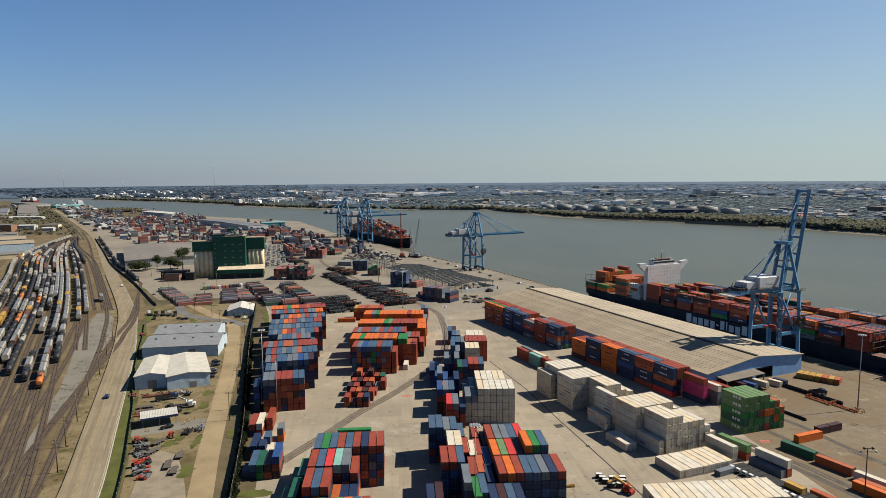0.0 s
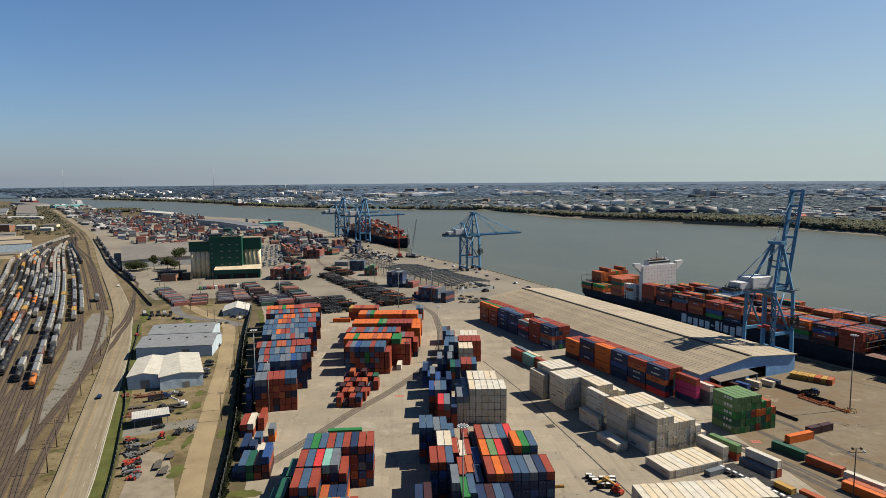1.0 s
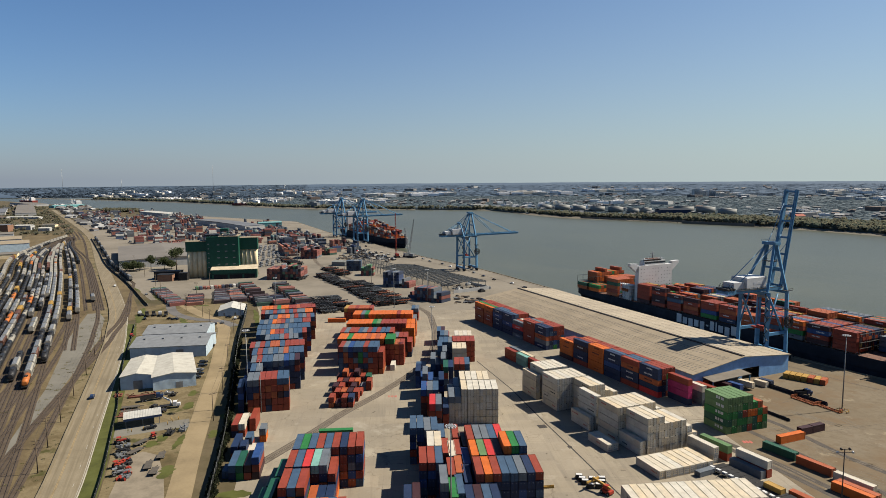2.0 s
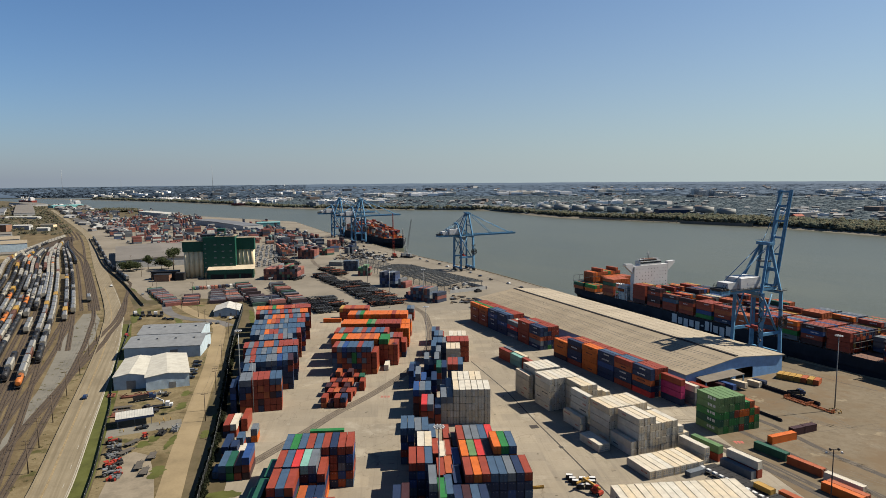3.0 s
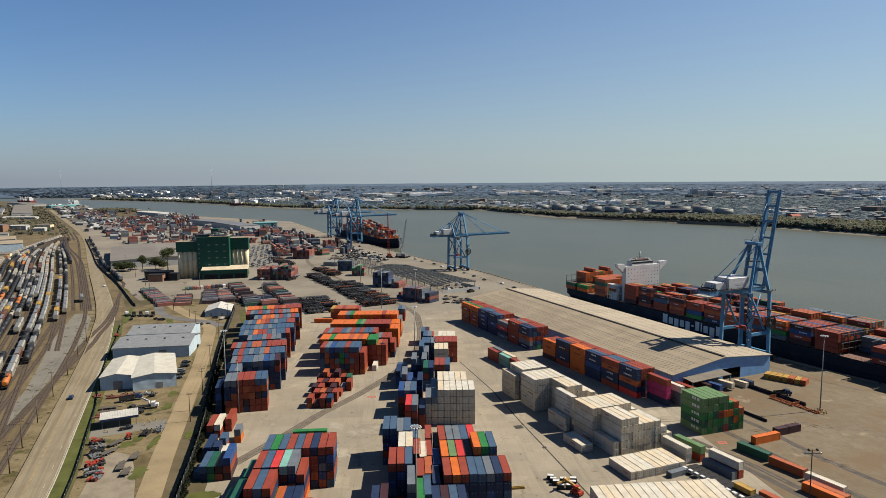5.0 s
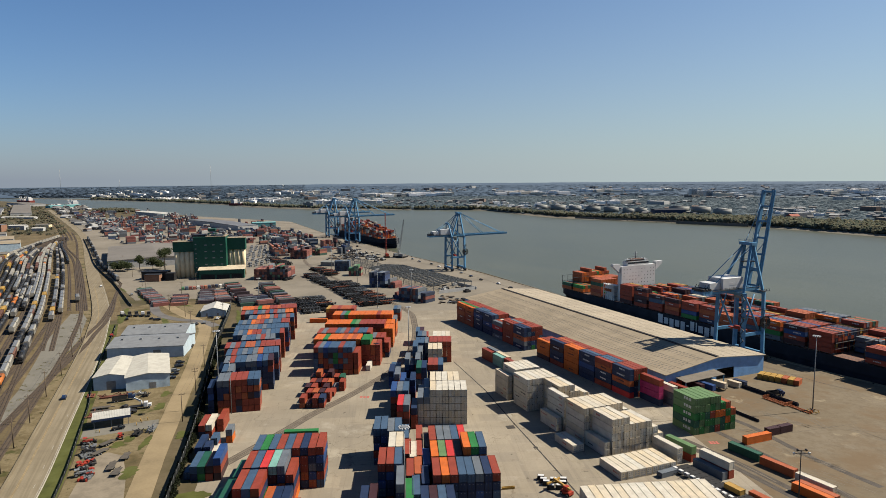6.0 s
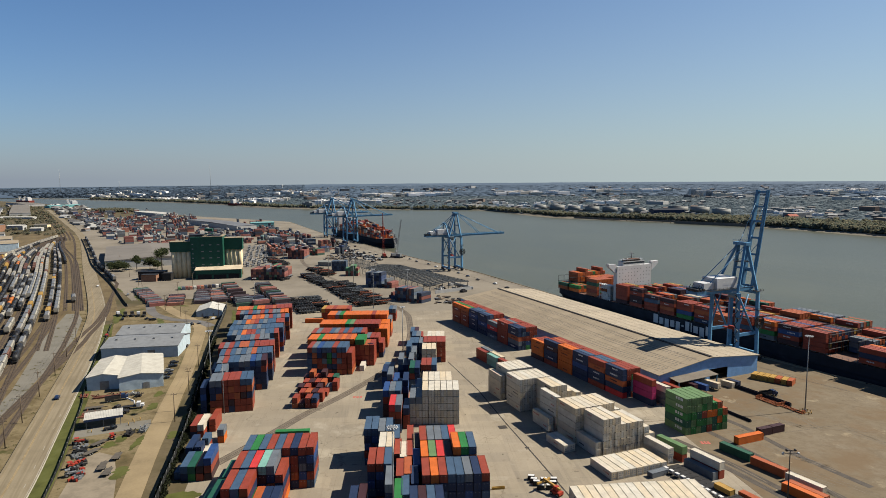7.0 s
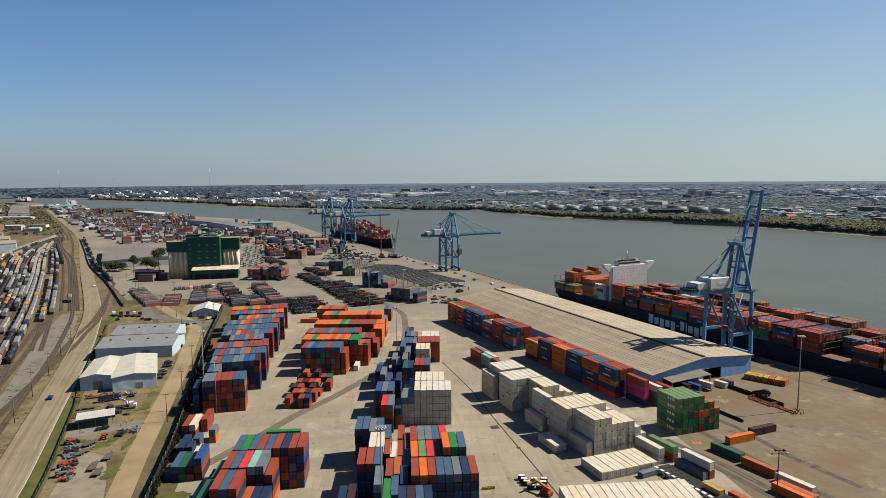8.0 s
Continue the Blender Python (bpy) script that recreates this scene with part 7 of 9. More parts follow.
vs = [bm.verts.new(p) for p in ((-0.6, -0.6, 9.05), (52, -0.6, 11.5), (52, 175.6, 11.5), (-0.6, 175.6, 9.05), (105.6, -0.6, 9.05), (105.6, 175.6, 9.05))]
bm.faces.new((vs[0], vs[1], vs[2], vs[3]))
bm.faces.new((vs[1], vs[4], vs[5], vs[2]))
bm.faces.new((vs[0], vs[4], vs[1]))
part("roof", bm, big_roof, W0)
for i in range(6):
    bm = bmesh.new()
    box(bm, -0.25, -0.02, 8 + i * 28, 26 + i * 28, 0.3, 8.5)
    part("loading_door", bm, roof_white, W0)

# ---- trees ----
def tree(x, y, h, spread, seed, pine=False, name="tree", label="dark green broadleaf tree with an open uneven crown"):
    r = random.Random(seed)
    t = thing(name, pose(x, y, 0), label, "tree", "trees by the elevator")
    bm = bmesh.new()
    tube(bm, (0, 0, 0), (0, 0, h * 0.7), h * 0.028, 8, h * 0.012)
    tips = []
    for i in range(9):
        z = h * (r.uniform(0.62, 0.8) if pine else r.uniform(0.3, 0.65))
        a = i * 2.4 + r.uniform(-0.4, 0.4)
        p = Vector((spread * 0.75 * math.cos(a) * r.uniform(0.5, 1), spread * 0.75 * math.sin(a) * r.uniform(0.5, 1), z + h * r.uniform(0.08, 0.25)))
        tube(bm, (0, 0, z), p, h * 0.01, 5, h * 0.004)
        tips.append(p)
    part("trunk", bm, bark, t)
    bm = bmesh.new()
    for k in range(2200):
        base = r.choice(tips) if r.random() < 0.75 else Vector((0, 0, h * 0.85))
        d = Vector((r.gauss(0, 1), r.gauss(0, 1), r.gauss(0, 0.7))) * spread * 0.22
        p = base + d
        if p.z < h * (0.5 if pine else 0.18):
            continue
        s = r.uniform(0.25, 0.6) * (spread / 5) ** 0.5
        n = Vector((r.gauss(0, 1), r.gauss(0, 1), r.gauss(0, 1) + 0.6)).normalized()
        u = n.orthogonal().normalized()
        v = n.cross(u)
        bm.faces.new([bm.verts.new(p + u * s * a + v * s * b_) for a, b_ in ((-1, -0.5), (0.2, -0.8), (1, 0.3), (-0.1, 0.9))])
    part("crown", bm, leaf, t)
    return t


for i, (x, y, h, s) in enumerate(((-338.0, 690.0, 9, 7), (-332.0, 693.0, 10, 7), (-325.0, 691.0, 9, 6), (-319.0, 706.0, 16, 5), (-303.0, 703.0, 13, 7), (-296.0, 705.0, 9, 6))):
    tree(x, y, h, s, 40 + i)
tree(-284.0, 690.0, 24.0, 8.0, 60, True, label="tall pine with a flat crown beside the silos")

# ---- open steel frame shed on the quay ----
fr = thing("steel_frame_shed", yawed(8.4, 544.5, 0, 32.0), "bare dark steel frame of a roofless quay shed", "steel frame")
for i in range(25):
    bm = bmesh.new()
    y = i * 5.4
    for x in (0.0, 13.0, 26.0, 39.0):
        if i % 2 == 0:
            beam(bm, (x, y, 0), (x, y, 6.5), 0.35)
    beam(bm, (-1, y, 6.4), (19.5, y, 8.6), 0.5, 1.0)
    beam(bm, (19.5, y, 8.6), (40, y, 6.4), 0.5, 1.0)
    part("portal_frame", bm, frame_steel, fr)
for k in range(9):
    x = -1 + k * 5.1
    z = 6.9 + 2.0 * (1 - abs(x - 19.5) / 20.5)
    bm = bmesh.new()
    beam(bm, (x, 0, z), (x, 130, z), 0.3, 0.3)
    part("purlin", bm, frame_steel, fr)
bm = bmesh.new()
box(bm, 2, 39, -6.0, -5.6, 0, 3.0)
box(bm, 40.4, 40.8, -6, 30, 0, 2.5)
part("low_wall", bm, big_wall, fr)
# a lower open frame goes on behind the rafters
for i in range(13):
    bm = bmesh.new()
    y = 136 + i * 6.3
    for x in (0.0, 13.0, 26.0):
        beam(bm, (x, y, 0), (x, y, 6.0), 0.35)
    beam(bm, (-0.5, y, 6.0), (26.5, y, 6.4), 0.3, 0.4)
    part("post_frame", bm, frame_steel, fr)
for x in (0.0, 13.0, 26.0):
    bm = bmesh.new()
    beam(bm, (x, 131, 6.3), (x, 212, 6.3), 0.25, 0.3)
    part("purlin", bm, frame_steel, fr)

# ---- middle yard: low rows of boxes, chassis, stacks ----
MID = []
mrng = random.Random(17)


def field(x0, y0, x1, y1, width, tiers, mix, gap=0.0, L=12.19, across=False, keep=1.0):
    """Rows of boxes side by side along a line from (x0, y0) to (x1, y1)."""
    d = Vector((x1 - x0, y1 - y0, 0))
    n = max(1, int(d.length / (2.6 + gap)))
    yaw = math.degrees(math.atan2(d.y, d.x))
    if across:
        n, yaw = max(1, int(d.length / (L + 0.6 + gap))), yaw - 90
    w = d.normalized()
    s = Vector((-w.y, w.x, 0))
    rows_ = max(1, round(width / ((2.6 if across else L + 0.5))))
    for i in range(n):
        for r in range(rows_):
            if mrng.random() > keep:
                continue
            p = Vector((x0, y0, 0)) + (w * (i * (L + 0.6 + gap)) + s * (r * 2.6 + 1.3) if across else w * ((i + 0.5) * (2.6 + gap)) + s * r * (L + 0.5))
            if tiers[1] < 3:
                p += s * mrng.uniform(-0.7, 0.7)
            lo, hi = tiers
            for k in range(mrng.randint(lo, hi)):
                MID.append((p.x, p.y, 0.05 + k * 2.7, yaw, mrng.choice(mix), L, 2.65))


LOW = "kkyyrkbkqkyek"
field(-197.0, 499.0, -246.0, 572.0, 12.5, (1, 1), "kkyyrkqkyek", 0.4)
field(-184.0, 498.6, -199.0, 540.0, 12.5, (1, 1), LOW, 0.4)
field(-165.0, 506.0, -186.0, 566.0, 12.5, (1, 1), LOW, 0.3)
field(-153.0, 512.0, -176.0, 562.0, 12.5, (1, 1), "kyqyrk", 0.3)
field(-216.0, 566.0, -168.0, 590.0, 6.5, (1, 1), "oqrywlsrbkg", 0.6, 6.06)
field(-128.0, 496.0, -172.0, 585.0, 12.5, (1, 2), LOW, 0.3)
field(-114.0, 492.0, -130.0, 520.0, 12.5, (1, 2), LOW, 0.3)
field(-96.0, 490.0, -142.0, 588.0, 12.5, (1, 2), "kykqyrkbe", 0.4)
field(-133.0, 646.0, -168.0, 648.0, 26.0, (4, 5), "rqrkrkyrqogrkv")
field(-150.0, 811.0, -172.0, 812.0, 26.0, (4, 5), "qrrqrky")
field(-186.0, 820.0, -210.0, 880.0, 13.0, (3, 4), "qroqrky", across=True)
field(-134.0, 829.0, -148.0, 840.0, 13.0, (2, 3), "grqe")
field(-99.0, 679.0, -83.0, 679.0, 13.0, (4, 4), "lylbl")
field(-79.0, 644.0, -66.0, 644.0, 13.0, (2, 4), "rgevr")
field(-50.5, 579.0, -34.0, 574.0, 13.0, (4, 5), "bnlby")
field(-33.0, 573.0, -25.0, 569.0, 13.0, (2, 3), "rqry")
field(-19.0, 512.5, -2.6, 503.7, 13.0, (4, 4), "bllryq")
field(-1.0, 502.0, 5.0, 497.6, 13.0, (3, 4), "rrlb")
field(-25.0, 523.0, -17.0, 518.0, 13.0, (1, 2), "bnr")
field(-12.0, 521.0, -2.0, 514.6, 13.0, (3, 3), "rbln")
# the far stacks behind the elevator: short blocks between open aisles
U, V = Vector((-0.545, 0.839, 0)), Vector((0.839, 0.545, 0))
for i in range(-8, 42):
    for j in range(-17, 21):
        p = Vector((-400.0, 905.0, 0)) + U * (i * 27.0 + mrng.uniform(-4, 4)) + V * (j * 20.0 + mrng.uniform(-3, 3))
        road_x = -606 - (p.y - 1110) * 0.66
        shore = -90 - (p.y - 940) * 0.52 if p.y < 1180 else -215 - (p.y - 1180) * (0.49 if p.y < 1400 else 0.80)
        if p.y < 815 or (p.y < 905 and p.x < -262) or p.x < road_x + 45 or p.x > shore - 62 or mrng.random() < (0.24 if i < 20 else 0.34):
            continue
        if -560 < p.x < -330 and 1195 < p.y < 1520 and abs((p.x + 375) * 0.755 + (p.y - 1225) * 0.656 - 20) < 42:
            continue
        if p.y < 965 and abs(p.x + 197 + (p.y - 718) * 0.25) < 28:
            continue
        if -900 < p.x < -690 and 1660 < p.y < 1900:
            continue
        if p.x < -330 and p.y < 960 and not (mrng.random() < 0.4):
            continue
        mix = mrng.choice(("rqkyw", "rykwb", "bnyyl", "qryk", "rkkywl", "yylwr", "kwryl", "lyrkwt", "qrrkb", "rrylb", "blynw"))
        if p.y < 1010 and p.x < -300:
            mix = mrng.choice(("oqrqrk", "rqryk", "ryylw"))
        n = mrng.uniform(8, 24)
        q = p + U * n if mrng.random() < 0.3 else p + V * n * 0.75
        field(p.x, p.y, q.x, q.y, mrng.choice((6.5, 13, 13)), (mrng.choice((1, 2, 3)), mrng.choice((3, 4, 5))), mix, mrng.choice((0, 0, 2.7)))
for i in range(16):
    y = mrng.uniform(860, 1010)
    x = -150 - (y - 640) * 0.5 - mrng.uniform(0, 40)
    field(x, y, x - 6, y + 10, 13, (1, 2), "rylbkqw")
# container paints mixed towards grey and lifted: distance haze put into the colour
HAZED_PAINT = {}
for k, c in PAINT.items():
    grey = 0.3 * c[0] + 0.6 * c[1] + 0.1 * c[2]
    m, nt, b = nodes_of("hazed_paint_" + k, 0.65)
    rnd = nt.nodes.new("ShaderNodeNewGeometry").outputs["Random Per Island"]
    # worn holds the paint with the haze mixed in
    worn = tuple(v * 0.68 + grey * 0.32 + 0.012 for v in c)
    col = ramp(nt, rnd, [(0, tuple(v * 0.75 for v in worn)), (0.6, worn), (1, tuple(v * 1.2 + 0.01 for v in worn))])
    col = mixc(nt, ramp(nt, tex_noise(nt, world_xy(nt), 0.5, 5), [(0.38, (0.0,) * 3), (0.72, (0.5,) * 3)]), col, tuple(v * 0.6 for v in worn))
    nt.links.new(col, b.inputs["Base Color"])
    HAZED_PAINT[k] = m
join_boxes("yard_containers", MID, HAZED_PAINT, "scattered low rows and tall stacks of mixed containers across the far yard")

# rows of parked trailer chassis


def chassis_row(bm, x0, y0, x1, y1, yaw, n, rows_=1, L=12.0):
    for i in range(n):
        for r in range(rows_):
            f = i / max(1, n - 1)
            if mrng.random() < 0.08:
                continue
            base = yawed(x0 + (x1 - x0) * f, y0 + (y1 - y0) * f + r * 13, 0.05, yaw + mrng.uniform(-4, 4))
            for k in range(mrng.choice((1, 2, 3, 3, 4))):
                mi = mrng.choice((0, 0, 0, 0, 0, 2, 2, 4))
                m = base @ pose(mrng.uniform(-0.3, 0.3), mrng.uniform(-1.6, 1.6), 0.95 * k, 0, 0, mrng.uniform(-3, 3))
                for s in (-0.6, 0.3):
                    box(bm, s, s + 0.3, 0, L, 0.9, 1.25, mi, m)
                for yy in (0.1, 2.2, 4.6, 7.0, 9.4, L - 0.5):
                    box(bm, -1.2, 1.2, yy, yy + 0.45, 1.0, 1.4, mi, m)
                for yy in (1.2, 2.6):
                    for s in (-1.2, 0.6):
                        box(bm, s, s + 0.6, yy - 0.55, yy + 0.55, 0.02, 1.1, 3, m)
                box(bm, -0.9, 0.9, L - 3, L - 2.6, 0.05, 1.0, mi, m)


def chassis_band(bm, x0, y0, x1, y1, rows_, step=2.55):
    """Chassis stand side by side in rows along a line, the rows behind one another."""
    d = Vector((x1 - x0, y1 - y0, 0))
    n = int(d.length / step)
    d.normalize()
    w = Vector((-d.y, d.x, 0))
    for k in range(rows_):
        o = w * (k * 13.4)
        a_ = mrng.uniform(0, 0.12)
        p0 = Vector((x0, y0, 0)).lerp(Vector((x1, y1, 0)), a_) + o
        q0 = Vector((x1, y1, 0)) + o
        chassis_row(bm, p0.x, p0.y, q0.x, q0.y, math.degrees(math.atan2(d.y, d.x)), int(n * (1 - a_)))


bm = bmesh.new()
chassis_band(bm, -127.0, 650.0, -97.0, 590.0, 1, 2.3)
chassis_band(bm, -96.0, 592.0, -45.0, 488.0, 2, 2.3)
chassis_band(bm, -106.0, 512.0, -84.0, 462.0, 2, 2.3)
chassis_band(bm, -165.0, 632.0, -136.0, 618.0, 1, 2.3)
chassis_band(bm, -205.0, 790.0, -165.0, 720.0, 1)
chassis_band(bm, -128.0, 690.0, -100.0, 645.0, 1)
solid("parked_chassis", bm, (dark_steel, rust_orange, frame_steel, rubber, rust_red), "dense rows of dark and rusty container trailer chassis", "trailers", kind="stuff")
bm = bmesh.new()
for i in range(260):
    t = mrng.random()
    x, y = 30 - 190 * t + mrng.uniform(-14, 10), 560 + 440 * t + mrng.uniform(-20, 20)
    if -60 < x < 40 and 585 < y < 760:
        continue
    m = yawed(x, y, 0.05, mrng.uniform(0, 180))
    w, d, h = mrng.uniform(0.6, 2.2), mrng.uniform(1.5, 6), mrng.uniform(0.5, 1.8)
    box(bm, -w, w, -d / 2, d / 2, 0, h, mrng.choice((0, 0, 1, 2, 2, 3)), m)
    box(bm, -w * 0.6, w * 0.6, -d / 4, d / 4, h, h * 1.5, mrng.choice((0, 1, 2)), m)
for i in range(44):
    x, y = mrng.uniform(14, 38), mrng.uniform(498, 532)
    if x > 20 + (530 - y) * 0.9:
        continue
    m = yawed(x, y, 0.05, mrng.uniform(0, 180))
    w, d, h = mrng.uniform(0.3, 1.4), mrng.uniform(1.5, 6), mrng.uniform(0.2, 1.1)
    box(bm, -w, w, -d / 2, d / 2, 0, h, mrng.choice((0, 0, 3, 2, 3, 3)), m)
for i in range(110):
    x, y = mrng.uniform(-126, -80), mrng.uniform(766, 830)
    if abs(x + 103 + (y - 766) * 0.15) > 22 or mrng.random() < 0.2:
        continue
    m = yawed(x, y, 0.06, mrng.choice((20, 30, 110, 125)) + mrng.uniform(-10, 10))
    w, d, h = mrng.uniform(0.4, 1.2), mrng.uniform(3, 9), mrng.uniform(0.4, 1.5)
    box(bm, -w, w, -d / 2, d / 2, h * 0.5, h, mrng.choice((0, 0, 0, 2, 3)), m)
    box(bm, -w, w, -d / 2, -d / 4, 0, h * 0.5, 0, m)
solid("quay_clutter", bm, (dark_steel, big_wall, grey_steel, wood_pole), "scattered crates, timber and equipment along the quay", "equipment", kind="stuff")

# tank containers in open frames
tank_c = thing("tank_container", yawed(-205.0, 735.0, 0.05, 30), "grey tank container in a white steel frame", "tank container", "tank containers")
for yy in (0.1, 5.9):
    bm = bmesh.new()
    for s in (-1.15, 1.15):
        beam(bm, (s, yy, 0), (s, yy, 2.6), 0.22)
    for z in (0.1, 2.5):
        beam(bm, (-1.15, yy, z), (1.15, yy, z), 0.22)
    beam(bm, (-1.15, yy, 0.1), (1.15, yy, 2.5), 0.14)
    part("end_frame", bm, crane_grey, tank_c)
for s in (-1.15, 1.15):
    for z in (0.1, 2.5):
        bm = bmesh.new()
        beam(bm, (s, 0.1, z), (s, 5.9, z), 0.2)
        part("side_rail", bm, crane_grey, tank_c)
bm = bmesh.new()
tube(bm, (0, 0.5, 1.3), (0, 5.5, 1.3), 1.0, 14)
part("tank", bm, frame_steel, tank_c)
made = 0
for r in range(13):
    f = r / 12
    for k in range(5):
        x, y = -205 - 52 * f + k * 5.6 + mrng.uniform(-0.5, 0.5), 714 + 205 * f + k * 3.2 + mrng.uniform(-0.6, 0.6)
        if mrng.random() < 0.22:
            continue
        yaw = 30 + mrng.uniform(-3, 3)
        for tier in range(mrng.choice((1, 1, 2))):
            if made < 66:
                copy_thing(tank_c, yawed(x, y, 0.05 + 2.62 * tier, yaw))
                made += 1

# parked trucks and cars along the quay apron
for i in range(13):
    f = i / 13
    x, y = 92 - 140 * f + (i % 3) * 2.0, 545 + 300 * f
    car(x - 7, y - 3, 23 + (i * 37) % 20, (car_grey, car_black, car_white, car_black, car_blue)[i % 5], "car parked along the quay edge", i % 3 == 0)

for i in range(12):
    f = i / 11
    car(-135.0 + 24 * f + (i % 2) * 3.0, 896.0 - 38 * f, 62, (car_red, car_white, car_red, car_grey)[i % 4], "car parked in a row behind the quay", False)
block("yard_shed", -122.0, 722.0, -18, 17, 14, 4.5, grey_steel, slate_dull, "low grey metal store beside the yard track", "shed", 0.8)

# mobile harbour cranes with lattice booms
def lattice_crane(x, y, yaw, h, lean, mat, label):
    c = thing("mobile_crane", yawed(x, y, 0.05, yaw), label, "crane", "harbour cranes")
    bm = bmesh.new()
    box(bm, -3, 3, -4.5, 4.5, 1.2, 2.0)
    for s in (-2.8, 2.2):
        box(bm, s, s + 1.0, -5, 5, 0, 1.3)
    part("undercarriage", bm, dark_steel, c)
    bm = bmesh.new()
    box(bm, -1.8, 1.8, -4.5, 2.5, 2.0, 5.0)
    part("machine_cab", bm, mat, c)
    bm = bmesh.new()
    p0, p1 = Vector((0, 2, 3)), Vector((0, 2 + h * math.sin(radians(lean)), 3 + h * math.cos(radians(lean))))
    n = 14
    corners = [(-0.9, -0.9), (0.9, -0.9), (0.9, 0.9), (-0.9, 0.9)]
    for a, b_ in corners:
        beam(bm, p0 + Vector((a, b_, 0)), p1 + Vector((a * 0.4, b_ * 0.4, 0)), 0.22)
    for i in range(n):
        q0, q1 = p0.lerp(p1, i / n), p0.lerp(p1, (i + 1) / n)
        k0, k1 = 1 - 0.6 * i / n, 1 - 0.6 * (i + 1) / n
        for j in range(4):
            a, b_ = corners[j], corners[(j + 1) % 4]
            beam(bm, q0 + Vector((a[0] * k0, a[1] * k0, 0)), q1 + Vector((b_[0] * k1, b_[1] * k1, 0)), 0.12)
    part("lattice_boom", bm, mat, c)
    return c


lattice_crane(-54.0, 793.0, 20, 52, 2, machine_red, "red lattice-boom mobile crane standing upright on the quay")
lattice_crane(-41.0, 796.0, -60, 44, 10, grey_steel, "grey lattice-boom crawler crane on the quay")
lattice_crane(-36.0, 790.0, 50, 34, 14, grey_steel, "grey lattice-boom crawler crane on the quay")

# ---- far part of the near bank ----
teal_wall = weathered("teal_wall", (0.104, 0.273, 0.273), 0.6, 0.2, 0.2, 2)
teal_roof = weathered("teal_roof", (0.143, 0.2925, 0.2925), 0.6, 0.2, 0.2, 2)
slate_roof = weathered("slate_roof", (0.11, 0.115, 0.125), 0.8, 0.05, 0.25, 0.5, tone=0.1)
for x, y, yaw, w, d, h, wall, roof, lab in (
    (-375.0, 1225.0, 41, 40, 270, 9, big_wall, slate_roof, "long slate-grey riverside shed far along the quay"),
    (-862.0, 1836.0, -45, 205, 38, 8, big_wall, roof_white, "long white-roofed riverside shed"),
    (-372.0, 1305.0, 20, 46, 22, 9, teal_wall, teal_roof, "teal-green quay shed far along the river"),
    (-1382.0, 2290.0, 60, 110, 34, 8, teal_wall, teal_roof, "low teal-roofed shed by the water"),
    (-626.0, 868.0, 33, 58, 62, 11, wall_bluegrey, roof_tan, "blue-grey depot with a pale roof beside the tracks"),
    (-684.0, 962.0, 33, 46, 70, 9, big_wall, roof_tan, "pale depot with a tan roof beside the tracks"),
    (-884.0, 1236.0, 8, 45, 22, 13, brick_mat, slate_roof, "dark red brick warehouse by the tracks"),
    (-850.0, 1278.0, 6, 30, 16, 9, big_wall, roof_white, "pale depot by the tracks"),
    (-820.0, 1316.0, 6, 26, 14, 8, silo_cream, big_roof, "cream brick depot beside the tracks"),
    (-1124.0, 1655.0, -6, 92, 15, 5, big_wall, roof_white, "long low white freight shed"),
    (-1171.0, 1762.0, 33, 50, 760, 9, big_wall, big_roof, "very long grey freight shed beyond the yard"),
    (-1290.0, 1820.0, 33, 44, 330, 8, big_wall, slate_roof, "long grey freight shed beyond the yard"),
    (-1560.0, 2440.0, 46, 60, 320, 8, big_wall, big_roof, "long tan-roofed riverside shed in the distance"),
    (-560.0, 800.0, 28, 26, 18, 6, silo_cream, big_roof, "cream brick depot beside the tracks"),
    (-760.0, 1075.0, 33, 36, 50, 8, big_wall, big_roof, "low grey depot beside the tracks"),
):
    block("freight_shed", x, y, yaw, w, d, h, wall, roof, lab, "warehouse", 1.6)
block("freight_shed", -640.0, 800.0, 28, 34, 24, 6, big_wall, slate_roof, "low grey depot beside the tracks", "warehouse", 1.6)
block("freight_shed", -782.0, 1244.0, 12, 20, 14, 6, big_wall, roof_white, "small pale depot by the tracks", "warehouse", 1.6)


def scatter_town(name, n, place_fn, size, height, mats, label, seed):
    r = random.Random(seed)
    bm = bmesh.new()
    for i in range(n):
        x, y = place_fn(r)
        w, d, h = r.uniform(*size), r.uniform(*size) * 1.3, r.uniform(*height)
        m = yawed(x, y, 0.4 + (far_rise(x, y) if name[:3] == "far" else 0), r.choice((0, 20, 28, 45, 70)))
        box(bm, -w / 2, w / 2, -d / 2, d / 2, 0, h, 0, m)
        if w < 22:
            q = [bm.verts.new(m @ Vector(p)) for p in ((-w / 2 - 0.5, -d / 2 - 0.5, h), (w / 2 + 0.5, -d / 2 - 0.5, h), (w / 2 + 0.5, d / 2 + 0.5, h), (-w / 2 - 0.5, d / 2 + 0.5, h), (0, -d / 2 - 0.5, h + w * 0.22), (0, d / 2 + 0.5, h + w * 0.22))]
            for f in ((0, 4, 5, 3), (4, 1, 2, 5), (0, 1, 4), (2, 3, 5)):
                bm.faces.new([q[k] for k in f])
    return solid(name, bm, mats, label, "buildings", kind="stuff")


def left_town(r):
    y = r.uniform(480, 2500)
    return -0.62 * y - 84 - r.uniform(0, 30 + y * 0.3), y


def upriver(r):
    y = r.uniform(1180, 2500)
    road_x = -606 - (y - 1110) * 0.66
    return road_x + r.uniform(12, 80 + (y - 1180) * 0.05), y


def upriver_open(r):
    y = r.uniform(1150, 2400)
    return -606 - (y - 1110) * 0.66 - r.uniform(20, 130 + (y - 1150) * 0.1), y


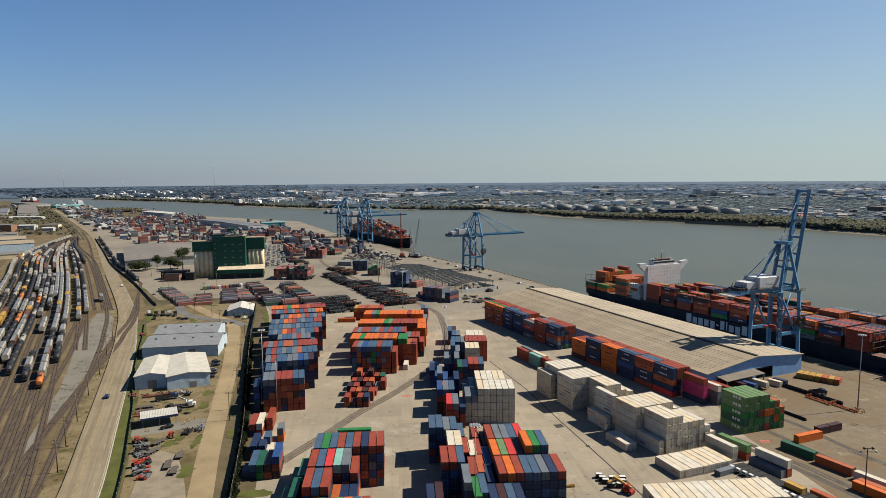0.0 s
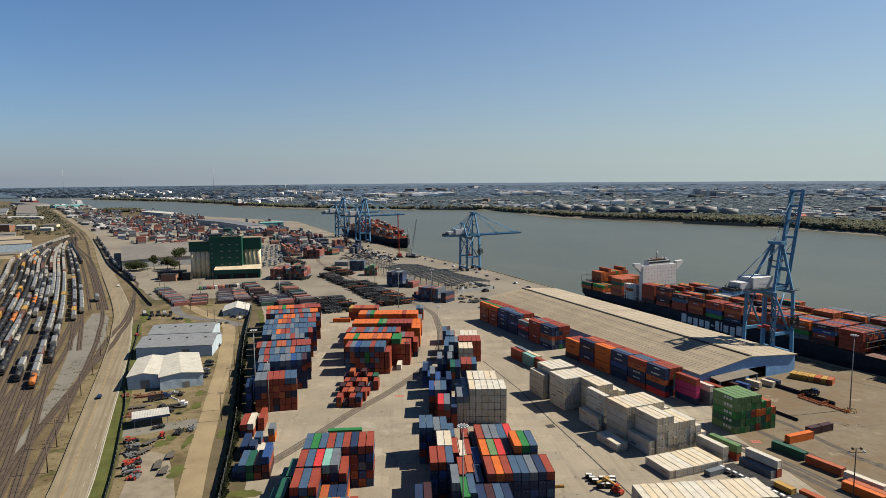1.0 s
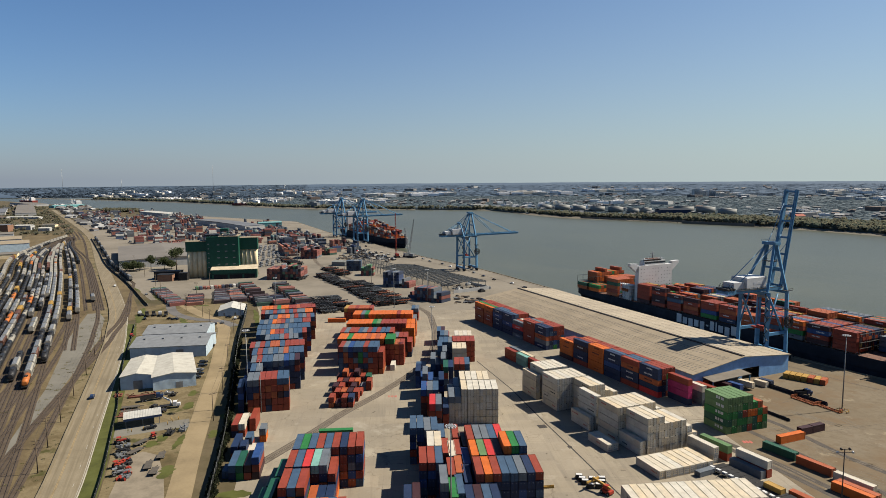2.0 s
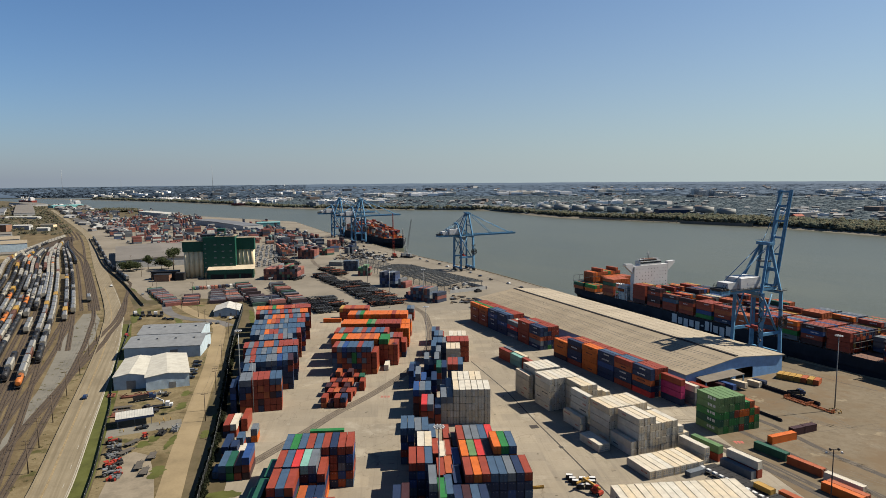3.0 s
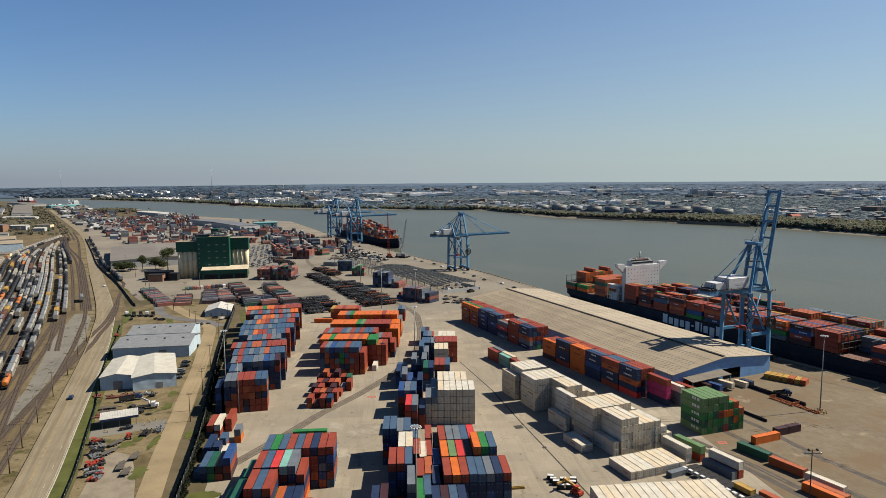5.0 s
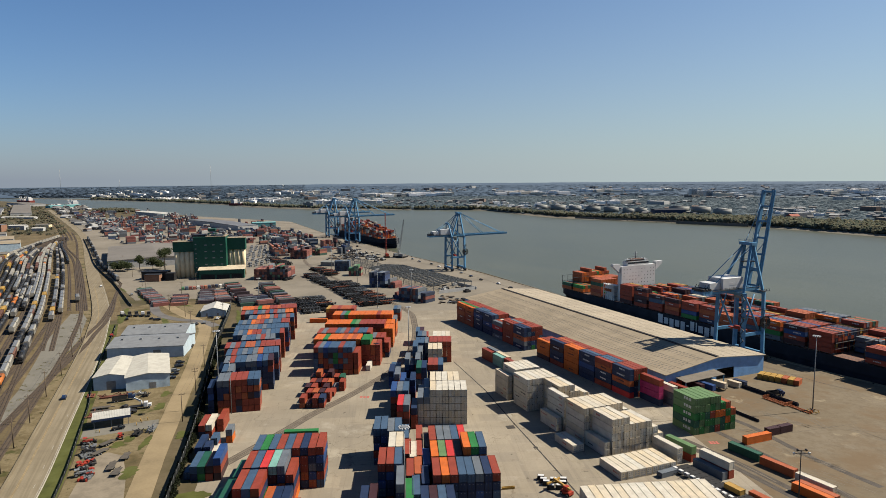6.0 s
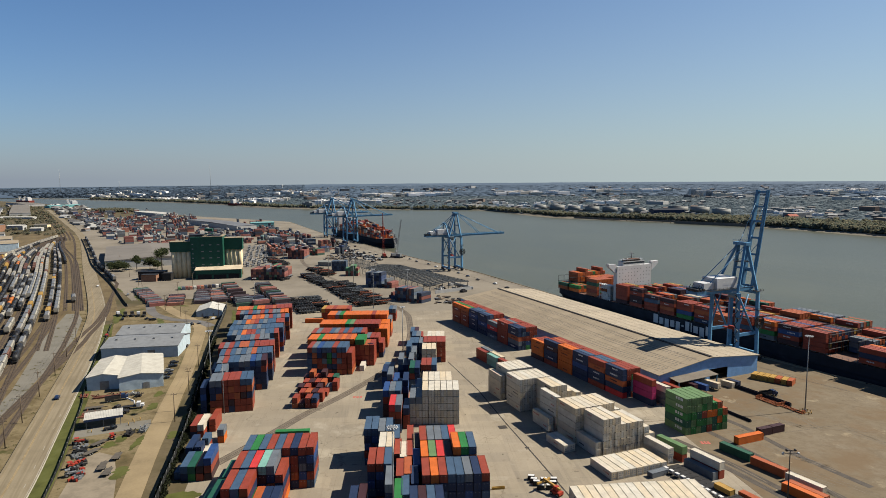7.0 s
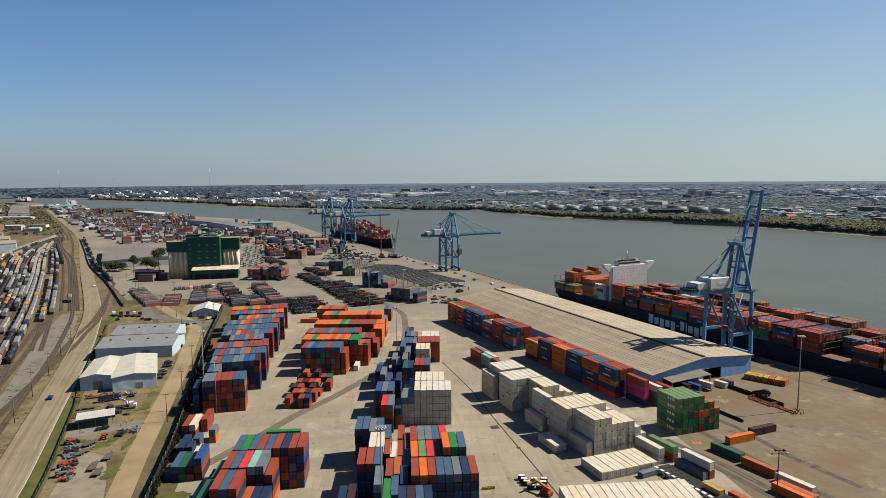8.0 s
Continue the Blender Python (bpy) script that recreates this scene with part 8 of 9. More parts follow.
scatter_town("upriver_sheds", 120, upriver, (6, 20), (3, 6), town_far, "low sheds and depots upriver", 35)
scatter_town("low_town", 330, left_town, (6, 16), (3, 5), town_far, "low roofs of depots and houses beyond the tracks", 31)


def bank_x(y):
    for (xa, ya), (xb, yb) in zip(FAR_BANK, FAR_BANK[1:]):
        if ya <= y <= yb:
            return xa + (xb - xa) * (y - ya) / (yb - ya)
    return FAR_BANK[-1][0]


def far_rise(x, y):
    """Height of the land's slow rise towards the horizon."""
    az = math.degrees(math.atan2(x, y))
    r0 = 3300 + 1290 * min(1.0, max(0.0, (-az - 18) / 18))
    f = max(0.0, min(1.0, (math.hypot(x, y) - r0) / (4890 - r0)))
    return 52.0 * f ** 0.8


CENTRES = []


def far_town(r):
    """Loose quarters of the town, thinning out inland."""
    if not CENTRES:
        for i in range(110):
            y = 1250 + 3400 * r.random() ** 0.8
            CENTRES.append((bank_x(y) + 60 + abs(r.gauss(0, 1)) * (600 + y * 0.45), y))
    while True:
        cx, cy = r.choice(CENTRES)
        x, y = cx + r.gauss(0, 110), cy + r.gauss(0, 60)
        if x > bank_x(y) + 45 and math.hypot(x, y) < 4300:
            return x, y


scatter_town("far_town", 620, far_town, (8, 16), (2.5, 4.5), town_far, "low pale roofs of the town across the river", 32)
scatter_town("far_sheds", 34, far_town, (24, 50), (9, 12), town_far, "large pale sheds of the town across the river", 33)
# works and terminals that stand out pale among the trees: middle, half extent, count, footprint, height
white_town = palette("town_white", [(0.68, 0.67, 0.65), (0.55, 0.54, 0.51), (0.40, 0.395, 0.38), (0.75, 0.745, 0.73), (0.48, 0.44, 0.37), (0.62, 0.61, 0.60)], 0.7)
wr = random.Random(71)
QUARTERS = [((-115, 3390), (165, 60), 22, (25, 70), (13, 18)), ((-395, 2650), (75, 220), 22, (16, 45), (10, 18)), ((-770, 2790), (85, 190), 24, (14, 40), (9, 15)),
            ((465, 3430), (175, 70), 20, (22, 60), (12, 17)), ((1010, 3500), (240, 80), 22, (22, 60), (12, 17)), ((1880, 3010), (120, 90), 20, (22, 55), (12, 17)),
            ((925, 1620), (80, 100), 16, (8, 20), (7, 10)), ((330, 2200), (130, 260), 22, (9, 22), (8, 12)), ((1300, 2990), (45, 80), 5, (26, 44), (16, 22)),
            ((-330, 3300), (70, 80), 8, (25, 60), (13, 18)), ((660, 2390), (140, 140), 14, (14, 36), (9, 14)), ((1610, 2460), (80, 110), 10, (20, 45), (11, 15)),
            ((-740, 3560), (150, 130), 16, (20, 50), (11, 16)), ((-275, 2570), (50, 150), 10, (18, 44), (10, 16)), ((-1250, 3100), (140, 160), 18, (18, 46), (9, 15)),
            ((-1780, 3640), (200, 150), 18, (18, 50), (9, 15))]
for (cx, cy), (hx, hy), n, size, height in QUARTERS:
    bm = bmesh.new()
    placed = 0
    while placed < n:
        x, y = cx + wr.uniform(-hx, hx), cy + wr.uniform(-hy, hy)
        if x < bank_x(y) + 30:
            x = bank_x(y) + wr.uniform(32, 120)
        w, d, h = wr.uniform(*size) * 1.2, wr.uniform(*size) * 0.7, wr.uniform(*height) * 0.8
        m = yawed(x, y, 0.4 + far_rise(x, y), wr.choice((-4, 4, 8, 20)))
        box(bm, -w / 2, w / 2, -d / 2, d / 2, 0, h, 0, m)
        box(bm, -w * 0.3, w * 0.1, -d * 0.3, d * 0.3, h, h + 1.6, 0, m)
        placed += 1
    solid("far_works", bm, white_town, "cluster of pale works buildings among trees across the river", "buildings", kind="stuff")
for x, y, w, d, h in ((1180.0, 3040.0, 26, 24, 34), (1216.0, 3070.0, 60, 20, 24), (1240.0, 3010.0, 34, 26, 28), (1310.0, 3060.0, 70, 20, 20)):
    bm = bmesh.new()
    box(bm, -w / 2, w / 2, -d / 2, d / 2, 0, h)
    box(bm, -w / 5, w / 6, -d / 4, d / 4, h, h + 4)
    for k in range(int(h / 5)):
        box(bm, -w / 2 - 0.1, w / 2 + 0.1, -d / 2 - 0.15, -d / 2, 3 + k * 5, 5 + k * 5, 1)
    solid("office_block", bm, (ship_white, glass_dark), "pale office block rising above the far trees", "building", yawed(x, y, far_rise(x, y), 6), "far office blocks")

# storage tanks on the far bank
tank_pale = weathered("tank_pale", (0.20, 0.20, 0.185), 0.6, 0.05, 0.15, 0.5, tone=0.25)
for i, (x, y, r_, h) in enumerate(((640.0, 1720.0, 26, 16), (690.0, 1700.0, 24, 15), (715.0, 1625.0, 22, 13), (470.0, 1760.0, 20, 14), (430.0, 1800.0, 20, 14), (390.0, 1850.0, 18, 13), (350.0, 1900.0, 22, 14), (500.0, 1700.0, 15, 12), (540.0, 1720.0, 15, 12), (310.0, 1960.0, 18, 12))):
    bm = bmesh.new()
    tube(bm, (x, y, 0.5), (x, y, h), r_, 28)
    tube(bm, (x, y, h), (x, y, h + 2.2), r_, 28, 1.0)
    solid("storage_tank", bm, tank_pale, "large pale cylindrical storage tank on the far bank", "tank", group="far bank tanks")
block("dark_shed", 545.0, 1620.0, 0, 75, 40, 12, BOX_PAINT["b"], hull_black, "dark blue shed on the far bank", "shed", 3)
block("house", 790.0, 1440.0, 20, 26, 16, 5, silo_cream, weathered("red_roof", (0.234, 0.0585, 0.0325), 0.8, 0.3, 0.2, 2), "house with a red roof among trees", "house", 5)

# woods: many small clumps of leaf faces
def woods(name, n, place_fn, rad, height, label, seed, leaves=26, mat=None, size=1.0, up=1.6):
    r = np.random.RandomState(seed)
    pr = random.Random(seed)
    spots = np.array([place_fn(pr) for i in range(n)])
    rise = np.array([far_rise(x, y) if mat and y > 900 else 0.0 for x, y in spots])
    R = r.uniform(rad[0], rad[1], n)
    H = r.uniform(height[0], height[1], n)
    c = r.normal(0, 1, (n, leaves, 3))
    c /= np.linalg.norm(c, axis=2, keepdims=True) + 1e-6
    c *= r.uniform(0.5, 1.0, (n, leaves, 1))
    mid = np.stack((spots[:, 0], spots[:, 1], rise + H * 0.55), 1)
    p = (mid[:, None, :] + c * np.stack((R, R, H * 0.45), 1)[:, None, :]).reshape(-1, 3)
    nrm = r.normal(0, 1, p.shape) + c.reshape(-1, 3) * 0.8 + (0, 0, up)
    nrm /= np.linalg.norm(nrm, axis=1, keepdims=True)
    u = np.cross(nrm, (0.3, 0.5, 0.8))
    u /= np.linalg.norm(u, axis=1, keepdims=True)
    v = np.cross(nrm, u)
    s = (np.repeat(R, leaves) * 0.36 * size * r.uniform(0.7, 1.3, len(p)))[:, None]
    q = np.stack((p - u * s - v * s * 0.6, p + u * s * 0.8 - v * s * 0.8, p + u * s + v * s * 0.7, p - u * s * 0.7 + v * s), 1).reshape(-1, 3)
    me = bpy.data.meshes.new(name)
    me.from_pydata(q.tolist(), [], np.arange(len(q)).reshape(-1, 4).tolist())
    me.materials.append(mat or leaf)
    return tagged(new(name, me), label, "trees", kind="stuff")


def bank_strip(r):
    y = r.uniform(900, 3300) if r.random() < 0.6 else r.uniform(950, 1700)
    return bank_x(y) + 4 + abs(r.gauss(0, 1)) * 26, y


def right_strip(r):
    y = r.uniform(500, 1500)
    return bank_x(y) + 5 + r.uniform(0, 160), y


def inland(r):
    while True:
        y = 1000 + 2300 * r.random()
        x = bank_x(y) + 25 + r.random() ** 1.4 * 2600
        if math.hypot(x, y) < 3300 and abs(x) < 0.75 * y + 150:
            return x, y


def horizon_wood(r):
    while True:
        rr, a = math.sqrt(r.uniform(2900 ** 2, 4500 ** 2)), radians(r.uniform(-42, 38))
        x, y = rr * math.sin(a), rr * math.cos(a)
        if x > bank_x(y) + 20:
            return x, y


def left_trees(r):
    y = r.uniform(480, 2600)
    return -0.62 * y - 80 - r.uniform(0, 40 + y * 0.35), y


def point_trees(r):
    t = r.random()
    return -945 - 110 * t + r.uniform(-20, 20), 1975 + 60 * t + r.uniform(-30, 20)


ICO_V = [(0.0, 0.0, 1.0)] + [(0.894 * math.cos(k * math.tau / 5), 0.894 * math.sin(k * math.tau / 5), 0.447) for k in range(5)] + [(0.894 * math.cos((k + 0.5) * math.tau / 5), 0.894 * math.sin((k + 0.5) * math.tau / 5), -0.447) for k in range(5)]
ICO_F = [(0, 1 + k, 1 + (k + 1) % 5) for k in range(5)] + [(1 + k, 6 + k, 1 + (k + 1) % 5) for k in range(5)] + [(6 + k, 6 + (k + 1) % 5, 1 + (k + 1) % 5) for k in range(5)]


def crowns(name, n, place_fn, rad, height, label, seed, mat, lumps=1):
    """Far woods: each tree a few uneven rounded masses of foliage."""
    r = np.random.RandomState(seed)
    pr = random.Random(seed)
    spots = np.repeat(np.array([place_fn(pr) for i in range(n)]), lumps, axis=0)
    n *= lumps
    rise = np.array([far_rise(x, y) if y > 900 else 0.0 for x, y in spots])
    R, H = r.uniform(rad[0], rad[1], n), r.uniform(height[0], height[1], n)
    if lumps > 1:
        spots = spots + r.normal(0, 0.55, spots.shape) * R[:, None]
    v = np.array(ICO_V)
    k = len(v)
    p = v[None, :, :] * r.uniform(0.78, 1.2, (n, k, 1)) * np.stack((R, R, H * 0.5), 1)[:, None, :]
    p += np.stack((spots[:, 0], spots[:, 1], rise + H * 0.5), 1)[:, None, :]
    f = np.array(ICO_F)[None, :, :] + (np.arange(n) * k)[:, None, None]
    me = bpy.data.meshes.new(name)
    me.from_pydata(p.reshape(-1, 3).tolist(), [], f.reshape(-1, 3).tolist())
    me.polygons.foreach_set("use_smooth", [True] * len(me.polygons))
    me.materials.append(mat)
    return tagged(new(name, me), label, "trees", kind="stuff")


def crown_mat(name, lo, mid, hi):
    m, nt, b = nodes_of(name, 0.95)
    b.inputs["Specular IOR Level"].default_value = 0.0
    col = ramp(nt, nt.nodes.new("ShaderNodeNewGeometry").outputs["Random Per Island"], [(0, lo), (0.5, mid), (1, hi)])
    dapple = tex_noise(nt, world_xy(nt), 0.35, 5, 0.75)
    col = mixc(nt, 0.75, col, ramp(nt, dapple, [(0.35, (0.8,) * 3), (0.6, (1.08,) * 3)]), "MULTIPLY")
    nt.links.new(col, b.inputs["Base Color"])
    bump(nt, b, dapple, 0.3, 1.0)
    return m


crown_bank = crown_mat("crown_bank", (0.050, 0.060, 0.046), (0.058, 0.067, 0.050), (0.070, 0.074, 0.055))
# blue distance haze is mixed into the next two foliage colours
crown_town_hazed = crown_mat("crown_town_hazed", (0.043, 0.060, 0.072), (0.052, 0.070, 0.082), (0.063, 0.080, 0.088))
crown_far_hazed = crown_mat("crown_far_hazed", (0.054, 0.078, 0.108), (0.060, 0.085, 0.115), (0.070, 0.095, 0.122))
crowns("bank_crowns", 2100, bank_strip, (2, 4.4), (5, 10), "olive-green trees lining the far river bank", 141, crown_bank, 3)
crowns("bank_crowns_right", 3600, right_strip, (2, 4.4), (6, 12), "dense olive-green wood on the far river bank", 142, crown_bank, 3)
woods("riverside_woods", 1700, bank_strip, (4, 9), (5, 12), "dark green trees lining the far river bank", 41, 34, leaf_bank, 0.85, 1.6)
woods("riverside_woods_right", 1500, right_strip, (4, 8), (7, 15), "dense dark trees on the far river bank", 42, 42, leaf_bank, 0.8, 1.6)
crowns("inland_woods", 34500, inland, (5, 11), (0.5, 1.2), "dark trees among the far town", 43, crown_town_hazed)
def horizon_wood_left(r):
    while True:
        rr, a = math.sqrt(r.uniform(3000 ** 2, 4860 ** 2)), radians(r.uniform(-46, -12))
        x, y = rr * math.sin(a), rr * math.cos(a)
        if x > bank_x(y) + 12:
            return x, y


crowns("horizon_woods_upriver", 9000, horizon_wood_left, (8, 18), (0.2, 0.5), "woods upriver on the far bank, tinted with blue haze", 49, crown_far_hazed)
crowns("horizon_woods", 14000, horizon_wood, (8, 18), (0.2, 0.6), "woods out to the horizon, tinted with blue haze", 47, crown_far_hazed)
def weed_spots(r):
    k = r.randrange(0, 46)
    p, q = ROAD_LINE[k], sides(ROAD_LINE)[k]
    o = p + q * (r.choice((-8.5, -10.5, -17.0, -21.0, -32.0, -39.0, 15.0)) + r.uniform(-1.5, 1.5))
    return o.x + r.uniform(-1, 1), o.y + r.uniform(-5, 5)


# near-black leaf clumps added where stack and fence shade darkens the ground
shade_leaf, nt, b = nodes_of("shade_leaf", 0.9)
col = ramp(nt, nt.nodes.new("ShaderNodeNewGeometry").outputs["Random Per Island"], [(0, (0.010, 0.013, 0.007)), (0.6, (0.018, 0.023, 0.010)), (1, (0.032, 0.038, 0.014))])
leafy(nt, b, col)
FENCE_LINE = curve_through([(-65.0, 183.0), (-67.0, 191.0), (-75.0, 225.0), (-81.0, 248.0), (-91.5, 286.0), (-104.5, 331.0), (-121.0, 391.0)], 3.0)


def shade_spots(r):
    p = r.choice(FENCE_LINE)
    return p.x + r.uniform(-0.9, 1.2), p.y + r.uniform(-1.5, 1.5)


woods("fence_vines", 460, shade_spots, (0.6, 1.2), (1.0, 3.4), "near-black leaf clumps added along the screen fence as its band of shade", 52, 46, shade_leaf, 0.7, 0.4)
woods("weeds", 260, weed_spots, (0.4, 1.3), (0.1, 0.3), "dry green weeds along the tracks and the road barrier", 48, 26, weed_leaf, 0.45, 4.0)
woods("trackside_trees", 800, left_trees, (2.2, 5.0), (3, 7), "scattered dark trees beyond the tracks", 44, 64, leaf_bank, 0.6)
woods("upriver_trees", 380, upriver_open, (3, 6), (3, 7), "dark trees and scrub upriver", 46, 70, leaf_bank, 0.55)
woods("point_trees", 160, point_trees, (5, 9), (7, 12), "belt of trees on the near bank point", 45, 90, leaf_bank, 0.6)

# far horizon: the land rises slowly out to the skyline
bm = bmesh.new()
far_wood_hazed, nt, b = nodes_of("far_woodland_hazed", 0.95)
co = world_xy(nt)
# woodland tones set bluish: the haze of distance put into the colour
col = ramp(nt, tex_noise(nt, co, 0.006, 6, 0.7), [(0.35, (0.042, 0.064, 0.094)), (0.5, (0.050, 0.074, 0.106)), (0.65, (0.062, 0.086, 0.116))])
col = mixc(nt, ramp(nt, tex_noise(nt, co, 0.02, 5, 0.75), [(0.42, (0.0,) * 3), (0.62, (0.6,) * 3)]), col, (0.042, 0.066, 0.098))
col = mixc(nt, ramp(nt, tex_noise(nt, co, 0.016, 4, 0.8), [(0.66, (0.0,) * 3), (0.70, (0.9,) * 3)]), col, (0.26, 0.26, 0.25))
nt.links.new(col, b.inputs["Base Color"])
grid_ = []
for i in range(181):
    a = -62 + 124 * i / 180
    r0 = 3300 + 1290 * min(1.0, max(0.0, (-a - 18) / 18))
    col_ = []
    for k in range(9):
        rad = r0 + (4890 - r0) * k / 8
        x, y = rad * math.sin(radians(a)), rad * math.cos(radians(a))
        col_.append(bm.verts.new((x, y, 0.3 + far_rise(x, y) + (0.6 * math.sin(i * 1.7) + 0.5 * math.sin(i * 0.61) if k == 8 else 0))))
    col_.append(bm.verts.new((x * 1.01, y * 1.01, -3)))
    grid_.append(col_)
for c0, c1 in zip(grid_, grid_[1:]):
    for k in range(9):
        bm.faces.new((c0[k], c1[k], c1[k + 1], c0[k + 1]))
solid("backdrop_horizon", bm, far_wood_hazed, "wooded land rising slowly to the horizon", "backdrop", kind="structure")
for x, y, h in ((-2297.0, 3900.0, 163.0), (-1389.0, 3900.0, 180.0), (-2116.0, 4250.0, 100.0)):
    bm = bmesh.new()
    tube(bm, (x, y, 0), (x, y, h), 1.1, 5, 0.7)
    solid("radio_mast", bm, grey_steel, "thin guyed radio mast on the horizon", "mast", group="radio masts")
bm = bmesh.new()
tube(bm, (-1046, 4250, 0), (-1046, 4250, 47), 1.6, 10)
tube(bm, (-1046, 4250, 46), (-1046, 4250, 51), 2.5, 14, 7)
tube(bm, (-1046, 4250, 51), (-1046, 4250, 57), 7, 14, 4)
solid("water_tower", bm, ship_white, "white water tower on the horizon", "water tower", group="water towers")
wt = thing("water_tower", pose(1192.0, 1762.0, 0.4), "pale blue-white water tower on legs across the river", "water tower", "water towers")
bm = bmesh.new()
tube(bm, (0, 0, 21), (0, 0, 25), 4, 18, 8.5)
tube(bm, (0, 0, 25), (0, 0, 28), 8.5, 18)
tube(bm, (0, 0, 28), (0, 0, 31), 8.5, 18, 1.5)
part("tank", bm, weathered("tower_paint", (0.34, 0.42, 0.45), 0.6, 0.1, 0.2, 1, tone=0), wt)
for k in range(6):
    bm = bmesh.new()
    tube(bm, (7.5 * math.cos(k * math.tau / 6), 7.5 * math.sin(k * math.tau / 6), 0), (6.5 * math.cos(k * math.tau / 6), 6.5 * math.sin(k * math.tau / 6), 25), 0.5, 6)
    part("leg", bm, grey_steel, wt)
bm = bmesh.new()
tube(bm, (0, 0, 0), (0, 0, 22), 1.0, 8)
part("riser_pipe", bm, grey_steel, wt)
# grey ships moored along the far bank
for x, y, yaw, L, hull_, house_, lab in ((-482.0, 2180.0, -26, 235.0, frame_steel, grey_steel, "long grey naval cargo ship moored at the far bank"), (-809.0, 2472.0, -38, 110.0, hull_red, ship_white, "red-hulled ship moored at the far bank"),
                                  (-1372.0, 2462.0, 134, 150.0, frame_steel, ship_white, "grey bulk carrier with pale deck cranes at the near bank"), (-1880.0, 2990.0, 150, 130.0, hull_red, ship_white, "red and white cargo ship moored upriver"), (-1610.0, 3220.0, 140, 100.0, dark_steel, grey_steel, "dark cargo ship moored upriver")):
    s = thing("cargo_ship", yawed(x, y, -3, yaw), lab, "ship", "far ships")
    bm = bmesh.new()
    prism(bm, [(0, 0), (L * 0.86, 0), (L, 12), (L * 0.86, 24), (0, 24)], 0, 9)
    part("hull", bm, hull_, s)
    bm = bmesh.new()
    box(bm, L * 0.1, L * 0.28, 3, 21, 9, 20)
    box(bm, L * 0.5, L * 0.62, 3, 21, 9, 14)
    box(bm, L * 0.15, L * 0.22, 5, 19, 20, 24)
    part("deckhouse", bm, house_, s)
    bm = bmesh.new()
    for f in (0.36, 0.46, 0.7, 0.8):
        beam(bm, (L * f, 12, 9), (L * f, 12, 27), 1.2)
        beam(bm, (L * f, 12, 15), (L * (f + 0.05), 12, 25), 0.8)
    part("deck_crane", bm, house_, s)

# jetty along the far bank
jt = thing("jetty", pose(0, 0, 0), "long low timber jetty along the far bank", "pier")
bm = bmesh.new()
beam(bm, (330.0, 1545.0, 0.2), (520.0, 1375.0, 0.2), 0.35, 4.0)
beam(bm, (505.0, 1362.0, 0.2), (610.0, 1262.0, 0.2), 0.35, 6.0)
part("deck", bm, big_roof, jt)
for k in range(24):
    f = k / 23
    bm = bmesh.new()
    tube(bm, (330 + 280 * f, 1545 - 283 * f, -4), (330 + 280 * f, 1545 - 283 * f, 0.6), 0.6, 6)
    part("pile", bm, wood_pole, jt)

# ---- marks, joints and small things on the yard ----
def flat_marks(name, rects, mat, label, z=0.056):
    """Thin painted or filled strips lying on the yard: (x, y, yaw, width, length)."""
    bm = bmesh.new()
    for x, y, yaw, w, L in rects:
        m = yawed(x, y, 0, yaw)
        box(bm, -w / 2, w / 2, 0, L, z - 0.004, z, 0, m)
    return solid(name, bm, mat, label, "marking", kind="stuff")


joint_soft = weathered("joint_soft", (0.1105, 0.091, 0.065), 0.95, 0.4, 0.4, 3, tone=0)
jr = random.Random(4)
joint_slab = weathered("joint_slab", (0.168, 0.142, 0.104), 0.95, 0.08, 0.45, 0.6, tone=0)
flat_marks("slab_joints", [(-42.0 + i * 7.6, 150.0, 3.0, 0.10, 300.0) for i in range(24)] + [(120.0, 160.0 + k * 15.2, 93.0, 0.08, 165.0) for k in range(20)], joint_slab, "straight joints between the concrete slabs")
flat_marks("drain_line", [(53.6, 218.3, 13.5, 0.55, 33.0), (46.2, 249.0, 12.5, 0.55, 44.0), (36.7, 291.6, 16.5, 0.55, 48.0), (53.6, 218.3, 193.0, 0.55, 45.0)], joint_dark, "dark slotted drainage channel across the yard", 0.06)
flat_marks("drain_cover", [(44.6, 244.6, 13, 3.4, 3.4), (51.6, 226.0, 13, 1.6, 1.6)], joint_dark, "square grey drain cover in the channel", 0.066)
flat_marks("red_marking", [(-19.5 + (k % 3) * 1.5, 281.5 + (k // 3) * 1.3, -8, 1.1, 0.9) for k in range(6)] + [(116.6 + (k % 3) * 1.2, 229.0 + (k // 3) * 1.2, 20, 1.0, 1.0) for k in range(6)], line_red, "faded red painted block on the concrete", 0.085)
flat_marks("repair_patches", [(jr.uniform(-40, 110), jr.uniform(175, 420), jr.choice((3, 93)), jr.uniform(1.5, 7), jr.uniform(2, 14)) for _ in range(46)], weathered("patch_tan", (0.195, 0.1658, 0.1202), 0.95, 0.3, 0.3, 2, tone=0), "paler repaired patches in the concrete", 0.053)
flat_marks("oil_stains", [(jr.uniform(-40, 120), jr.uniform(175, 420), jr.uniform(0, 180), jr.uniform(0.3, 0.9), jr.uniform(0.5, 2.4)) for _ in range(160)], joint_soft, "small dark oil stains on the concrete", 0.058)
flat_marks("apron_lines", [(141.0, 236.0, -74.0, 0.14, 42.0), (150.0, 270.0, -62.0, 0.14, 30.0)], patch_grey, "faded white painted lines on the apron", 0.085)
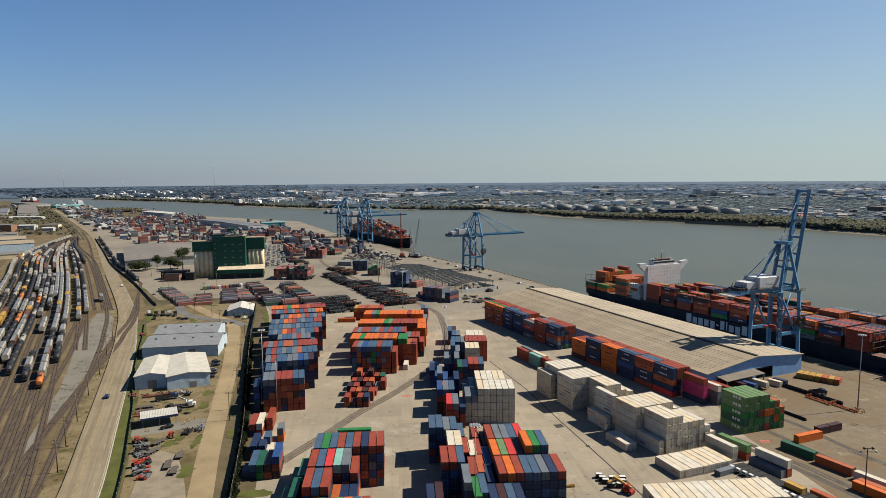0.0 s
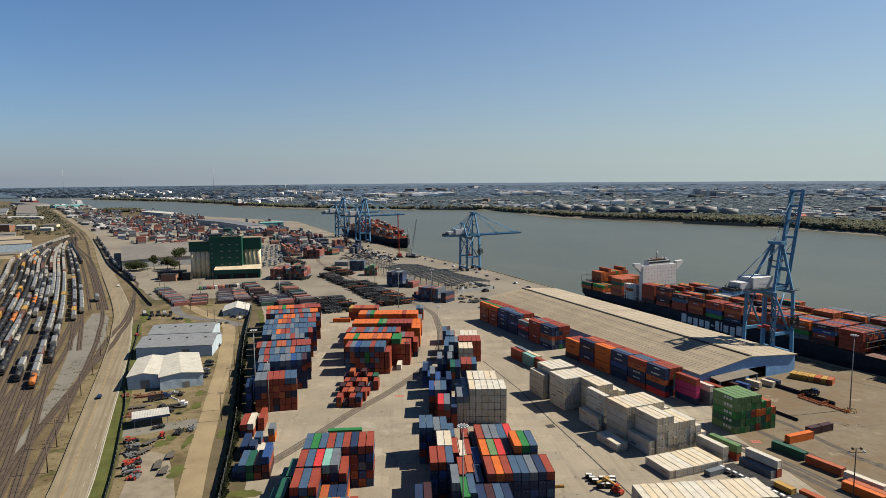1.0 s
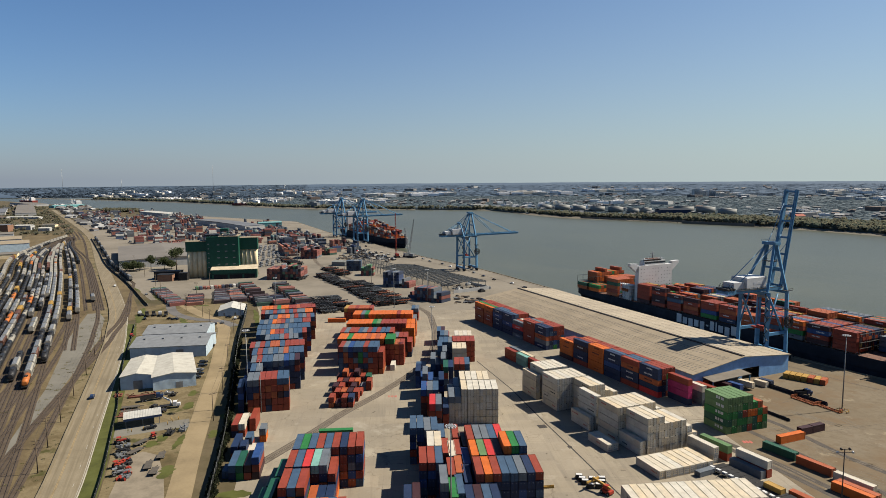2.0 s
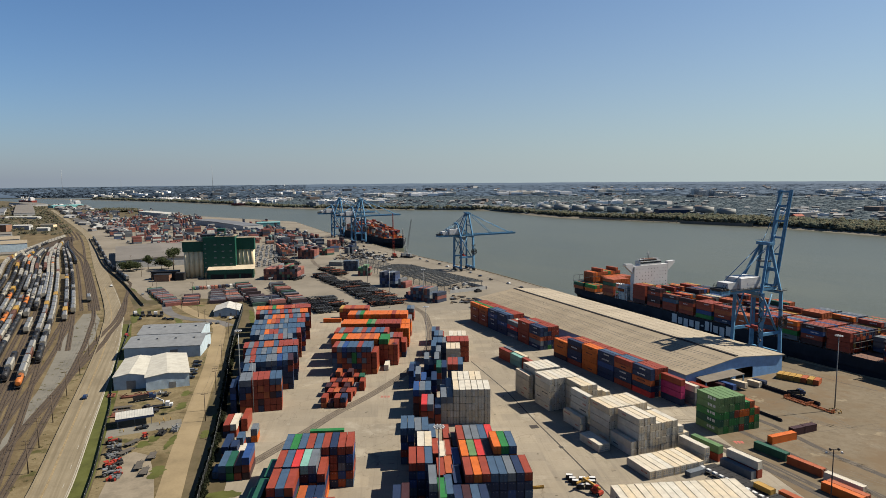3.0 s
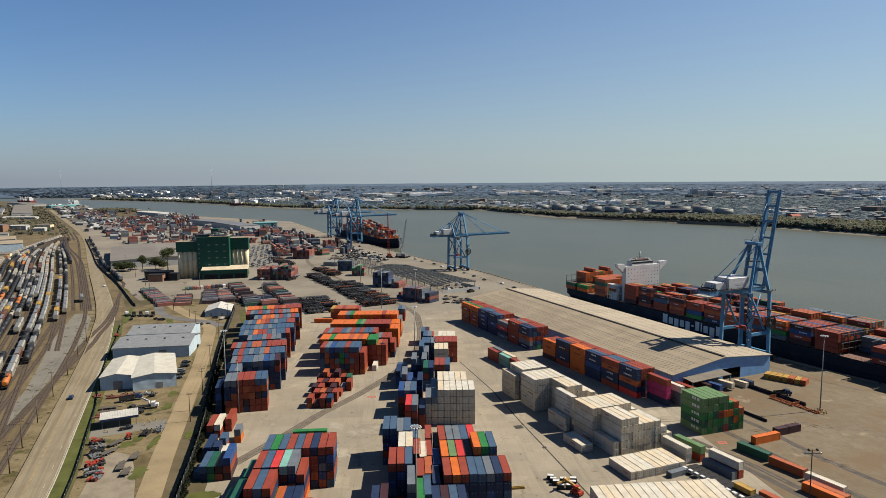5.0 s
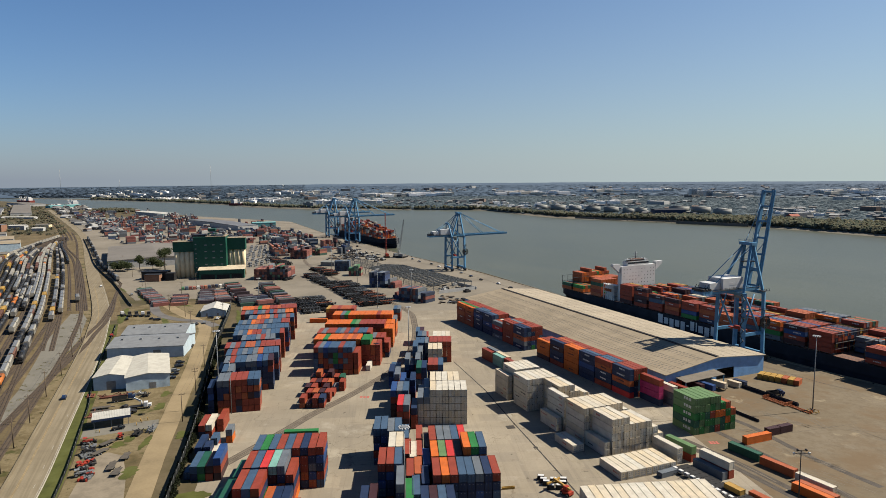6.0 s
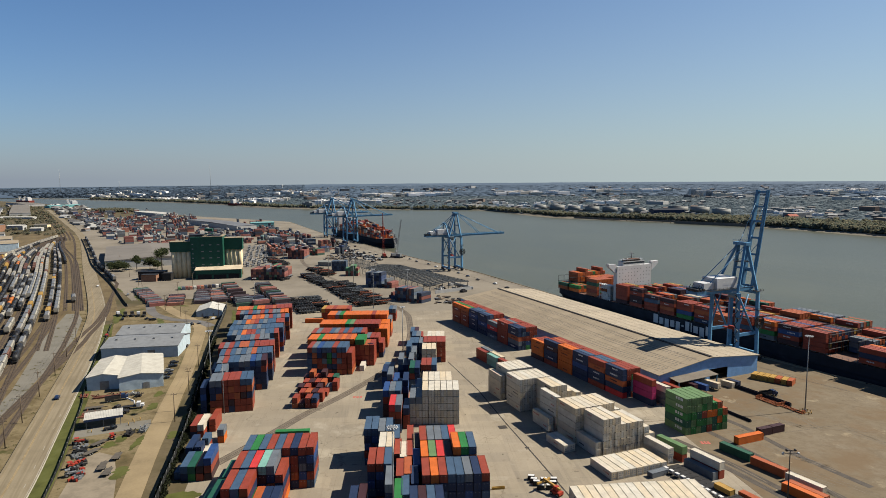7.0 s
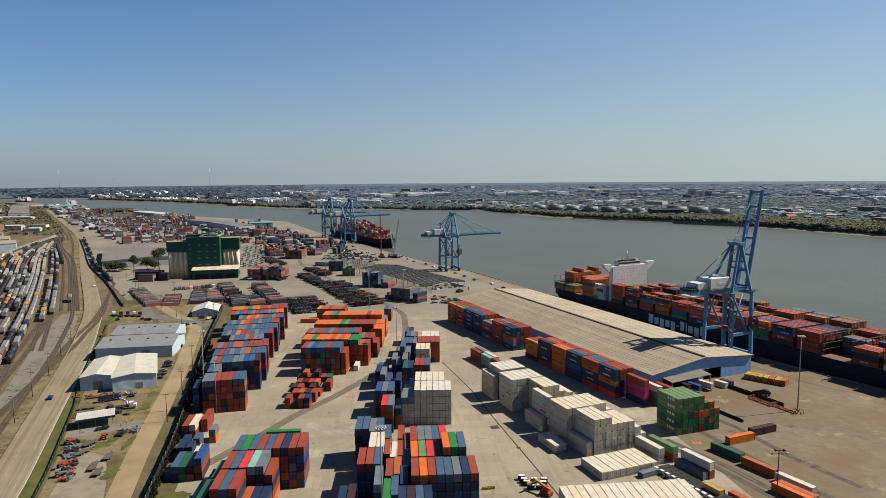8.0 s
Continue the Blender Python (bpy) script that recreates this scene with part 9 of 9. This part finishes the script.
APRON_TRACKS = ([(117.5, 254.0), (124.6, 236.4), (128.5, 226.0), (133.0, 214.0), (140.0, 196.0), (147.0, 178.0)], [(126.0, 270.0), (134.0, 254.0), (138.4, 245.2), (142.0, 232.0), (147.0, 215.0), (156.0, 195.0)], [(104.0, 232.0), (109.5, 222.0), (116.2, 209.8), (121.7, 197.3), (127.0, 184.0), (133.0, 168.0)], [(107.5, 233.5), (113.0, 223.5), (119.7, 211.3), (125.2, 198.8), (130.5, 185.5), (136.5, 169.5)])
for pts in APRON_TRACKS:
    line = curve_through(pts, 4)
    bm = bmesh.new()
    ribbon(bm, line, -1.3, 1.3, 0.07, 0.082)
    t = solid("apron_track", bm, patch_grey, "railway track flush in the apron concrete", "railway track", group="apron tracks")
    for s in (-0.72, 0.72):
        bm = bmesh.new()
        ribbon(bm, line, s - 0.10, s + 0.10, 0.075, 0.10)
        part("rail", bm, rail_steel, t)
# dark tyre tracks where the lorries turn
bm = bmesh.new()
tyr = random.Random(12)
for i in range(24):
    x, y, a0 = tyr.uniform(120, 205), tyr.uniform(165, 285), tyr.uniform(90, 150)
    bend, pts = tyr.uniform(-4, 4), []
    for k_ in range(tyr.randint(5, 11)):
        pts.append(Vector((x, y, 0)))
        x, y, a0 = x + 4.5 * math.cos(radians(a0)), y + 4.5 * math.sin(radians(a0)), a0 + bend
    w_ = tyr.uniform(0.12, 0.3)
    for o_ in (0.0, 1.9):
        ribbon(bm, pts, o_ - w_, o_ + w_, 0.084, 0.087)
solid("tyre_tracks", bm, joint_soft, "dark curved tyre tracks on the worn concrete", "marking", kind="stuff")
QUAY_RAIL = [(x, y) for x, y in QUAY[1:7]]
for off in (-4.0, -19.0):
    line = curve_through(QUAY_RAIL, 20)
    bm = bmesh.new()
    ribbon(bm, line, off - 0.25, off + 0.25, 0.07, 0.09)
    solid("crane_rail", bm, rail_steel, "steel crane rail set along the quay", "rail", group="crane rails")
# quay edge kerb with bollards
bm = bmesh.new()
ribbon(bm, curve_through(QUAY[:8], 20), -0.9, -0.15, 0.0, 0.4)
solid("trim_kerb", bm, road_mat, "concrete kerb along the quay edge", "kerb", kind="structure")
ql = curve_through(QUAY[1:7], 20)
for p, s in list(zip(ql, sides(ql)))[::1]:
    bm = bmesh.new()
    q = p - s * 1.6
    tube(bm, (q.x, q.y, 0.05), (q.x, q.y, 0.7), 0.3, 10, 0.42)
    solid("mooring_bollard", bm, dark_steel, "black iron mooring bollard on the quay", "bollard", group="mooring bollards")
    bm = bmesh.new()
    q = p + s * 0.5
    tube(bm, (q.x, q.y, -2.9), (q.x, q.y, -0.2), 0.6, 8)
    solid("quay_fender", bm, rubber, "black rubber fender hanging on the quay wall", "fender", group="quay fenders")
# dark loading edges and loose transport gear on the apron
def long_low(name, x0, y0, x1, y1, w, h, mat, label):
    bm = bmesh.new()
    beam(bm, (x0, y0, 0.08 + h / 2), (x1, y1, 0.08 + h / 2), h, w)
    beam(bm, (x0, y0, 0.08 + h + 0.06), (x1, y1, 0.08 + h + 0.06), 0.12, w * 0.85)
    solid(name, bm, mat, label, "ramp")


long_low("loading_ramp", 137.8, 262.9, 143.6, 249.6, 1.0, 0.7, hull_black, "long low black steel ramp on the apron")
long_low("loading_ramp", 156.3, 292.8, 168.6, 266.8, 1.8, 0.9, hull_black, "long dark loading ramp in front of the warehouse")
for x, y, yaw, cs in ((127.5, 292.0, 26, "r"), (127.0, 281.5, 26, "r"), (135.8, 286.0, 28, "k"), (140.5, 285.0, 30, "n"), (147.0, 287.5, 33, "w")):
    tr = trailer(x, y, yaw, dark_steel, "container trailer chassis parked at the warehouse", 12.2, 2.4, 1.0)
    container(x, y, 1.14, yaw, cs, 12.19, 2.6, True, "on a trailer at the warehouse")
for x, y, yaw, lab in ((159.5, 277.5, -157, "rusty empty flat rack on the apron"), (162.0, 278.5, -157, "rusty empty flat rack on the apron"), (165.0, 268.5, -157, "rusty empty flat rack on the apron")):
    t = thing("flat_rack", yawed(x, y, 0.08, yaw), lab, "flat rack", "flat racks")
    bm = bmesh.new()
    for s in (-1.1, 0.9):
        box(bm, s, s + 0.2, 0, 11, 0.1, 0.5)
    for k in range(12):
        box(bm, -1.1, 1.1, k, k + 0.25, 0.25, 0.45)
    part("frame", bm, rust_orange, t)
    for yy in (0.0, 10.8):
        bm = bmesh.new()
        box(bm, -1.15, 1.15, yy, yy + 0.2, 0.45, 1.5)
        part("end_wall", bm, rust_orange, t)
truck(162.0, 279.5, -80, car_blue, dark_steel, "dark blue yard truck beside the ramp", 7.5, True)
container(158.5, 293.0, 0.08, 33.0, "b", 6.06, 2.6, True, "beside the warehouse door")
container(155.2, 291.4, 0.08, 33.0, "w", 6.06, 2.6, True, "beside the warehouse door")
# yard tractors and chassis near the white stacks
for i in range(11):
    f = i / 10
    x, y = 101.0 + 11.0 * f, 209.5 - 22.0 * f
    tr = trailer(x, y, 112, dark_steel, "black container chassis parked beside the tracks", 7.5, 2.3, 0.9)
    bm = bmesh.new()
    box(bm, -0.75, 0.75, 5.6, 6.6, 1.0, 1.45)
    part("gooseneck", bm, ship_white, tr, "white gooseneck plate")
for x, y, yaw in ((49.6, 201.8, 80), (50.2, 199.8, 80), (50.8, 198.0, 80), (53.4, 199.8, 85), (56.6, 199.9, 85), (51.8, 195.3, 85), (54.6, 195.3, 85), (56.0, 197.6, 85)):
    t = thing("generator_set", yawed(x, y, 0.06, yaw), "small white and black generator set on the yard", "generator", "generator sets")
    bm = bmesh.new()
    box(bm, -0.7, 0.7, -1.1, 1.1, 0.35, 1.5)
    bmesh.ops.bevel(bm, geom=list(bm.edges), offset=0.08, segments=1, affect="EDGES")
    part("housing", bm, dark_steel, t)
    bm = bmesh.new()
    box(bm, -0.6, 0.6, -1.0, 1.0, 1.5, 1.56)
    part("top_cover", bm, ship_white, t, "white top cover")
    bm = bmesh.new()
    box(bm, 0.7, 0.73, -0.9, -0.1, 0.5, 1.3)
    part("panel", bm, ship_white, t, "white control panel")
    bm = bmesh.new()
    box(bm, -0.75, 0.75, -1.2, 1.2, 0.0, 0.35)
    box(bm, -0.6, 0.6, -1.14, -1.1, 0.5, 1.35)
    part("skid", bm, dark_steel, t)
fk = thing("forklift", yawed(56.0, 191.5, 0.06, 40), "orange reach truck with its mast lowered", "forklift")
bm = bmesh.new()
box(bm, -1.1, 1.1, -2.0, 1.5, 0.6, 1.5)
box(bm, -0.7, 0.7, -0.6, 0.8, 1.5, 2.9)
part("body", bm, machine_red, fk)
bm = bmesh.new()
beam(bm, (0, -1.5, 2.2), (0, 5.2, 3.4), 0.6, 0.7)
part("boom", bm, BOX_PAINT["d"], fk)
bm = bmesh.new()
box(bm, -3.0, 3.0, 4.9, 5.5, 2.3, 2.8)
part("spreader", bm, BOX_PAINT["d"], fk)
wheelset(fk, ((-1.0, -1.3), (1.0, -1.3), (-1.0, 1.1), (1.0, 1.1)), 0.6, 0.4)
long_low("lifting_beam", 36.3, 195.1, 40.4, 195.7, 0.9, 0.5, BOX_PAINT["d"], "yellow lifting beam lying on the yard")
pile(109.4, 188.5, 27.0, "d", L=6.06, T=2.6, place="beside the parked chassis")
pile(117.0, 183.0, 27.0, "q", L=9.0, T=1.6, place="beside the tracks, rusted open")
pile(88.5, 202.8, -64.0, "y", L=7.0, T=1.8, place="beside the white stacks")
# green strips and shrubs by the corner fence and in the lot
def ragged(line, w, z, seed):
    """A patch of grass with an uneven edge along a line."""
    r = random.Random(seed)
    bm = bmesh.new()
    sd = sides(line)
    n = len(line)
    lo, hi = [], []
    for i, (p, q) in enumerate(zip(line, sd)):
        f = math.sin(math.pi * (i + 0.4) / (n - 0.2)) ** 0.5
        a_, b_ = w * f * r.uniform(0.45, 1.1), w * f * r.uniform(0.45, 1.1)
        lo.append(bm.verts.new((p.x - q.x * a_, p.y - q.y * a_, z)))
        hi.append(bm.verts.new((p.x + q.x * b_, p.y + q.y * b_, z)))
    for i in range(n - 1):
        bm.faces.new((lo[i], hi[i], hi[i + 1], lo[i + 1]))
    for f in bm.faces:
        if f.normal.z < 0:
            f.normal_flip()
    return solid("grass_patch", bm, grass_mat, "patch of rough green grass with an uneven edge", "grass", kind="structure")


for k, (pts, w) in enumerate((([(-66.0, 192.0), (-55.0, 193.0)], 3.0), ([(-118.0, 418.0), (-131.0, 460.0), (-138.0, 478.0)], 2.4), ([(-168.0, 425.0), (-182.0, 452.0)], 3.0), ([(-205.0, 520.0), (-222.0, 515.0)], 4.0), ([(-205.0, 435.0), (-226.0, 488.0)], 4.0), ([(-228.0, 520.0), (-250.0, 560.0)], 3.5), ([(-188.0, 500.0), (-215.0, 548.0)], 3.0), ([(-226.0, 520.0), (-243.0, 552.0), (-262.0, 585.0)], 2.6), ([(-198.0, 512.0), (-188.0, 500.0), (-178.0, 494.0)], 3.2), ([(-262.0, 560.0), (-285.0, 590.0)], 1.5))):
    ragged(curve_through(pts, 1.5), w, 0.085, k)
for k, (x, y, w, ln) in enumerate(((-110.2, 288.8, 2.2, 4.0), (-105.4, 272.3, 3.0, 4.5), (-93.8, 233.4, 1.6, 7.0), (-87.9, 208.4, 3.4, 5.0), (-102.0, 236.7, 2.5, 3.0), (-103.6, 231.5, 2.8, 3.0), (-86.0, 259.3, 1.6, 3.0), (-83.5, 240.8, 2.2, 4.0))):
    ragged(curve_through([(x, y - ln), (x - 0.3, y), (x - 1.5, y + ln)], 0.8), w, 0.105, 20 + k)
bm = bmesh.new()
ribbon(bm, curve_through([(-232.0, 545.0), (-215.0, 510.0), (-195.0, 470.0), (-172.0, 448.0), (-150.0, 440.0), (-135.0, 425.0)], 5), -3.4, 3.4, 0.0, 0.115)
solid("road_lot", bm, asphalt, "grey asphalt drive curving into the lot", "road", kind="structure")
bm = bmesh.new()
ribbon(bm, curve_through([(-126.0, 240.0), (-112.0, 247.0), (-98.0, 253.0)], 4), -4.5, 4.5, 0.0, 0.05)
solid("pavement_carport", bm, grey_strip, "grey gravel hardstand round the carport", "pavement", kind="structure")
join_boxes("stacked_containers", JOINED, FAR_PAINT, "hundreds of red, blue, orange and grey containers in tall stacks")
